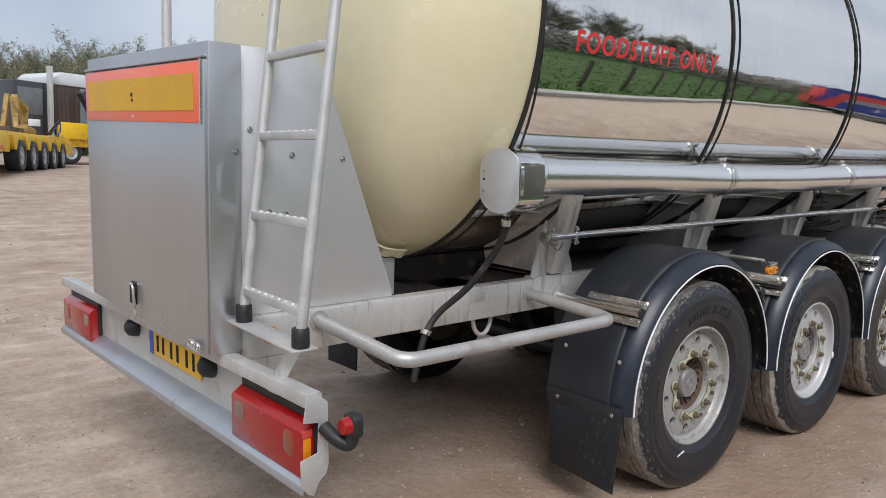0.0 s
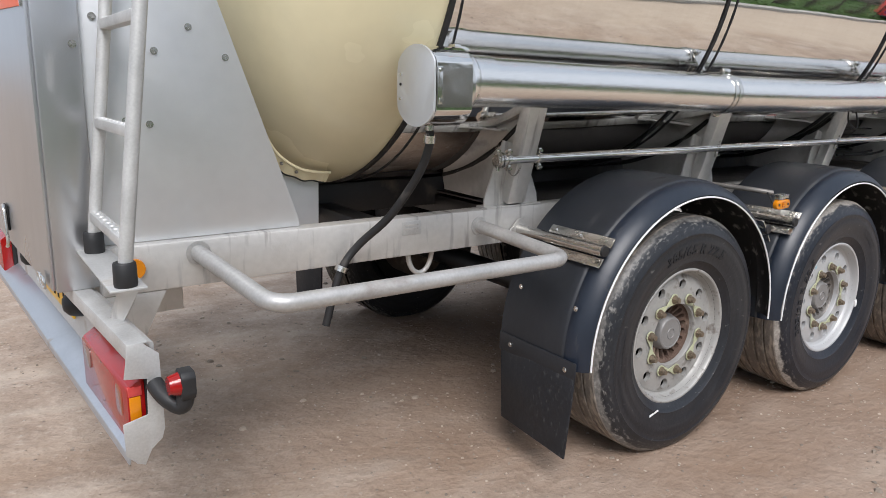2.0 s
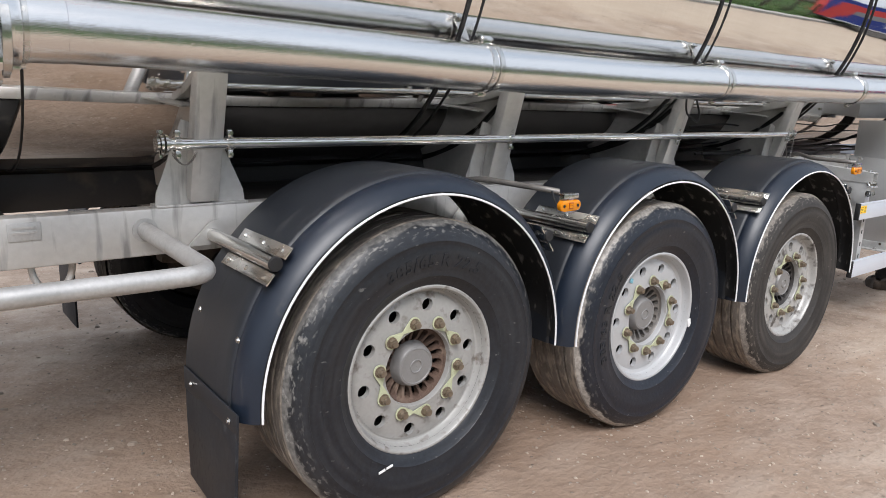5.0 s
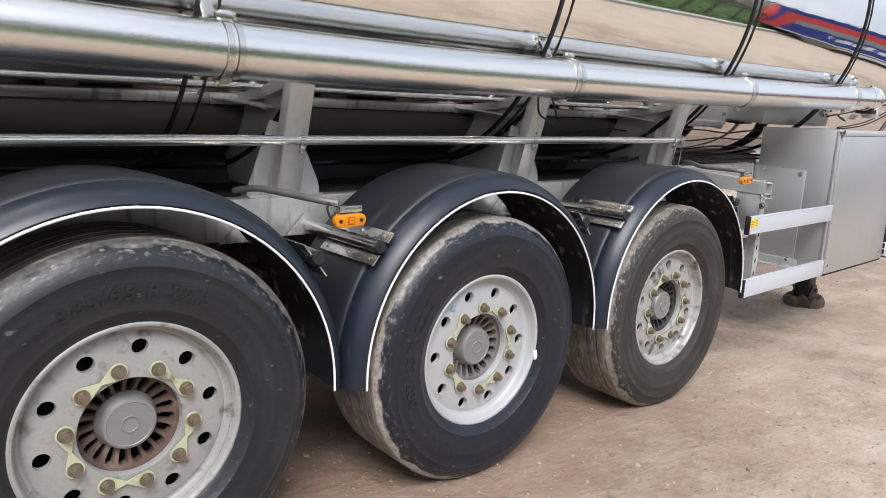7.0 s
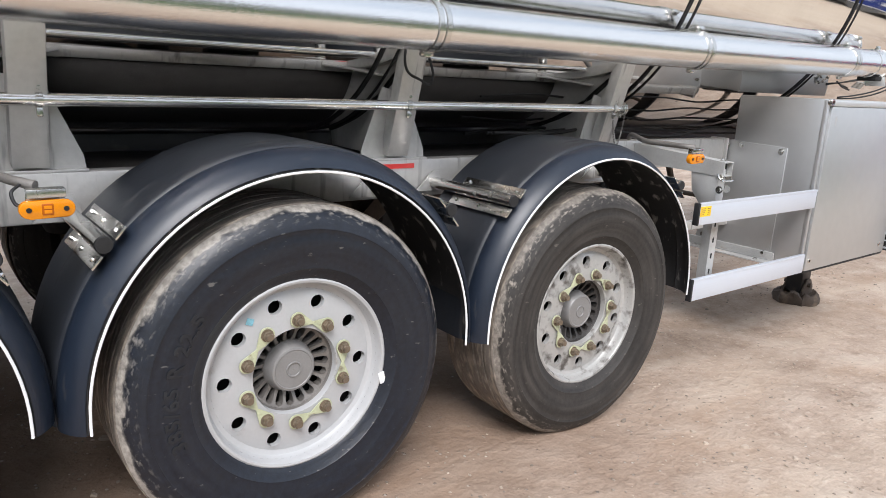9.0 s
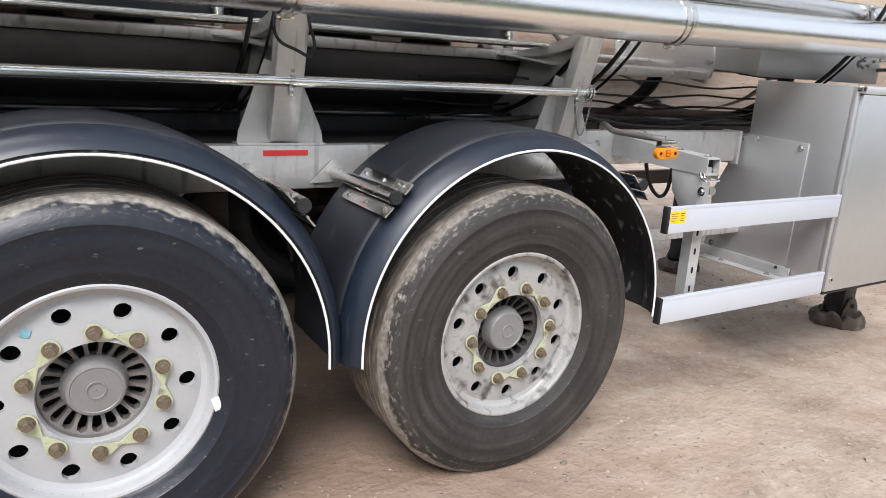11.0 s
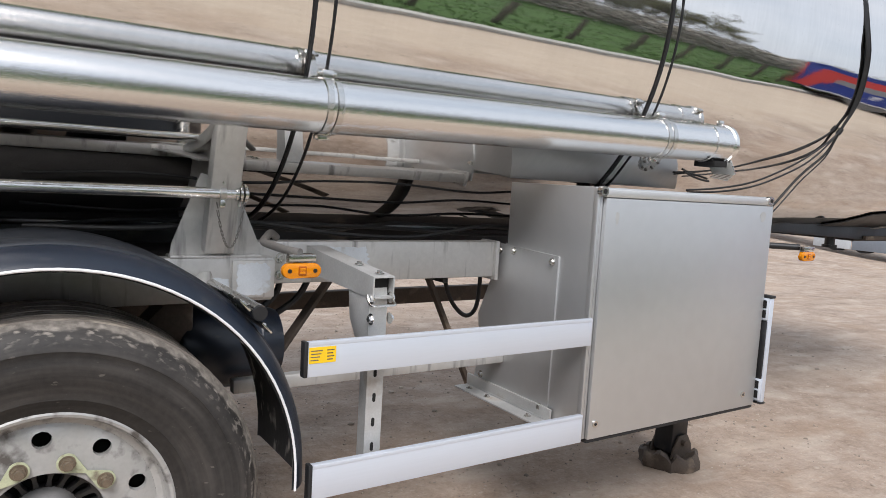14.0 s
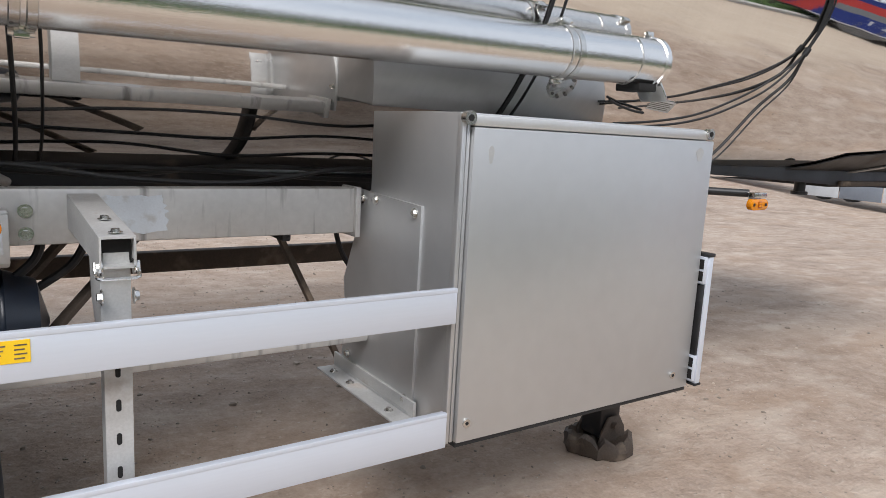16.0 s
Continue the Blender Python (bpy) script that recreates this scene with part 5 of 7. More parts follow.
    bmesh.ops.remove_doubles(bm, verts=bm.verts, dist=0.0005)
    lathe(bm, [(0.134, 0.004), (0.1365, -0.004), (0.1378, -0.006)], 48)
    part("hub_flange", bm, hub_mat, wheel, "slotted cast hub flange", 30)
    # near-black ring painted as the shade seen through the hub slots
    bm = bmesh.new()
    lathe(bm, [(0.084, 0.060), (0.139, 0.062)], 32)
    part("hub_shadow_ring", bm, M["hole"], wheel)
    bm = bmesh.new()
    lathe(bm, [(r, y - 0.014) for r, y in ((0.084, 0.044), (0.077, 0.020), (0.0735, 0.006), (0.070, 0.001), (0.063, -0.001), (0.061, 0.001), (0.026, 0.000), (0.0245, -0.003), (0.0215, -0.003), (0.020, 0.0005), (0.001, 0.0))], 48)
    part("hub_cap", bm, M["cap"], wheel, "round grey hub cap", 25)
    # nuts and their lime markers
    nut0 = None
    for k in range(10):
        a = phase + 2 * math.pi * k / 10
        x, z = NUT_R * math.cos(a), NUT_R * math.sin(a)
        if nut0 is None:
            bm = bmesh.new()
            cyl(bm, (0, 0, 0), (0, -0.009, 0), 0.0205, 0.0195, 20)
            cyl(bm, (0, -0.009, 0), (0, -0.023, 0), 0.0166, 0.0158, 6)
            cyl(bm, (0, -0.023, 0), (0, -0.032, 0), 0.0118, 0.0105, 14)
            nut0 = part("wheel_nut", bm, M["nut"], wheel, "brown wheel nut", 30)
            nut0.matrix_basis = pose(x, -0.031, z, 0, 17 * k, 0)
        else:
            again("wheel_nut", nut0, pose(x, -0.031, z, 0, 17 * k, 0))
    for k in range(0, 10, 2):
        bm = bmesh.new()
        ends = [Vector((NUT_R * math.cos(phase + 2 * math.pi * (k + s) / 10), NUT_R * math.sin(phase + 2 * math.pi * (k + s) / 10))) for s in (1, 2)]
        mid = (ends[0] + ends[1]) / 2
        for e in ends:
            d = (mid - e).normalized()
            nrm = Vector((-d.y, d.x))
            prof = [e + 0.0245 * (math.cos(t) * -d + math.sin(t) * nrm) for t in [radians(q) for q in range(-100, 101, 20)]]
            pts2 = prof + [mid + nrm * 0.0035, mid - nrm * 0.0035]
            lo, hi = [bm.verts.new((p.x, -0.0335, p.y)) for p in pts2], [bm.verts.new((p.x, -0.0375, p.y)) for p in pts2]
            bm.faces.new(lo)
            bm.faces.new(hi[::-1])
            for i in range(len(pts2)):
                j = (i + 1) % len(pts2)
                bm.faces.new((lo[i], hi[i], hi[j], lo[j]))
        part("nut_marker", bm, M["indicator"], wheel, "pale lime wheel nut marker")
    return wheel


WHEELS = [("worn", 64, [("385/65 R 22.5", 0.060, 88), ("", 0, -22), ("", 0, 190)]), ("clean", 17, [("385/65 R 22.5", 0.060, 170), ("", 0, -30), ("", 0, 62)]), ("oily", 74, [("", 0, 195), ("", 0, 165), ("", 0, -38)])]
for (x, z), (kind, ph, words) in zip(HUBS, WHEELS):
    w = build_wheel(kind, radians(ph), words)
    w.matrix_basis = pose(x, 0, z)
    copy_thing(w, pose(x, far_side(0.0), z, 0, 0, 180))
bm = bmesh.new()
for s in (0.0, 0.03):
    bx(bm, -0.013, 0.013, -0.0012, 0.0012, -0.004, 0.004, 0, Matrix.Translation((-0.188 + s, -0.0935, 0.205 + s * 0.25)) @ Matrix.Rotation(radians(-14), 4, "Y"))
part("chalk_mark", bm, M["white"], trailer, "white chalk mark on a tyre")
bm = bmesh.new()
bx(bm, -0.011, 0.011, -0.003, 0.003, -0.020, 0.020, 0.002, Matrix.Translation((1.305 + 0.292, -0.064, 0.40)) @ Matrix.Rotation(radians(-14), 4, "Y"))
part("balance_weight", bm, M["white"], trailer, "small pale balance weight on a rim")
bm = bmesh.new()
bx(bm, -0.011, 0.011, -0.001, 0.0005, -0.010, 0.010, 0, Matrix.Translation((1.305 - 0.145, -0.0285, HUBS[1][1] + 0.185)) @ Matrix.Rotation(radians(20), 4, "Y"))
part("blue_sticker", bm, mat("pale_blue_sticker", (0.20, 0.42, 0.50), 0.4, 0.0, 0.5, 120), trailer, "small pale blue sticker on a rim")

# axles, brakes and suspension
for x, z in HUBS:
    bm = bmesh.new()
    cyl(bm, (x, 0.25, z), (x, far_side(0.25), z), 0.062, n=20)
    axle = part("axle", bm, M["black"], trailer, "black axle beam")
    for f in (lambda y: y, far_side):
        bm = bmesh.new()
        cyl(bm, (x, f(0.20), z), (x, f(0.36), z), 0.205, n=32)
        part("brake_drum", bm, M["earth_metal"], axle)
        bm = bmesh.new()
        cyl(bm, (x + 0.16, f(0.40), z + 0.16), (x + 0.36, f(0.42), z + 0.20), 0.075, n=20)
        part("brake_chamber", bm, M["black"], axle)
        bm = bmesh.new()
        y0, y1 = sorted((f(0.44), f(0.54)))
        prism(bm, [(x + 0.46, 0.90), (x + 0.36, 0.90), (x + 0.02, z + 0.09), (x - 0.32, z + 0.10), (x - 0.32, z + 0.03), (x + 0.05, z - 0.02), (x + 0.40, 0.70), (x + 0.46, 0.74)], y0, y1, "XZ", 0.008)
        part("trailing_arm", bm, M["earth_metal"], axle, "rusty trailing suspension arm")
        bm = bmesh.new()
        lathe(bm, [(0.02, 0.0), (0.115, 0.0), (0.135, 0.04), (0.135, 0.10), (0.122, 0.13), (0.135, 0.16), (0.135, 0.24), (0.11, 0.28), (0.02, 0.28)], 28, (0, 0, 0), "Y")
        for v in bm.verts:
            v.co = Vector((v.co.x + x - 0.27, v.co.z + (y0 + y1) / 2, v.co.y + z + 0.10))
        part("air_spring", bm, M["rubber"], axle, "black rubber air spring")

# ---------------------------------------------------------------- fenders
F_TOP = [(0.335, 0.660), (0.33, 0.666), (0.20, 0.668), (0.02, 0.667), (-0.016, 0.666), (-0.024, 0.662), (-0.028, 0.657)]
F_EDGE = [(-0.028, 0.657), (-0.034, 0.6583), (-0.046, 0.6580), (-0.058, 0.6552), (-0.072, 0.6495), (-0.086, 0.6410), (-0.101, 0.629), (-0.112, 0.617), (-0.1175, 0.608)]
F_PROF = F_TOP + F_EDGE[1:]


def fender_strip(bm, prof, a0, a1, drop, n=44, c=(0, 0, 0.051)):
    rows = []
    for i in range(-1, n + 2):
        a = radians(a0 + (a1 - a0) * min(max(i, 0), n) / n)
        dz = drop if i in (-1, n + 1) else 0.0
        rows.append([bm.verts.new((c[0] + r * math.cos(a), y, c[2] + r * math.sin(a) - dz)) for y, r in prof])
    for u, v in zip(rows, rows[1:]):
        for j in range(len(prof) - 1):
            bm.faces.new((u[j], u[j + 1], v[j + 1], v[j]))


def build_fender(x, z, first, low=0.0, drop=0.03, trim=0.600, stays=(141.0, 39.0)):
    """A fender over a wheel; low: how far it hangs below its usual place, drop: its straight ends."""
    bm = bmesh.new()
    fender_strip(bm, F_EDGE, 0, 180, drop)
    fen = part("fender", bm, M["fender"], trailer, "glossy navy-black plastic wheel fender with white edge", 50)
    fen.matrix_basis = pose(x, 0, z - low)
    bm = bmesh.new()
    fender_strip(bm, F_TOP, 0, 180, drop)
    part("crown", bm, M["fender_top"], fen, "dusty black fender crown", 30)
    bm = bmesh.new()
    fender_strip(bm, [(y + (0.004 if y < 0 else -0.002), r - 0.006) for y, r in F_PROF], 0, 180, drop)
    part("lining", bm, M["fender_in"], fen, "muddy inside of the fender", 50)
    bm = bmesh.new()
    pts = [(trim * math.cos(radians(a)), -0.1185, 0.051 + trim * math.sin(radians(a))) for a in range(0, 181, 4)]
    pts = [(pts[0][0], pts[0][1], pts[0][2] - drop)] + pts + [(pts[-1][0], pts[-1][1], pts[-1][2] - drop)]
    sweep(bm, pts, 0.0038, 8)
    part("edge_trim", bm, M["white"], fen, "white rubber edge trim")
    # stays fore and aft
    for s, ang in zip((-1, 1), stays):
        a = radians(ang)
        px, pz = 0.672 * math.cos(a), 0.051 + 0.672 * math.sin(a)
        tx, tz = px + 0.019 * math.cos(a), pz + 0.019 * math.sin(a)
        bm = bmesh.new()
        cyl(bm, (tx, 0.42, tz), (tx, -0.085, tz), 0.0225, n=18)
        stay = part("fender_stay", bm, M["steel"], fen, "polished tube stay with clamp plates")
        bm = bmesh.new()
        cyl(bm, (tx, -0.085, tz), (tx, -0.092, tz), 0.0225, 0.020, 18)
        part("end_plug", bm, M["rubber"], stay)
        tang = Vector((-math.sin(a), 0, math.cos(a)))
        for side in (-1, 1):
            bm = bmesh.new()
            q = Matrix.Translation((px + side * 0.045 * tang.x + 0.004 * math.cos(a), 0.075, pz + side * 0.045 * tang.z + 0.004 * math.sin(a))) @ Matrix.Rotation(-(a - math.pi / 2), 4, "Y")
            bx(bm, -0.020, 0.020, -0.165, 0.165, -0.002, 0.004, 0.001, q)
            for yy in (-0.13, 0.0, 0.13):
                cyl(bm, q @ Vector((0, yy, 0.004)), q @ Vector((0, yy, 0.010)), 0.008, 0.005, 8)
            part("clamp_plate", bm, M["steel"], stay)
        bm = bmesh.new()
        prism(bm, [(px - 0.10, pz - 0.02), (px + 0.04, pz - 0.02), (px + 0.01, pz + 0.06), (px - 0.02, pz + 0.06)], 0.385, 0.392, "XZ")
        part("stay_foot", bm, M["frame"], stay)
    if first:
        bm = bmesh.new()
        bx(bm, -0.6735, -0.669, -0.108, 0.330, -0.004, 0.075, 0.002)
        part("flap_carrier", bm, M["fender_top"], fen)
        bm = bmesh.new()
        q = Matrix.Translation((-0.667, 0, 0.037)) @ Matrix.Rotation(radians(2.0), 4, "Y")
        prism(bm, [(-0.104, 0.03), (0.318, 0.03), (0.312, -0.10), (0.292, -0.335), (-0.080, -0.362), (-0.098, -0.12)], -0.006, 0.003, "YZ", 0.002)
        for v in bm.verts:
            v.co.x += 0.030 * max(0.0, -v.co.z) ** 1.5
        bm.transform(q)
        flap = part("mud_flap", bm, M["flap"], fen, "scuffed black rubber mud flap")
        for y, zz, xx in ((-0.060, 0.272, -0.642), (0.25, 0.28, -0.638), (-0.055, 0.035, -0.6745), (0.26, 0.035, -0.6745)):
            bolt(xx, y, zz, fen, turn=-90, size=0.62)
    return fen


for i, (x, z) in enumerate(HUBS):
    build_fender(x - (0.012, -0.004, 0.0)[i], z, i == 0, (0.036, 0.022, 0.005)[i], (0.022, 0.034, 0.036)[i], (0.600, 0.597, 0.610)[i], ((141.3, 36.2), (140.6, 40.2), (136.9, 43.4))[i])
far_fender = build_fender(HUBS[0][0], HUBS[0][1], False)
far_fender.matrix_basis = pose(HUBS[0][0], far_side(0.0), HUBS[0][1], 0, 0, 180)
for x, z in HUBS[1:]:
    copy_thing(far_fender, pose(x, far_side(0.0), z, 0, 0, 180))
bm = bmesh.new()
prism(bm, [(far_side(0.30), 0.62), (far_side(-0.10), 0.62), (far_side(-0.09), 0.17), (far_side(0.28), 0.18)], -0.690, -0.680, "YZ", 0.002)
part("far_mud_flap", bm, M["flap"], far_fender, "black rubber mud flap").matrix_basis = far_fender.matrix_basis.inverted()

# ---------------------------------------------------------------- side lamps
def side_lamp(x, y, z):
    bm = bmesh.new()
    k = 24
    out = []
    for i in range(k):
        a = 2 * math.pi * i / k
        out.append((x + (0.036 if math.cos(a) > 0 else -0.036) + 0.022 * math.cos(a), z + 0.0215 * math.sin(a)))
    prism(bm, out, y + 0.012, y - 0.010, "XZ", 0.004)
    lamp = part("side_marker_lamp", bm, M["lens_amber"], trailer, "oval amber side marker lamp")
    bm = bmesh.new()
    bx(bm, x - 0.012, x + 0.012, y - 0.0125, y - 0.008, z - 0.013, z + 0.013, 0.002)
    core = part("lamp_core", bm, M["lens_amber_dark"], lamp)
    bm = bmesh.new()
    bx(bm, x - 0.008, x + 0.008, y - 0.0135, y - 0.0122, z - 0.009, z - 0.001, 0.001)
    bx(bm, x - 0.008, x + 0.008, y - 0.0135, y - 0.0122, z + 0.001, z + 0.009, 0.001)
    part("core_window", bm, M["lens_amber"], core)
    for s in (-0.038, 0.038):
        bm = bmesh.new()
        cyl(bm, (x + s, y - 0.010, z), (x + s, y - 0.0125, z), 0.006, n=10)
        part("lamp_screw", bm, M["black"], lamp)
    bm = bmesh.new()
    bx(bm, x - 0.040, x + 0.040, y - 0.010, y - 0.007, z + 0.027, z + 0.046, 0.001)
    bx(bm, x - 0.040, x + 0.040, y - 0.007, y + 0.030, z + 0.043, z + 0.046, 0.001)
    bx(bm, x - 0.040, x + 0.040, y + 0.014, y + 0.017, z - 0.01, z + 0.043, 0.001)
    part("lamp_bracket", bm, M["steel"], lamp)
    return lamp


lampa = side_lamp(0.665, -0.070, 1.038)
bm = bmesh.new()
sweep(bm, rounded_path([(0.50, 0.41, 1.085), (0.535, 0.30, 1.105), (0.60, 0.02, 1.096), (0.65, -0.03, 1.086)], 0.05), 0.012, 10)
part("lamp_arm", bm, M["hub"], lampa)
bm = bmesh.new()
sweep(bm, smooth_path([(0.62, -0.02, 1.088), (0.600, -0.045, 1.075), (0.605, -0.055, 1.050), (0.625, -0.058, 1.042)]), 0.004, 6)
part("lamp_cable", bm, M["rubber"], lampa)
lampb = side_lamp(3.246, -0.062, 1.075)
bm = bmesh.new()
sweep(bm, rounded_path([(3.335, 0.385, 1.125), (3.300, 0.345, 1.147), (3.222, 0.20, 1.128), (3.222, -0.005, 1.126), (3.246, -0.05, 1.124)], 0.035), 0.0125, 12)
part("bent_bracket", bm, M["hub"], lampb, "dark grey bent tube bracket")
lampc = side_lamp(5.765, -0.115, 1.095)
bm = bmesh.new()
cyl(bm, (5.30, 0.34, 1.135), (5.745, -0.085, 1.135), 0.015, n=12)
part("lamp_arm", bm, M["black"], lampc)

# red reflective strip on the rail
bm = bmesh.new()
bx(bm, 1.870, 2.022, 0.396, 0.4, 1.021, 1.039)
part("red_strip", bm, M["red"], trailer, "red reflective strip on the rail")

# ---------------------------------------------------------------- side guard
bm = bmesh.new()
prism(bm, [(3.480, 0.40), (3.537, 0.40), (3.537, 0.97), (3.534, 1.014), (3.483, 1.014), (3.480, 0.97)], -0.048, -0.043, "XZ")
guard = part("side_guard", bm, M["galv"], trailer, "grey side guard with two pale aluminium rails")
for sx in (3.480, 3.534):
    bm = bmesh.new()
    bx(bm, sx, sx + 0.003, -0.044, 0.0, 0.40, 0.99)
    part("channel_flange", bm, M["galv"], guard)
bm = bmesh.new()
prism(bm, [(0.0055 * math.cos(a), (0.0085 if math.sin(a) > 0 else -0.0085) + 0.0055 * math.sin(a)) for a in [2 * math.pi * (j + 0.5) / 14 for j in range(14)]], -0.0015, 0, "XZ")
slot = part("slot", bm, M["hole"], guard)
slot.matrix_basis = pose(3.507, -0.048, 0.433)
for i in range(1, 5):
    again("slot", slot, pose(3.507, -0.048, 0.433 + 0.079 * i))
for z0, z1, x0, x1 in ((0.777, 0.879, 3.243, 4.368), (0.410, 0.515, 3.271, 4.356)):
    bm = bmesh.new()
    bx(bm, x0 + 0.012, x1, -0.115, -0.088, z0, z1 - 0.002, 0.003)
    gr = part("guard_rail", bm, M["guard"], guard, "pale anodised aluminium rail")
    bm = bmesh.new()
    bx(bm, x0 + 0.0128, x1 - 0.0005, -0.1158, -0.100, z1 - 0.012, z1, 0.0008)
    part("rail_lip", bm, M["guard"], gr)
    bm = bmesh.new()
    bx(bm, x0, x0 + 0.0125, -0.116, -0.087, z0 - 0.001, z1 + 0.001, 0.003)
    part("end_cap", bm, M["rubber"], gr)
bm = bmesh.new()
bx(bm, 3.2575, 3.3395, -0.1164, -0.1148, 0.817, 0.863)
label = part("warning_label", bm, M["sticker"], guard, "yellow warning label with unreadable lines")
for i, z in enumerate((0.853, 0.844, 0.835, 0.826)):
    for xa, xb in ((3.262, 3.298 - 0.004 * i), (3.312, 3.334 - 0.004 * (i % 2))):
        bm = bmesh.new()
        bx(bm, xa, xb, -0.1170, -0.1162, z - 0.0015, z + 0.0015)
        part("print_line", bm, M["earth_metal"], label)
def beam_end(bm, y, grow, zt, zb):
    return [bm.verts.new((x, y, z)) for x, z in ((3.472 + grow, zb + grow), (3.545 - grow, zb + grow), (3.545 - grow, zt - grow), (3.472 + grow, zt - grow))]


bm = bmesh.new()
near, root = beam_end(bm, -0.074, 0.0, 1.052, 0.984), beam_end(bm, 0.446, 0.0, 1.090, 0.998)
rim, deep = beam_end(bm, -0.074, 0.0045, 1.052, 0.984), beam_end(bm, 0.05, 0.0045, 1.060, 0.988)
for p, q in ((near, root), (near, rim), (rim, deep)):
    for j in range(4):
        bm.faces.new((p[j], p[(j + 1) % 4], q[(j + 1) % 4], q[j]))
bm.faces.new(deep)
beam = part("guard_beam", bm, M["galv"], guard, "open-ended grey square tube from rail to guard")
# near-black plug stands in for the shade within the open tube
bm = bmesh.new()
bx(bm, 3.4775, 3.5395, -0.046, -0.040, 0.99, 1.0465)
part("dark_inside", bm, M["hole"], beam)
for y in (-0.04, 0.10):
    bolt(3.51, y, 1.054 + 0.074 * (y + 0.07), guard, size=0.9, tip=-90)
for x, s in ((3.478, -1), (3.540, 1)):
    bolt(x, -0.06, 0.92, guard, size=1.1, turn=90 * s)
    bolt(x, -0.06, 0.985, guard, size=1.1, turn=90 * s)
bm = bmesh.new()
sweep(bm, rounded_path([(3.466, -0.05, 0.995), (3.466, -0.06, 0.970), (3.468, -0.085, 0.965), (3.55, -0.085, 0.965), (3.552, -0.06, 0.970), (3.552, -0.05, 0.995)], 0.015), 0.0042, 8)
part("spring_pin", bm, M["steel"], guard)
bm = bmesh.new()
prism(bm, [(-0.046, 0.99), (0.10, 0.99), (0.085, 0.90), (0.03, 0.83), (-0.046, 0.83)], 3.476, 3.481, "YZ", 0.001)
part("guard_gusset", bm, M["galv"], guard)

# ---------------------------------------------------------------- tool cabinet
X0, X1, Z0, Z1 = 4.370, 5.464, 0.408, 1.359
bm = bmesh.new()
bx(bm, X0, X1 - 0.01, -0.078, 0.415, Z0 + 0.008, Z1 + 0.003, 0.004)
box = part("tool_cabinet", bm, M["cabinet"], trailer, "grey aluminium side tool cabinet")
bm = bmesh.new()
bx(bm, X0 + 0.03, X1, -0.105, -0.080, Z0, Z1 - 0.036, 0.004)
tdoor = part("cabinet_door", bm, M["cabinet"], box, "large plain cabinet door")
bm = bmesh.new()
bx(bm, X0 - 0.003, X0 + 0.012, -0.094, -0.07, Z0, Z1, 0.004)
bx(bm, X0 + 0.016, X0 + 0.028, -0.090, -0.075, Z0, Z1, 0.003)
part("corner_profile", bm, M["cabinet"], box)
bm = bmesh.new()
bx(bm, X0 + 0.03, X1, -0.1035, -0.072, Z1 - 0.033, Z1 - 0.002, 0.005)
part("top_rail", bm, M["smudge"], box, "pale top rail")
for x in (X0 + 0.012, X1 - 0.03):
    bm = bmesh.new()
    cyl(bm, (x, -0.09, Z1 - 0.012), (x, -0.112, Z1 - 0.012), 0.019, n=20)
    lock = part("corner_lock", bm, M["steel"], box)
    bm = bmesh.new()
    cyl(bm, (x, -0.112, Z1 - 0.012), (x, -0.1135, Z1 - 0.012), 0.009, n=14)
    part("lock_hole", bm, M["hole"], lock)
for x, z in ((X0 + 0.062, 0.467), (X1 - 0.094, 0.468)):
    bm = bmesh.new()
    cyl(bm, (x, -0.104, z), (x, -0.110, z), 0.013, n=18)
    sc = part("door_screw", bm, M["steel"], tdoor)
    bm = bmesh.new()
    cyl(bm, (x, -0.110, z), (x, -0.1112, z), 0.006, n=6)
    part("screw_socket", bm, M["hole"], sc)
for cx, cz, rx, rz in ((4.462, 1.25, 0.010, 0.026), (5.39, 1.275, 0.020, 0.024)):
    bm = bmesh.new()
    prism(bm, [(cx + rx * math.cos(a) * (1 + 0.2 * math.sin(3 * a)), cz + rz * math.sin(a)) for a in [2 * math.pi * j / 16 for j in range(16)]], -0.1052, -0.1056, "XZ")
    part("smudge", bm, M["smudge"], tdoor, "small pale smudge")
bm = bmesh.new()
bx(bm, X0 + 0.03, X1 + 0.002, -0.098, -0.06, Z0 - 0.016, Z0 - 0.002, 0.003)
part("bottom_seal", bm, M["rubber"], box)
bm = bmesh.new()
prism(bm, [(0.085, 1.085), (0.50, 1.10), (0.505, 0.93), (0.58, 0.77), (0.555, 0.62), (0.585, 0.45), (0.09, 0.44)], 4.362, 4.372, "YZ", 0.001)
bplate = part("mounting_plate", bm, M["cabinet"], box, "grey mounting plate behind the cabinet")
for y, z in ((0.118, 1.06), (0.36, 1.075), (0.13, 0.47), (0.53, 0.50), (0.50, 0.585), (0.45, 1.07)):
    bolt(4.361, y, z, trailer, size=1.0, turn=-90)
bm = bmesh.new()
bx(bm, 4.285, 4.372, 0.06, 0.62, 0.425, 0.432, 0.001)
bx(bm, 4.352, 4.362, 0.06, 0.62, 0.432, 0.482, 0.001)
part("foot_angle", bm, M["galv"], box, "grey angle under the mounting plate")
for y in (0.15, 0.42, 0.55):
    bolt(4.318, y, 0.433, trailer, size=0.9, tip=-90)
bm = bmesh.new()
bx(bm, 4.35, 5.45, 0.10, 0.50, 0.425, 0.44, 0.002)
bx(bm, 4.38, 5.45, 0.415, 0.44, 0.44, 1.10, 0.002)
part("cabinet_back", bm, M["cabinet"], box)
# long lower tie between axle group and cabinet
bm = bmesh.new()
bx(bm, 3.20, 4.36, 0.375, 0.42, 0.590, 0.640, 0.008)
part("lower_tie", bm, M["frame"], trailer, "grey lower tie beam")
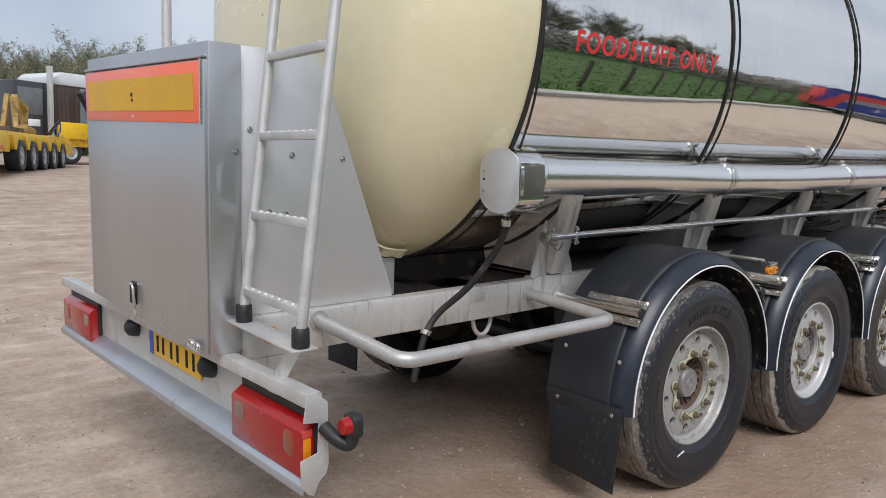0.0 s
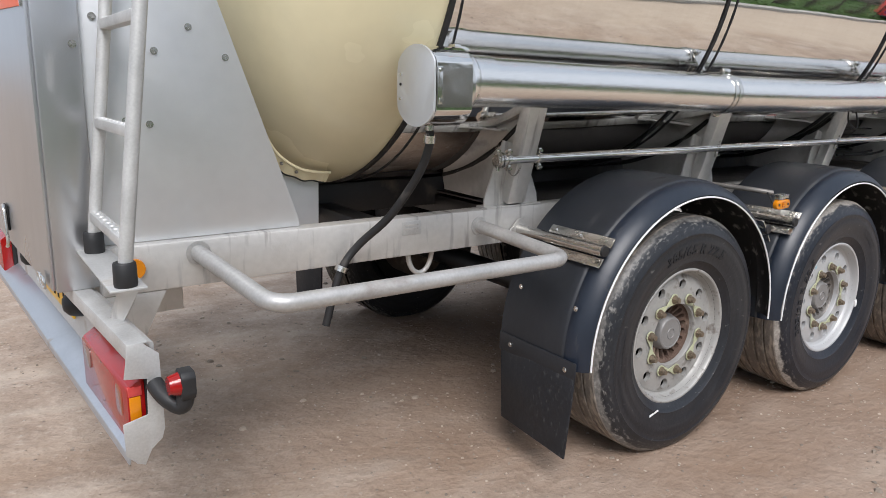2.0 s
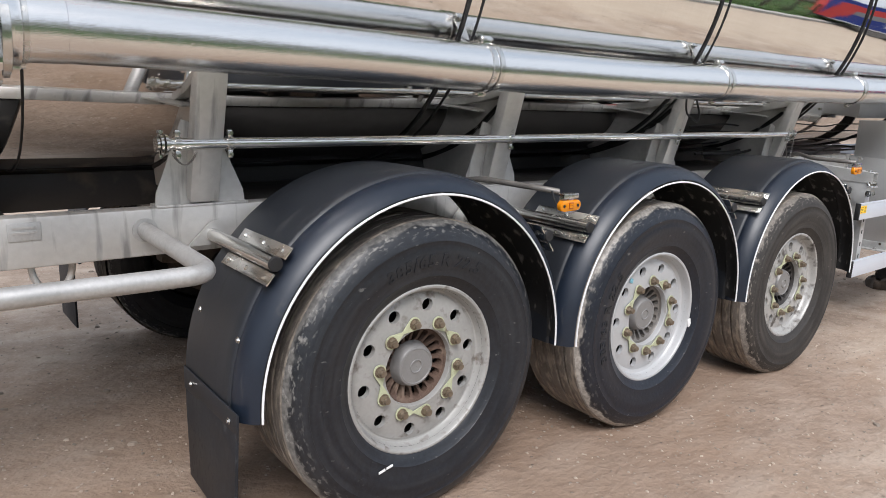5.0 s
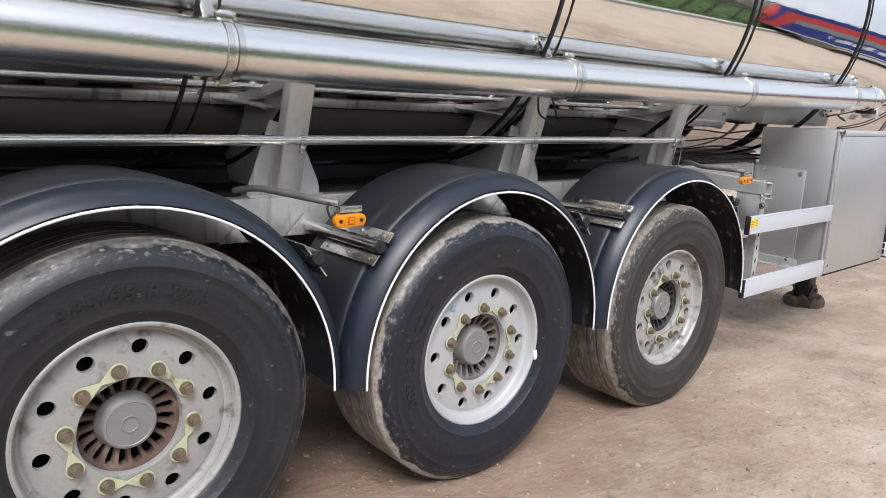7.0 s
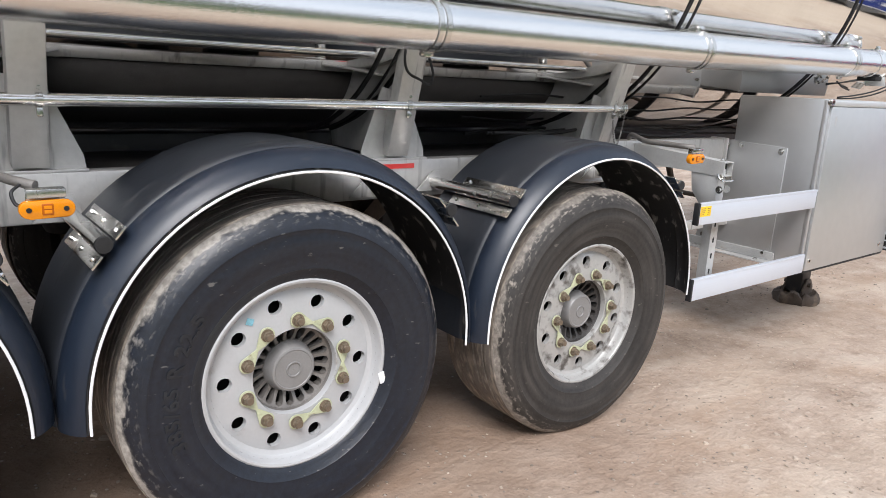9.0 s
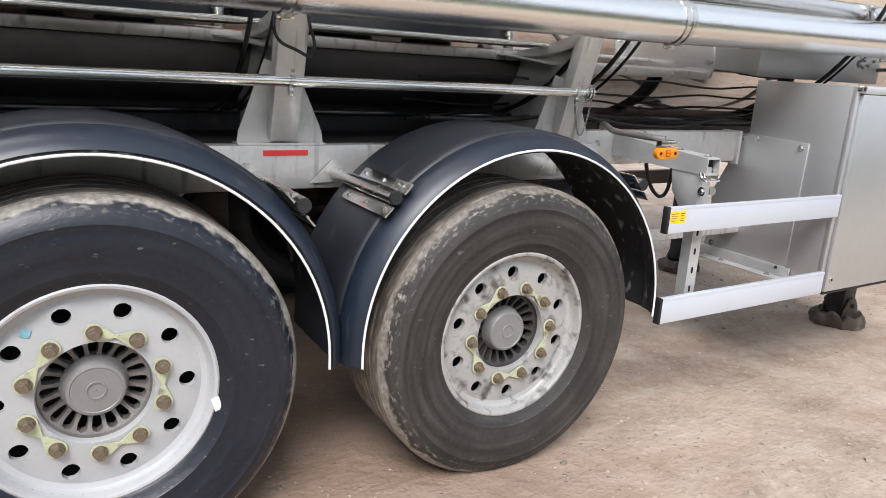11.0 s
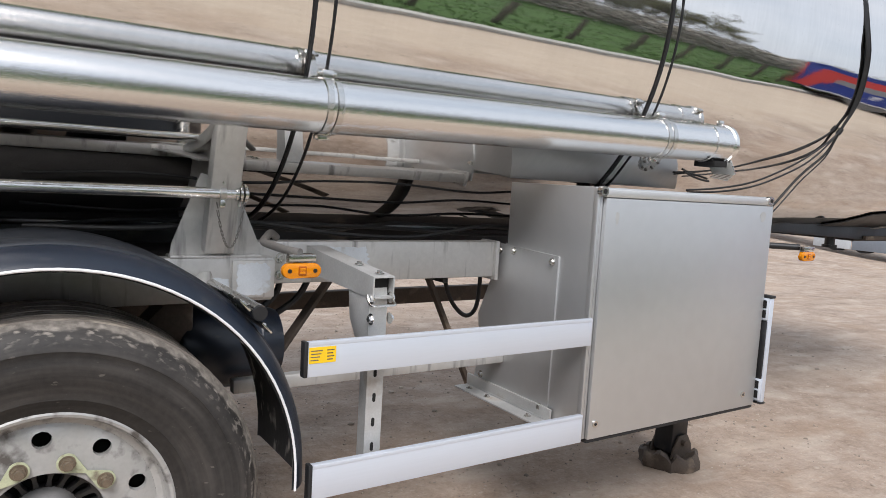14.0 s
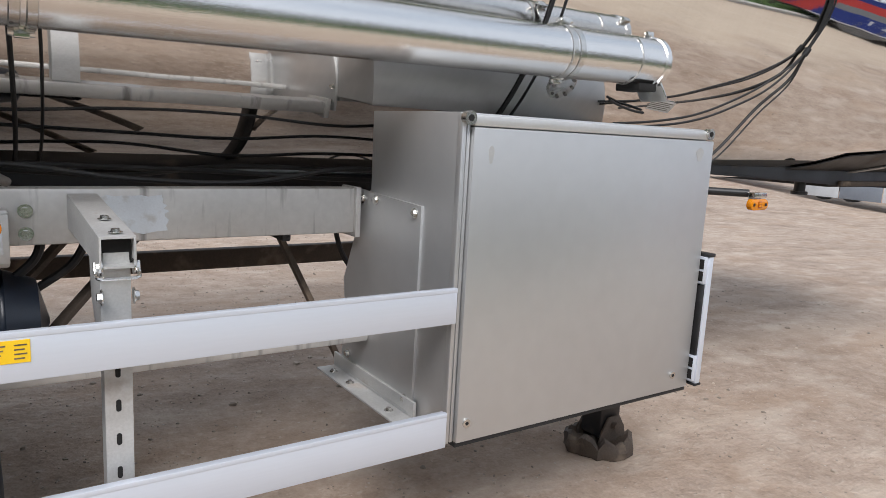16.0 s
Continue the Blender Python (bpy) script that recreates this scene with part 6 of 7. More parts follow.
# far lower beam and crossing stays
bm = bmesh.new()
bx(bm, 2.9, 5.6, far_side(0.46), far_side(0.40), 0.56, 0.66, 0.006)
part("far_beam", bm, M["earth_metal"], trailer, "rusty brown far beam")
for p0, p1 in (((4.13, 0.70, 0.98), (4.44, 0.70, 0.36)), ((3.30, 0.75, 0.70), (3.62, 0.98, 1.0)), ((3.38, 0.55, 0.62), (3.75, 0.75, 0.98))):
    bm = bmesh.new()
    p0, p1 = Vector(p0), Vector(p1)
    q = Matrix.Translation(p0) @ (p1 - p0).to_track_quat("Z", "Y").to_matrix().to_4x4()
    bx(bm, -0.018, 0.018, -0.010, 0.010, 0, (p1 - p0).length, 0.003, q)
    part("stay_bar", bm, M["earth_metal"], trailer, "rusty diagonal stay")
# black reservoir just ahead of the last wheel
bm = bmesh.new()
lathe(bm, [(0.01, 2.98), (0.10, 3.0), (0.148, 3.06), (0.15, 3.12), (0.15, 3.30), (0.146, 3.305), (0.146, 3.315), (0.15, 3.32), (0.12, 3.40), (0.01, 3.43)], 36, (0, 0.56, 0.72), "X")
part("air_reservoir", bm, M["fender"], trailer, "black air reservoir behind the last fender", 40)
for pts in ([(4.69, 1.40, 0.95), (4.74, 1.40, 0.74), (4.81, 1.40, 0.62), (4.90, 1.40, 0.565), (4.965, 1.40, 0.63), (4.98, 1.40, 0.85)], [(3.42, 0.55, 0.98), (3.40, 0.55, 0.90), (3.32, 0.55, 0.82), (3.25, 0.55, 0.72)],
            [(3.55, 0.55, 1.0), (3.50, 0.58, 0.88), (3.40, 0.60, 0.80)]):
    bm = bmesh.new()
    sweep(bm, smooth_path(pts), 0.013, 8)
    part("air_line", bm, M["rubber"], trailer, "black air line under the rail")
for y in (0.56, 0.66, 0.78):
    bm = bmesh.new()
    rnd = random.Random(int(y * 100))
    sweep(bm, smooth_path([(x, y + rnd.uniform(-0.03, 0.03), 1.13 + rnd.uniform(-0.02, 0.03)) for x in np.arange(2.6, 5.6, 0.35)]), 0.0085, 8)
    part("cable_run", bm, M["rubber"], trailer, "black cable run above the rail")
# second guard end ahead of the cabinet
bm = bmesh.new()
bx(bm, 5.488, 5.516, -0.125, -0.06, 0.418, 0.912, 0.004)
g2 = part("guard_end", bm, M["guard"], trailer, "upright pale aluminium guard end")
bm = bmesh.new()
bx(bm, 5.478, 5.49, -0.118, -0.075, 0.53, 0.80, 0.002)
bx(bm, 5.482, 5.52, -0.128, -0.058, 0.905, 0.918, 0.003)
bx(bm, 5.482, 5.52, -0.128, -0.058, 0.412, 0.422, 0.003)
part("black_end_piece", bm, M["rubber"], g2)
bm = bmesh.new()
bx(bm, 5.472, 5.488, -0.122, -0.07, 0.43, 0.53, 0.003)
rail_end = part("rail_end", bm, M["guard"], g2, "hollow cut end of a guard rail")
again("rail_end", rail_end, pose(0, 0, 0.375))
for z0 in (0.44, 0.485, 0.815, 0.86):
    bm = bmesh.new()
    bx(bm, 5.4705, 5.4725, -0.116, -0.078, z0, z0 + 0.036)
    part("hollow", bm, M["hole"], rail_end)

# landing legs
for y in (0.50, far_side(0.50)):
    bm = bmesh.new()
    bx(bm, 5.63, 5.76, y - 0.06, y + 0.06, -0.06, 0.60, 0.008)
    leg = part("landing_leg", bm, M["black"], trailer, "black landing leg on a muddy foot")
    bm = bmesh.new()
    bx(bm, 5.61, 5.78, y - 0.075, y + 0.075, 0.33, 0.62, 0.008)
    part("leg_sleeve", bm, M["black"], leg)
    bm = bmesh.new()
    n, rings = 32, ((0.0, 0.96), (0.012, 1.04), (0.045, 1.05), (0.075, 0.98), (0.088, 0.86), (0.070, 0.70), (0.066, 0.40))
    rr = []
    for dz, k in rings:
        for i in range(n):
            a = 2 * math.pi * i / n
            j = 1 + 0.22 * noise.noise((3.1 * math.cos(a) + y, 3.1 * math.sin(a), 14 * dz))
            up = 1 + 0.75 * noise.noise((2.6 * math.cos(a), 2.6 * math.sin(a) + y, 4.0))
            rr.append(bm.verts.new((5.70 + 0.165 * k * j * math.cos(a), y + 0.145 * k * j * math.sin(a), -0.150 + dz * up)))
    for k in range(len(rings) - 1):
        for i in range(n):
            bm.faces.new((rr[n * k + i], rr[n * k + (i + 1) % n], rr[n * k + n + (i + 1) % n], rr[n * k + n + i]))
    bm.faces.new(rr[-n:])
    bm.faces.new(rr[:n][::-1])
    part("foot", bm, M["earth_metal"], leg, "muddy dished foot")
    for s in (-1, 1):
        bm = bmesh.new()
        prism(bm, [(5.61, -0.10), (5.79, -0.10), (5.78, -0.02), (5.74, 0.04), (5.67, 0.04), (5.63, -0.03)], y + s * 0.07 - 0.006, y + s * 0.07 + 0.006, "XZ", 0.003)
        part("foot_cheek", bm, M["earth_metal"], leg)
    bm = bmesh.new()
    cyl(bm, (5.70, y - 0.10, 0.0), (5.70, y + 0.10, 0.0), 0.016, n=12)
    part("foot_pin", bm, M["earth_metal"], leg)
bm = bmesh.new()
cyl(bm, (5.70, 0.48, 0.52), (5.70, far_side(0.48), 0.52), 0.02, n=12)
part("leg_shaft", bm, M["earth_metal"], trailer)
bm = bmesh.new()
cyl(bm, (5.60, 0.20, 0.36), (5.64, 0.20, 0.29), 0.018, n=12)
part("drain_stub", bm, M["earth_metal"], trailer, "short drain stub under the cabinet")

# neck skirt: a low plate under the tank's front and a sheet wrapped up its belly
def belly_sheet(name, low, high, off, material, parent, label=""):
    """A thin sheet on the barrel's underside between two lines of (x, y)."""
    bm = bmesh.new()
    rows = []
    for (xa, ya), (xb, yb) in zip(low, high):
        for o in (off, off - 0.006):
            row = []
            for k in range(7):
                f = k / 6
                y = ya + (yb - ya) * f
                z = TANK_Z - math.sqrt((TANK_R + o) ** 2 - (y - TANK_Y) ** 2)
                row.append(bm.verts.new((xa + (xb - xa) * f, y, z)))
            rows.append(row)
    outer, inner = rows[0::2], rows[1::2]
    for side in (outer, inner):
        for u, v in zip(side, side[1:]):
            for k in range(6):
                bm.faces.new((u[k], u[k + 1], v[k + 1], v[k]))
    for k in (0, 6):
        for a in range(len(outer) - 1):
            bm.faces.new((outer[a][k], outer[a + 1][k], inner[a + 1][k], inner[a][k]))
    bmesh.ops.recalc_face_normals(bm, faces=bm.faces)
    return part(name, bm, material, parent, label, 40)


bm = bmesh.new()
prism(bm, [(5.8, 1.186), (5.8, 1.208), (6.62, 1.206), (10.2, 1.206), (10.2, 1.058), (8.68, 1.080), (7.88, 1.102), (6.62, 1.155)], 0.69, 0.71, "XZ", 0.004)
skirt = part("neck_skirt", bm, M["black"], trailer, "black skirt plate under the tank front")
belly_sheet("skirt_wing", [(7.30, 0.70), (7.50, 0.70), (7.75, 0.70), (8.3, 0.70), (10.2, 0.70)], [(7.32, 0.69), (7.50, 0.62), (7.68, 0.51), (8.25, 0.445), (10.2, 0.39)], 0.014, M["black"], skirt, "dark sheet curving up the belly")
belly_sheet("skirt_rib", [(8.02, 0.70), (8.12, 0.70)], [(8.62, 0.47), (8.74, 0.47)], 0.024, M["galv"], skirt, "slanting grey rib")
bm = bmesh.new()
bx(bm, 7.96, 10.2, 0.664, 0.689, 1.098, 1.128, 0.003)
part("neck_flange", bm, M["earth_metal"], skirt, "dirty steel flange along the skirt")
bm = bmesh.new()
bx(bm, 7.9, 9.9, 0.72, far_side(0.72), 1.085, 1.112, 0.006)
neck = part("coupling_plate", bm, M["black"], trailer, "black coupling plate under the tank front")
bm = bmesh.new()
cyl(bm, (7.64, 0.76, 1.115), (7.64, 0.76, 1.050), 0.034, n=16)
cyl(bm, (7.64, 0.76, 1.055), (7.64, 0.76, 1.036), 0.050, n=16)
part("neck_stop", bm, M["black"], neck)
# pale paint patches on the rail ends, their edges frayed
def paint_patch(x0, x1, z0, z1, y, seed):
    rnd = random.Random(seed)
    n, out = 44, []
    for i in range(n):
        a = 2 * math.pi * i / n
        c, q = math.cos(a), math.sin(a)
        k = max(abs(c), abs(q)) ** -0.85 * rnd.uniform(0.86, 1.0)
        out.append(((x0 + x1) / 2 + c * k * (x1 - x0) / 2, (z0 + z1) / 2 + q * k * (z1 - z0) / 2))
    bm = bmesh.new()
    prism(bm, out, y, y + 0.001, "XZ")
    part("paint_patch", bm, M["patch"], trailer, "pale touched-up paint patch")


paint_patch(3.20, 3.325, 0.925, 1.040, 0.3868, 3)
paint_patch(3.04, 3.185, 0.912, 0.990, 0.3988, 5)
paint_patch(3.475, 3.735, 0.972, 1.088, 0.4488, 8)

# loose cables at the front, tied together
BUNDLE = [(6.25, 0.26, 2.90), (6.29, 0.065, 2.55), (6.33, 0.006, 2.24), (6.37, 0.012, 2.08), (6.395, 0.055, 1.90), (6.36, 0.112, 1.735)]
for ends, r, dx in (([(6.345, 0.165, 1.62), (6.205, 0.22, 1.485), (6.015, 0.27, 1.285), (5.80, 0.33, 1.12)], 0.007, 0.0), ([(6.355, 0.17, 1.60), (6.225, 0.22, 1.462), (6.04, 0.27, 1.265), (5.82, 0.33, 1.10)], 0.004, 0.022),
                    ([(6.18, 0.17, 1.592), (5.98, 0.22, 1.491), (5.815, 0.265, 1.430), (5.61, 0.30, 1.394), (5.40, 0.32, 1.375)], 0.005, -0.018), ([(6.21, 0.17, 1.575), (6.00, 0.22, 1.470), (5.83, 0.265, 1.410), (5.63, 0.30, 1.378), (5.42, 0.33, 1.365)], 0.005, -0.008)):
    bm = bmesh.new()
    sweep(bm, smooth_path([(x + dx * (1.0 if z > 1.8 else 0.3), y, z) for x, y, z in BUNDLE] + ends), r, 8)
    part("loose_cable", bm, M["rubber"], trailer, "black cable hanging along the tank")
bm = bmesh.new()
sweep(bm, smooth_path([(5.355, tank_y(1.464) - 0.012, 1.464), (5.44, tank_y(1.445) - 0.016, 1.445), (5.525, tank_y(1.432) - 0.02, 1.432), (5.60, tank_y(1.428) - 0.012, 1.428)]), 0.0055, 8)
part("cable_tail", bm, M["rubber"], trailer, "black cable tail by the barrel")
bm = bmesh.new()
cyl(bm, (6.365, 0.103, 1.755), (6.355, 0.115, 1.725), 0.014, n=10)
part("cable_tie", bm, M["rubber"], trailer)

# ---------------------------------------------------------------- the yard's edge behind the camera
bm = bmesh.new()
for i in range(60):
    x = -30 + i * 1.0
    bx(bm, x + 0.006, x + 0.994, -6.35, -6.10, -0.1, 0.13, 0.012)
EDGE = Matrix.Translation((0, -3.4, 0)) @ Matrix.Rotation(radians(-9.0), 4, "Z") @ Matrix.Translation((0, 6.1, 0))
kerb = part("kerb", bm, M["concrete"])
kerb.matrix_basis = EDGE
tagged(kerb, "pale concrete kerb along the grass verge", "kerb", kind="structure")
co, fs = [], []
xs, ys = np.linspace(-60, 40, 90), np.linspace(-60, -6.3, 46)


def verge_height(x, y):
    return 0.10 + 0.012 * min(10, max(0.0, -6.3 - y)) + 0.03 * noise.noise((x * 0.6, y * 0.6, 4.0))


for y in ys:
    for x in xs:
        co.append((x, y, verge_height(x, y)))
for j in range(45):
    for i in range(89):
        fs.append((j * 90 + i, j * 90 + i + 1, (j + 1) * 90 + i + 1, (j + 1) * 90 + i))
me = bpy.data.meshes.new("grass_verge")
me.from_pydata(co, [], fs)
me.polygons.foreach_set("use_smooth", [True] * len(fs))
me.materials.append(M["turf"])
verge = tagged(new("grass_verge", me), "green grass verge rising from the kerb", "grass", kind="structure")
verge.matrix_basis = EDGE
rnd = random.Random(5)
co, fs = [], []
for i in range(14000):
    x, y = rnd.uniform(-20, 34), -6.4 - 14 * rnd.random() ** 1.6
    z, h, a = verge_height(x, y) - 0.02, rnd.uniform(0.07, 0.20), rnd.uniform(0, 6.28)
    b = len(co)
    co += [(x - 0.03 * math.cos(a), y - 0.03 * math.sin(a), z), (x + 0.03 * math.cos(a), y + 0.03 * math.sin(a), z), (x + rnd.uniform(-0.06, 0.06), y + rnd.uniform(-0.06, 0.06), z + h)]
    fs.append((b, b + 1, b + 2))
me = bpy.data.meshes.new("grass")
me.from_pydata(co, [], fs)
me.materials.append(M["grass"])
tagged(new("grass", me), "short green grass on the verge", "grass", kind="stuff").matrix_basis = EDGE

# fence of dark posts and wires on the verge
fence = thing("fence", EDGE, "dark wooden post fence with wires on the verge", "fence")
FY = -6.9
bm = bmesh.new()
bx(bm, -0.045, 0.045, -0.045, 0.045, -0.2, 1.20, 0.012)
post0 = part("post", bm, M["wood"], fence)
post0.matrix_basis = pose(-20, FY, verge_height(-20, FY))
for i in range(1, 34):
    x = -20 + i * 1.5
    again("post", post0, pose(x, FY, verge_height(x, FY), 0, 1.5 * math.sin(i * 7), 0))
for h in (0.35, 0.70, 1.10):
    bm = bmesh.new()
    sweep(bm, [(-20 + i * 1.5, FY, verge_height(-20 + i * 1.5, FY) + h) for i in range(34)], 0.006, 5)
    part("wire", bm, M["wood"], fence)


def build_tree(seed, height, leafy):
    """A spring tree: tapered trunk, forking limbs, fine twigs and sparse young leaves."""
    rnd = random.Random(seed)
    root = thing("tree", pose(0, 0, 0), "tall bare spring tree with sparse young leaves" if leafy < 0.6 else "tree with fresh spring foliage", "tree", "trees round the yard")
    bm = bmesh.new()
    tips = []
    def limb(p, d, length, r, depth):
        pts = [p]
        for i in range(3):
            d = (d + Vector((rnd.uniform(-0.2, 0.2), rnd.uniform(-0.2, 0.2), rnd.uniform(-0.02, 0.16)))).normalized()
            pts.append(pts[-1] + d * length / 3)
        n = 6 if depth < 2 else 4
        for i in range(3):
            cyl(bm, pts[i], pts[i + 1], r * (1 - 0.2 * i), r * (1 - 0.2 * (i + 1)), n, False)
        if depth >= 3:
            tips.extend(pts[1:])
            return
        for k in range(rnd.choice((3, 4)) if depth else 5):
            b = pts[rnd.choice((1, 2, 3, 3))]
            a = rnd.uniform(0, 6.28)
            s = rnd.uniform(0.45, 0.95)
            nd = (d + Vector((math.cos(a) * s, math.sin(a) * s, rnd.uniform(-0.1, 0.3)))).normalized()
            limb(b, nd, length * rnd.uniform(0.55, 0.78), r * 0.46, depth + 1)
    limb(Vector((0, 0, -0.2)), Vector((0, 0, 1)), height * 0.40, height * 0.021, 0)
    part("trunk", bm, M["bark"], root)
    co, fs, cl, lf = [], [], [], []
    for p in tips:
        for k in range(20):
            a, e = rnd.uniform(0, 6.28), rnd.uniform(-0.5, 0.9)
            d = Vector((math.cos(a) * math.cos(e), math.sin(a) * math.cos(e), math.sin(e))) * height * rnd.uniform(0.03, 0.075)
            s = Vector((-d.y, d.x, 0)).normalized() * height * 0.0013
            b = len(co)
            q = p + d * rnd.uniform(-0.1, 0.3)
            co += [tuple(q - s), tuple(q + s), tuple(q + d)]
            fs.append((b, b + 1, b + 2))
            if rnd.random() < leafy:
                for u in range(3):
                    c = q + d * rnd.uniform(0.2, 1.1) + Vector((rnd.uniform(-1, 1), rnd.uniform(-1, 1), rnd.uniform(-1, 1))) * height * 0.012
                    w = height * rnd.uniform(0.0035, 0.007)
                    o1, o2 = Vector((rnd.uniform(-1, 1), rnd.uniform(-1, 1), rnd.uniform(-1, 1))).normalized() * w, Vector((rnd.uniform(-1, 1), rnd.uniform(-1, 1), rnd.uniform(-1, 1))).normalized() * w
                    b2 = len(cl)
                    cl += [tuple(c - o1), tuple(c + o2), tuple(c + o1), tuple(c - o2)]
                    lf.append((b2, b2 + 1, b2 + 2, b2 + 3))
    me = bpy.data.meshes.new("twig_crown")
    me.from_pydata(co, [], fs)
    me.materials.append(M["twig"])
    new("twig_crown", me).parent = root
    if lf:
        me = bpy.data.meshes.new("crown")
        me.from_pydata(cl, [], lf)
        me.materials.append(M["leaf"])
        new("crown", me).parent = root
    return root


trees = [build_tree(3, 11.0, 0.34), build_tree(8, 9.0, 0.55), build_tree(21, 12.5, 0.22), build_tree(34, 8.0, 0.9)]
spots = []
rnd = random.Random(77)
# beyond the trailer, seen past its rear
for i in range(90):
    spots.append((-5 + i * 0.36 + rnd.uniform(-0.5, 0.5), 66 + rnd.uniform(-7, 16), 1.5, (0, 1, 2, 0, 2, 3)[i % 6], rnd.uniform(0.74, 0.98) * min(1.0, max(0.60, 0.62 + 0.055 * (i * 0.36 - 9.5)))))
for i in range(30):
    spots.append((7.5 + i * 0.42 + rnd.uniform(-0.5, 0.5), 78 + rnd.uniform(-6, 12), 1.5, (0, 2, 3)[i % 3], rnd.uniform(0.86, 1.06)))
# behind the camera, mirrored by the tank
for i in range(46):
    spots.append((-14 + i * 1.3 + rnd.uniform(-1, 1), -27 - 0.12 * i + rnd.uniform(-6, 4), 0.2, (0, 2, 0, 2, 2)[i % 5], rnd.uniform(0.58, 0.92)))
used = set()
for x, y, z, k, s in spots:
    m = pose(x, y, z, 0, 0, rnd.uniform(0, 360))
    if k not in used:
        used.add(k)
        trees[k].matrix_basis = m @ Matrix.Diagonal((s, s, s, 1))
    else:
        t = copy_thing(trees[k], m)
        t.matrix_basis = m @ Matrix.Diagonal((s, s, s, 1))


def build_hedge(name, x0, x1, y0, y1, z, h, n, seed, label):
    """A belt of undergrowth: many small leaves with an uneven top."""
    rnd = random.Random(seed)
    co, fs = [], []
    for i in range(n):
        x, y = rnd.uniform(x0, x1), rnd.uniform(y0, y1)
        top = h * (0.65 + 0.5 * noise.noise((x * 0.35, y * 0.3, seed)) + 0.2 * noise.noise((x * 1.3, y, seed)))
        c = Vector((x, y, z + rnd.random() ** 0.8 * max(0.3, top)))
        w = rnd.uniform(0.06, 0.17)
        o1, o2 = Vector((rnd.uniform(-1, 1), rnd.uniform(-1, 1), rnd.uniform(-1, 1))).normalized() * w, Vector((rnd.uniform(-1, 1), rnd.uniform(-1, 1), rnd.uniform(-1, 1))).normalized() * w
        b = len(co)
        co += [tuple(c - o1), tuple(c + o2), tuple(c + o1), tuple(c - o2)]
        fs.append((b, b + 1, b + 2, b + 3))
    me = bpy.data.meshes.new(name)
    me.from_pydata(co, [], fs)
    me.materials.append(M["hedge"] if y0 > 0 else M["twig"])
    return tagged(new(name, me), label, "undergrowth", kind="stuff")


build_hedge("undergrowth", -6, 30, 56, 66, 1.3, 4.6, 26000, 4, "green undergrowth below the far trees")
build_hedge("undergrowth", -24, 46, -21, -14.5, 0.15, 2.9, 42000, 9, "bare brown hedge behind the verge")

# ---------------------------------------------------------------- curtain-sided truck across the yard
def build_curtain_truck():
    root = thing("curtain_truck", pose(16.8, -6.6, 0.0, 0, 0, 58), "blue, red, grey and white curtain-sided truck body parked across the yard", "truck")
    L = 7.0
    bm = bmesh.new()
    bx(bm, 0, L, -2.4, 0.0, 0.38, 0.48, 0.02)
    part("chassis", bm, M["black"], root)
    bands = (("curtain_white", 0.45, 0.51), ("curtain_blue", 0.51, 1.22), ("curtain_grey", 1.22, 1.56), ("curtain_red", 1.56, 2.00), ("curtain_blue", 2.00, 2.22))
    for k, z0, z1 in bands:
        bm = bmesh.new()
        nb = 40
        rows = []
        for z in (z0, z1):
            rows.append([bm.verts.new((0.35 + (L - 0.35) * i / nb, 0.012 + 0.014 * math.sin(i * 1.9), z)) for i in range(nb + 1)])
        for i in range(nb):
            bm.faces.new((rows[0][i], rows[0][i + 1], rows[1][i + 1], rows[1][i]))
        part("curtain_band", bm, M[k], root)
    bm = bmesh.new()
    prism(bm, [(0.0, 0.50), (0.42, 0.50), (0.78, 2.0), (0.30, 2.0)], 0.02, 0.035, "XZ")
    part("red_slash", bm, M["curtain_red"], root)
    bm = bmesh.new()
    bx(bm, 0, L, -2.4, -0.01, 0.45, 2.22, 0.03)
    part("box_body", bm, M["curtain_blue"], root)
    bm = bmesh.new()
    bx(bm, -0.03, -0.004, -2.38, -0.02, 0.47, 2.20, 0.006)
    part("rear_door", bm, M["curtain_red"], root, "red rear door")
    bm = bmesh.new()
    bx(bm, 0, L, -2.42, 0.03, 2.22, 2.30, 0.02)
    part("roof_rail", bm, M["curtain_blue"], root)
    for i, w in enumerate((0.10, 0.30, 0.30, 0.22, 0.30, 0.30, 0.10)):
        bm = bmesh.new()
        x = 1.5 + i * 0.29
        bx(bm, x, x + w * 0.7, 0.028, 0.034, 0.82, 1.04 + (0.07 if i in (0, 3, 6) else 0))
        part("white_bar", bm, M["curtain_white"], root)
    for x in (1.6, 5.6):
        bm = bmesh.new()
        lathe(bm, [(0.02, 0.0), (0.28, 0.02), (0.30, -0.01), (0.38, -0.02), (0.44, 0.0), (0.46, 0.05), (0.46, 0.30), (0.02, 0.30)], 32, (x, -0.3, 0.46))
        wh = part("wheel", bm, M["tyre"], root)
        bm = bmesh.new()
        cyl(bm, (x, -0.02, 0.46), (x, 0.01, 0.46), 0.25, n=24)
        for v in bm.verts:
            v.co.y = -v.co.y - 0.30
        part("rim", bm, M["rim_clean"], wh)
    bm = bmesh.new()
    bx(bm, 2.5, 4.7, -0.06, -0.02, 0.20, 0.34, 0.01)
    part("side_rail", bm, M["guard"], root)
    return root


build_curtain_truck()


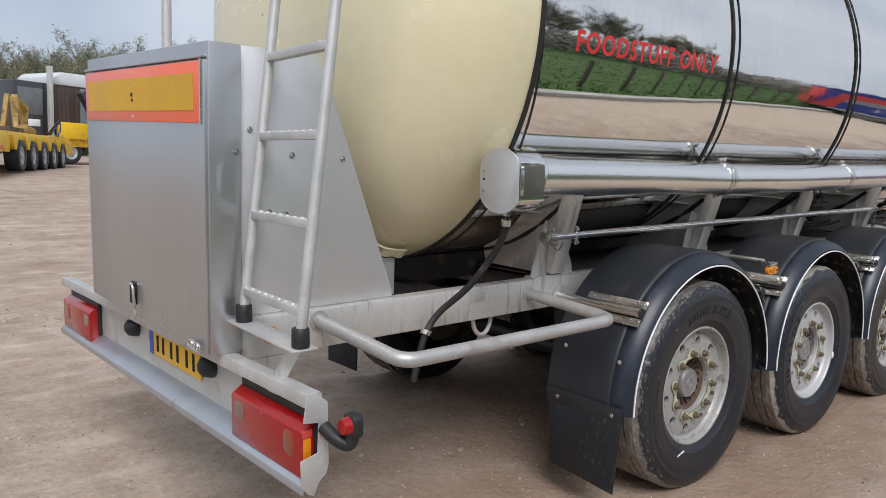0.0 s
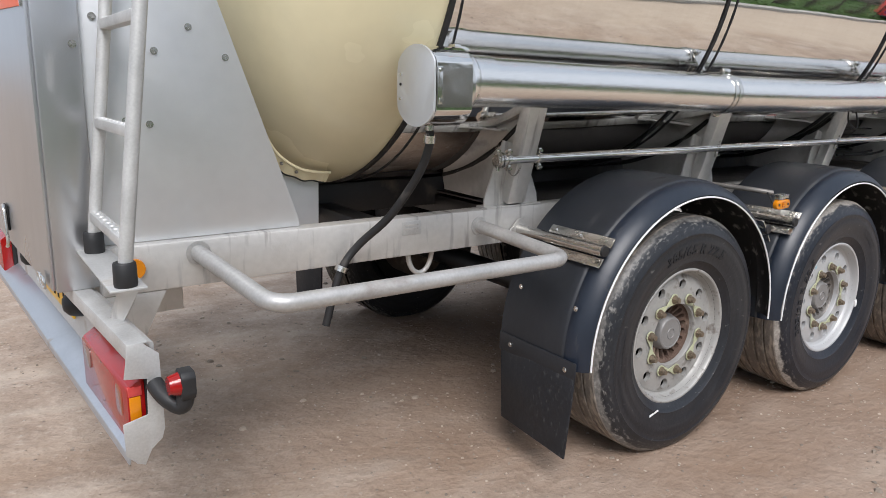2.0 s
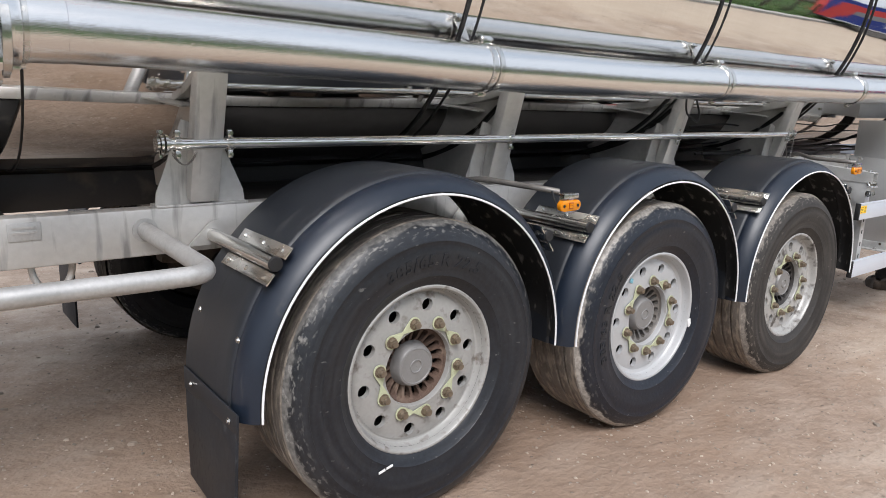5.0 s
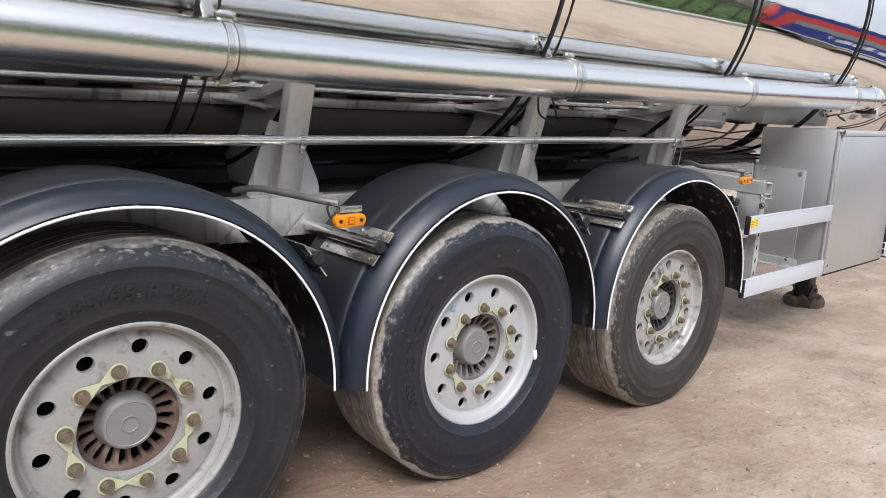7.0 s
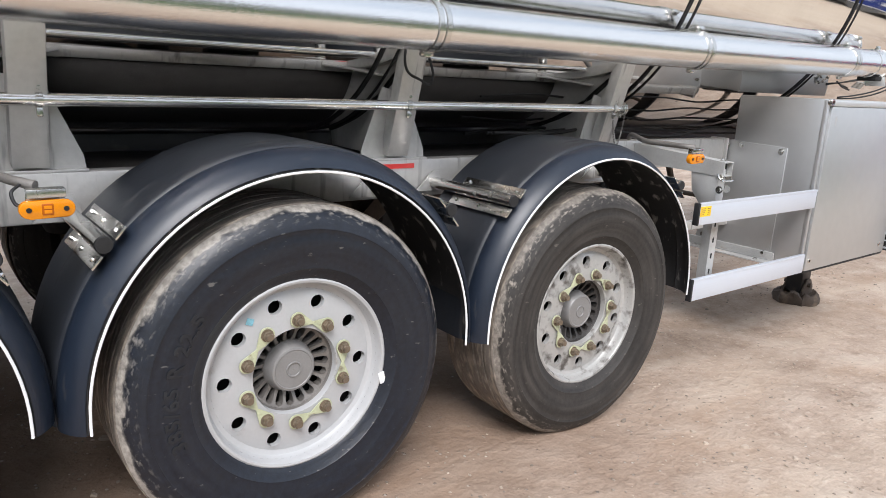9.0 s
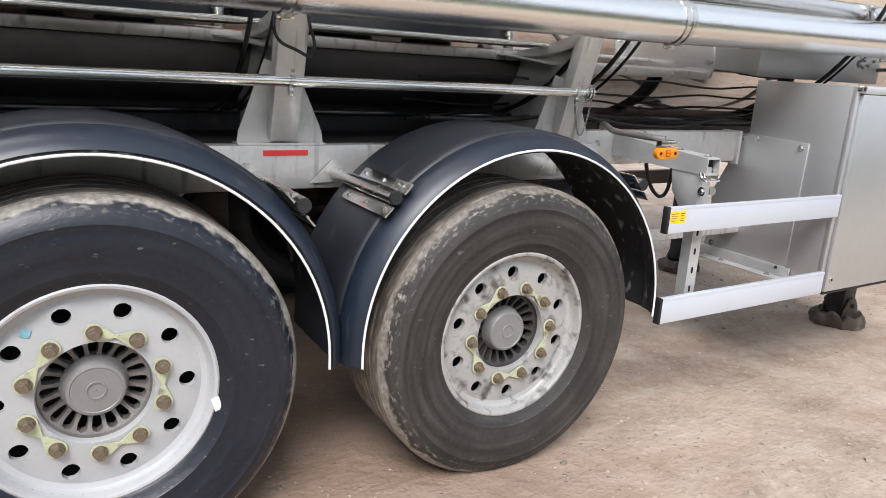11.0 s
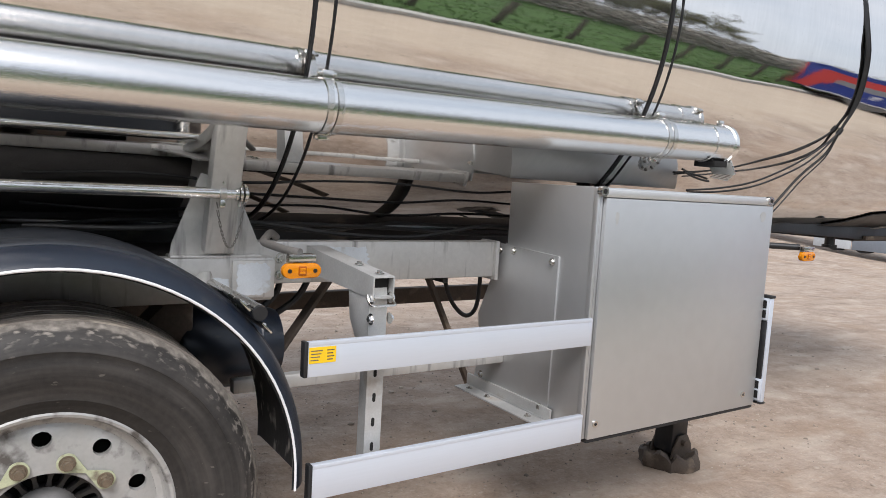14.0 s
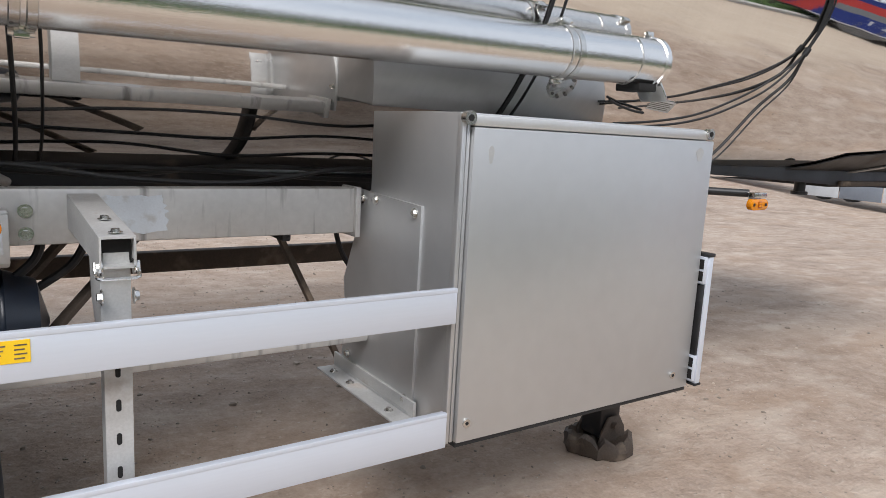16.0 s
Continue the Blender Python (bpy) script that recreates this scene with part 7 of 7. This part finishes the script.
# ---------------------------------------------------------------- trailers parked far off behind the front
def build_parked_trailer(x, y, turn, skirt, body):
    root = thing("parked_trailer", pose(x, y, ground_height(x, y), 0, 0, turn), "pale box trailer with low side skirts across the yard", "trailer", "far parked trailers")
    bm = bmesh.new()
    bx(bm, 0, 6.4, 0.0, 2.4, 1.05, 3.4, 0.04)
    part("body", bm, M[body], root)
    for i, k in enumerate(skirt):
        bm = bmesh.new()
        bx(bm, 0.05 + i * 1.58, 1.58 + i * 1.58, -0.02, 0.02, 0.09, 1.04, 0.01)
        part("skirt_panel", bm, M[k], root)
    for i in (0.9, 2.0, 5.2):
        bm = bmesh.new()
        cyl(bm, (i, 0.06, 0.45), (i, 0.36, 0.45), 0.45, n=24)
        part("wheel", bm, M["rubber"], root)
    return root


build_parked_trailer(30.6, 19.6, -96, ("canvas", "curtain_white", "curtain_red", "canvas"), "curtain_white")
build_parked_trailer(29.4, 12.7, -99, ("canvas", "canvas_side", "curtain_white", "canvas"), "canvas")

# ---------------------------------------------------------------- yellow low loader and truck beyond the yard
def wheel_part(root, x, y, z, r, w, facing=-1):
    bm = bmesh.new()
    lathe(bm, [(r * 0.58, 0.0), (r * 0.64, -0.02), (r * 0.8, -0.03), (r * 0.95, -0.015), (r, 0.03), (r, w), (r * 0.6, w)], 28)
    if facing > 0:
        bm.transform(Matrix.Rotation(math.pi, 4, "Z"))
    t = part("wheel", bm, M["tyre"], root)
    t.matrix_basis = pose(x, y, z)
    bm = bmesh.new()
    lathe(bm, [(r * 0.60, 0.0), (r * 0.56, 0.02), (r * 0.40, 0.07), (r * 0.22, 0.03), (r * 0.18, -0.02), (0.005, -0.03)], 24)
    if facing > 0:
        bm.transform(Matrix.Rotation(math.pi, 4, "Z"))
    part("rim", bm, M["rim_clean"], t)


def build_low_loader():
    root = thing("low_loader", LOADER, "yellow five-axle low-loader trailer with crane arm", "trailer")
    for i in range(5):
        wheel_part(root, i * 1.36, 0.0, 0.46, 0.46, 0.36)
        wheel_part(root, i * 1.36, 2.5, 0.46, 0.46, 0.36, 1)
    bm = bmesh.new()
    bx(bm, -2.2, 6.9, 0.05, 2.45, 0.78, 1.12, 0.03)
    bed = part("bed", bm, M["yellow_paint"], root)
    for i in range(6):
        bm = bmesh.new()
        x = -0.68 + i * 1.36
        prism(bm, [(x - 0.10, 0.62), (x + 0.10, 0.62), (x + 0.34, 1.02), (x - 0.34, 1.02)], -0.02, 0.10, "XZ", 0.01)
        part("wheel_arch_post", bm, M["yellow_paint"], root)
    bm = bmesh.new()
    bx(bm, -3.1, -1.3, -0.03, 2.5, 0.55, 1.05, 0.03)
    part("tail_block", bm, M["yellow_paint"], root)
    bm = bmesh.new()
    bx(bm, 5.9, 7.0, -0.02, 2.5, 0.55, 1.0, 0.03)
    part("front_block", bm, M["yellow_paint"], root)
    bm = bmesh.new()
    bx(bm, -2.35, -2.05, 0.10, 0.45, 1.0, 3.75, 0.02)
    part("ramp_post", bm, M["yellow_paint"], root)
    bm = bmesh.new()
    bx(bm, -2.6, -1.9, -0.04, -0.02, 0.60, 0.72, 0.004)
    part("warning_board", bm, M["orange"], root)
    bm = bmesh.new()
    cyl(bm, (2.2, 0.5, 1.30), (5.0, 0.9, 1.28), 0.15, n=16)
    part("hydraulic_drum", bm, M["boom"], root)
    for p0, p1, r in (((3.3, 0.9, 1.15), (3.0, 0.9, 2.35), 0.12), ((3.0, 0.9, 2.35), (3.9, 0.8, 1.95), 0.10), ((3.6, 0.8, 1.15), (3.9, 0.8, 2.1), 0.09), ((2.7, 0.8, 1.15), (3.05, 0.9, 1.8), 0.07), ((3.1, 1.3, 1.15), (3.4, 1.2, 2.45), 0.08)):
        bm = bmesh.new()
        p0, p1 = Vector(p0), Vector(p1)
        q = Matrix.Translation(p0) @ (p1 - p0).to_track_quat("Z", "Y").to_matrix().to_4x4()
        bx(bm, -r, r, -r * 0.7, r * 0.7, 0, (p1 - p0).length, 0.02, q)
        part("crane_arm", bm, M["boom"], root)
    for k in range(3):
        bm = bmesh.new()
        sweep(bm, smooth_path([(4.6, 0.2 + 0.05 * k, 1.2), (4.2, 0.0, 1.4 + 0.05 * k), (4.7, -0.05, 1.6 + 0.04 * k), (5.3, 0.05, 1.4), (5.1, 0.1, 1.15)]), 0.03, 6)
        part("hydraulic_hose", bm, M["rubber"] if k else M["blue"], root)
    bm = bmesh.new()
    bx(bm, 0.0, 1.6, 0.3, 2.2, 1.12, 1.28, 0.02)
    part("deck_plate", bm, M["earth_metal"], root)
    return root


LOADER = pose(0.30, 21.7, 1.0, 0, 0, 68)
build_low_loader()


def build_truck():
    root = thing("truck", pose(4.35, 31.95, 1.12, 0, 0, 24), "dark truck with grey canvas top and aluminium posts", "truck")
    bm = bmesh.new()
    bx(bm, -3.3, -1.66, -0.1, 1.75, 0.9, 3.28, 0.06)
    cab = part("cab", bm, M["truck_dark"], root)
    bm = bmesh.new()
    bx(bm, -3.15, -2.12, -0.13, -0.08, 1.95, 3.02, 0.02)
    part("rear_window", bm, M["cab_glass"], cab)
    bm = bmesh.new()
    bx(bm, -2.75, -2.25, -0.12, -0.09, 1.5, 1.78, 0.01)
    part("white_notice", bm, M["curtain_white"], cab)
    bm = bmesh.new()
    bx(bm, -1.62, -0.45, -0.1, 2.35, 1.25, 3.25, 0.04)
    part("load_body", bm, M["brown_panel"], root)
    bm = bmesh.new()
    bx(bm, -0.44, 4.6, -0.08, 2.33, 1.25, 3.25, 0.05)
    part("canvas_side", bm, M["canvas_side"], root)
    bm = bmesh.new()
    bx(bm, -1.60, 0.1, -0.35, -0.12, 1.05, 1.75, 0.06)
    part("side_locker", bm, M["yellow_paint"], root)
    for i in range(3):
        bm = bmesh.new()
        bx(bm, -1.5 + i * 0.40, -1.3 + i * 0.40, -0.13, -0.1, 1.3, 3.2, 0.02)
        part("rib", bm, M["brown_panel"], root)
    bm = bmesh.new()
    prism(bm, [(-1.58, 3.26), (2.3, 3.28), (4.7, 3.25), (4.5, 3.75), (2.2, 3.84), (-1.3, 3.80), (-1.56, 3.60)], -0.14, 2.4, "XZ", 0.05)
    part("canvas_top", bm, M["canvas"], root)
    bm = bmesh.new()
    bx(bm, -2.02, -1.84, -0.4, -0.22, 0.9, 3.95, 0.02)
    part("aluminium_post", bm, M["galv"], root)
    bm = bmesh.new()
    bx(bm, -2.4, 5.0, -0.15, 2.3, 0.75, 1.15, 0.03)
    part("chassis", bm, M["yellow_paint"], root)
    for x in (-0.9, 2.6, 4.0):
        wheel_part(root, x, -0.1, 0.5, 0.5, 0.34)
        wheel_part(root, x, 2.3, 0.5, 0.5, 0.34, 1)
    bm = bmesh.new()
    p0, p1 = Vector((-0.75, -0.6, 3.05)), Vector((0.45, -0.7, 1.0))
    q = Matrix.Translation(p0) @ (p1 - p0).to_track_quat("Z", "Y").to_matrix().to_4x4()
    bx(bm, -0.2, 0.2, -0.14, 0.14, 0, (p1 - p0).length, 0.03, q)
    part("loading_boom", bm, M["truck_dark"], root)
    return root


build_truck()

# lamp post past the rear cabinet
post = thing("lamp_post", pose(2.26, 15.0, 0.5), "grey steel lamp post in the yard", "lamp post")
bm = bmesh.new()
cyl(bm, (0, 0, -0.3), (0, 0, 9.0), 0.125, 0.09, 20)
part("pole", bm, M["galv"], post)
bm = bmesh.new()
bx(bm, -0.15, 0.15, -0.9, 0.1, 8.9, 9.05, 0.03)
part("lamp_head", bm, M["galv"], post)
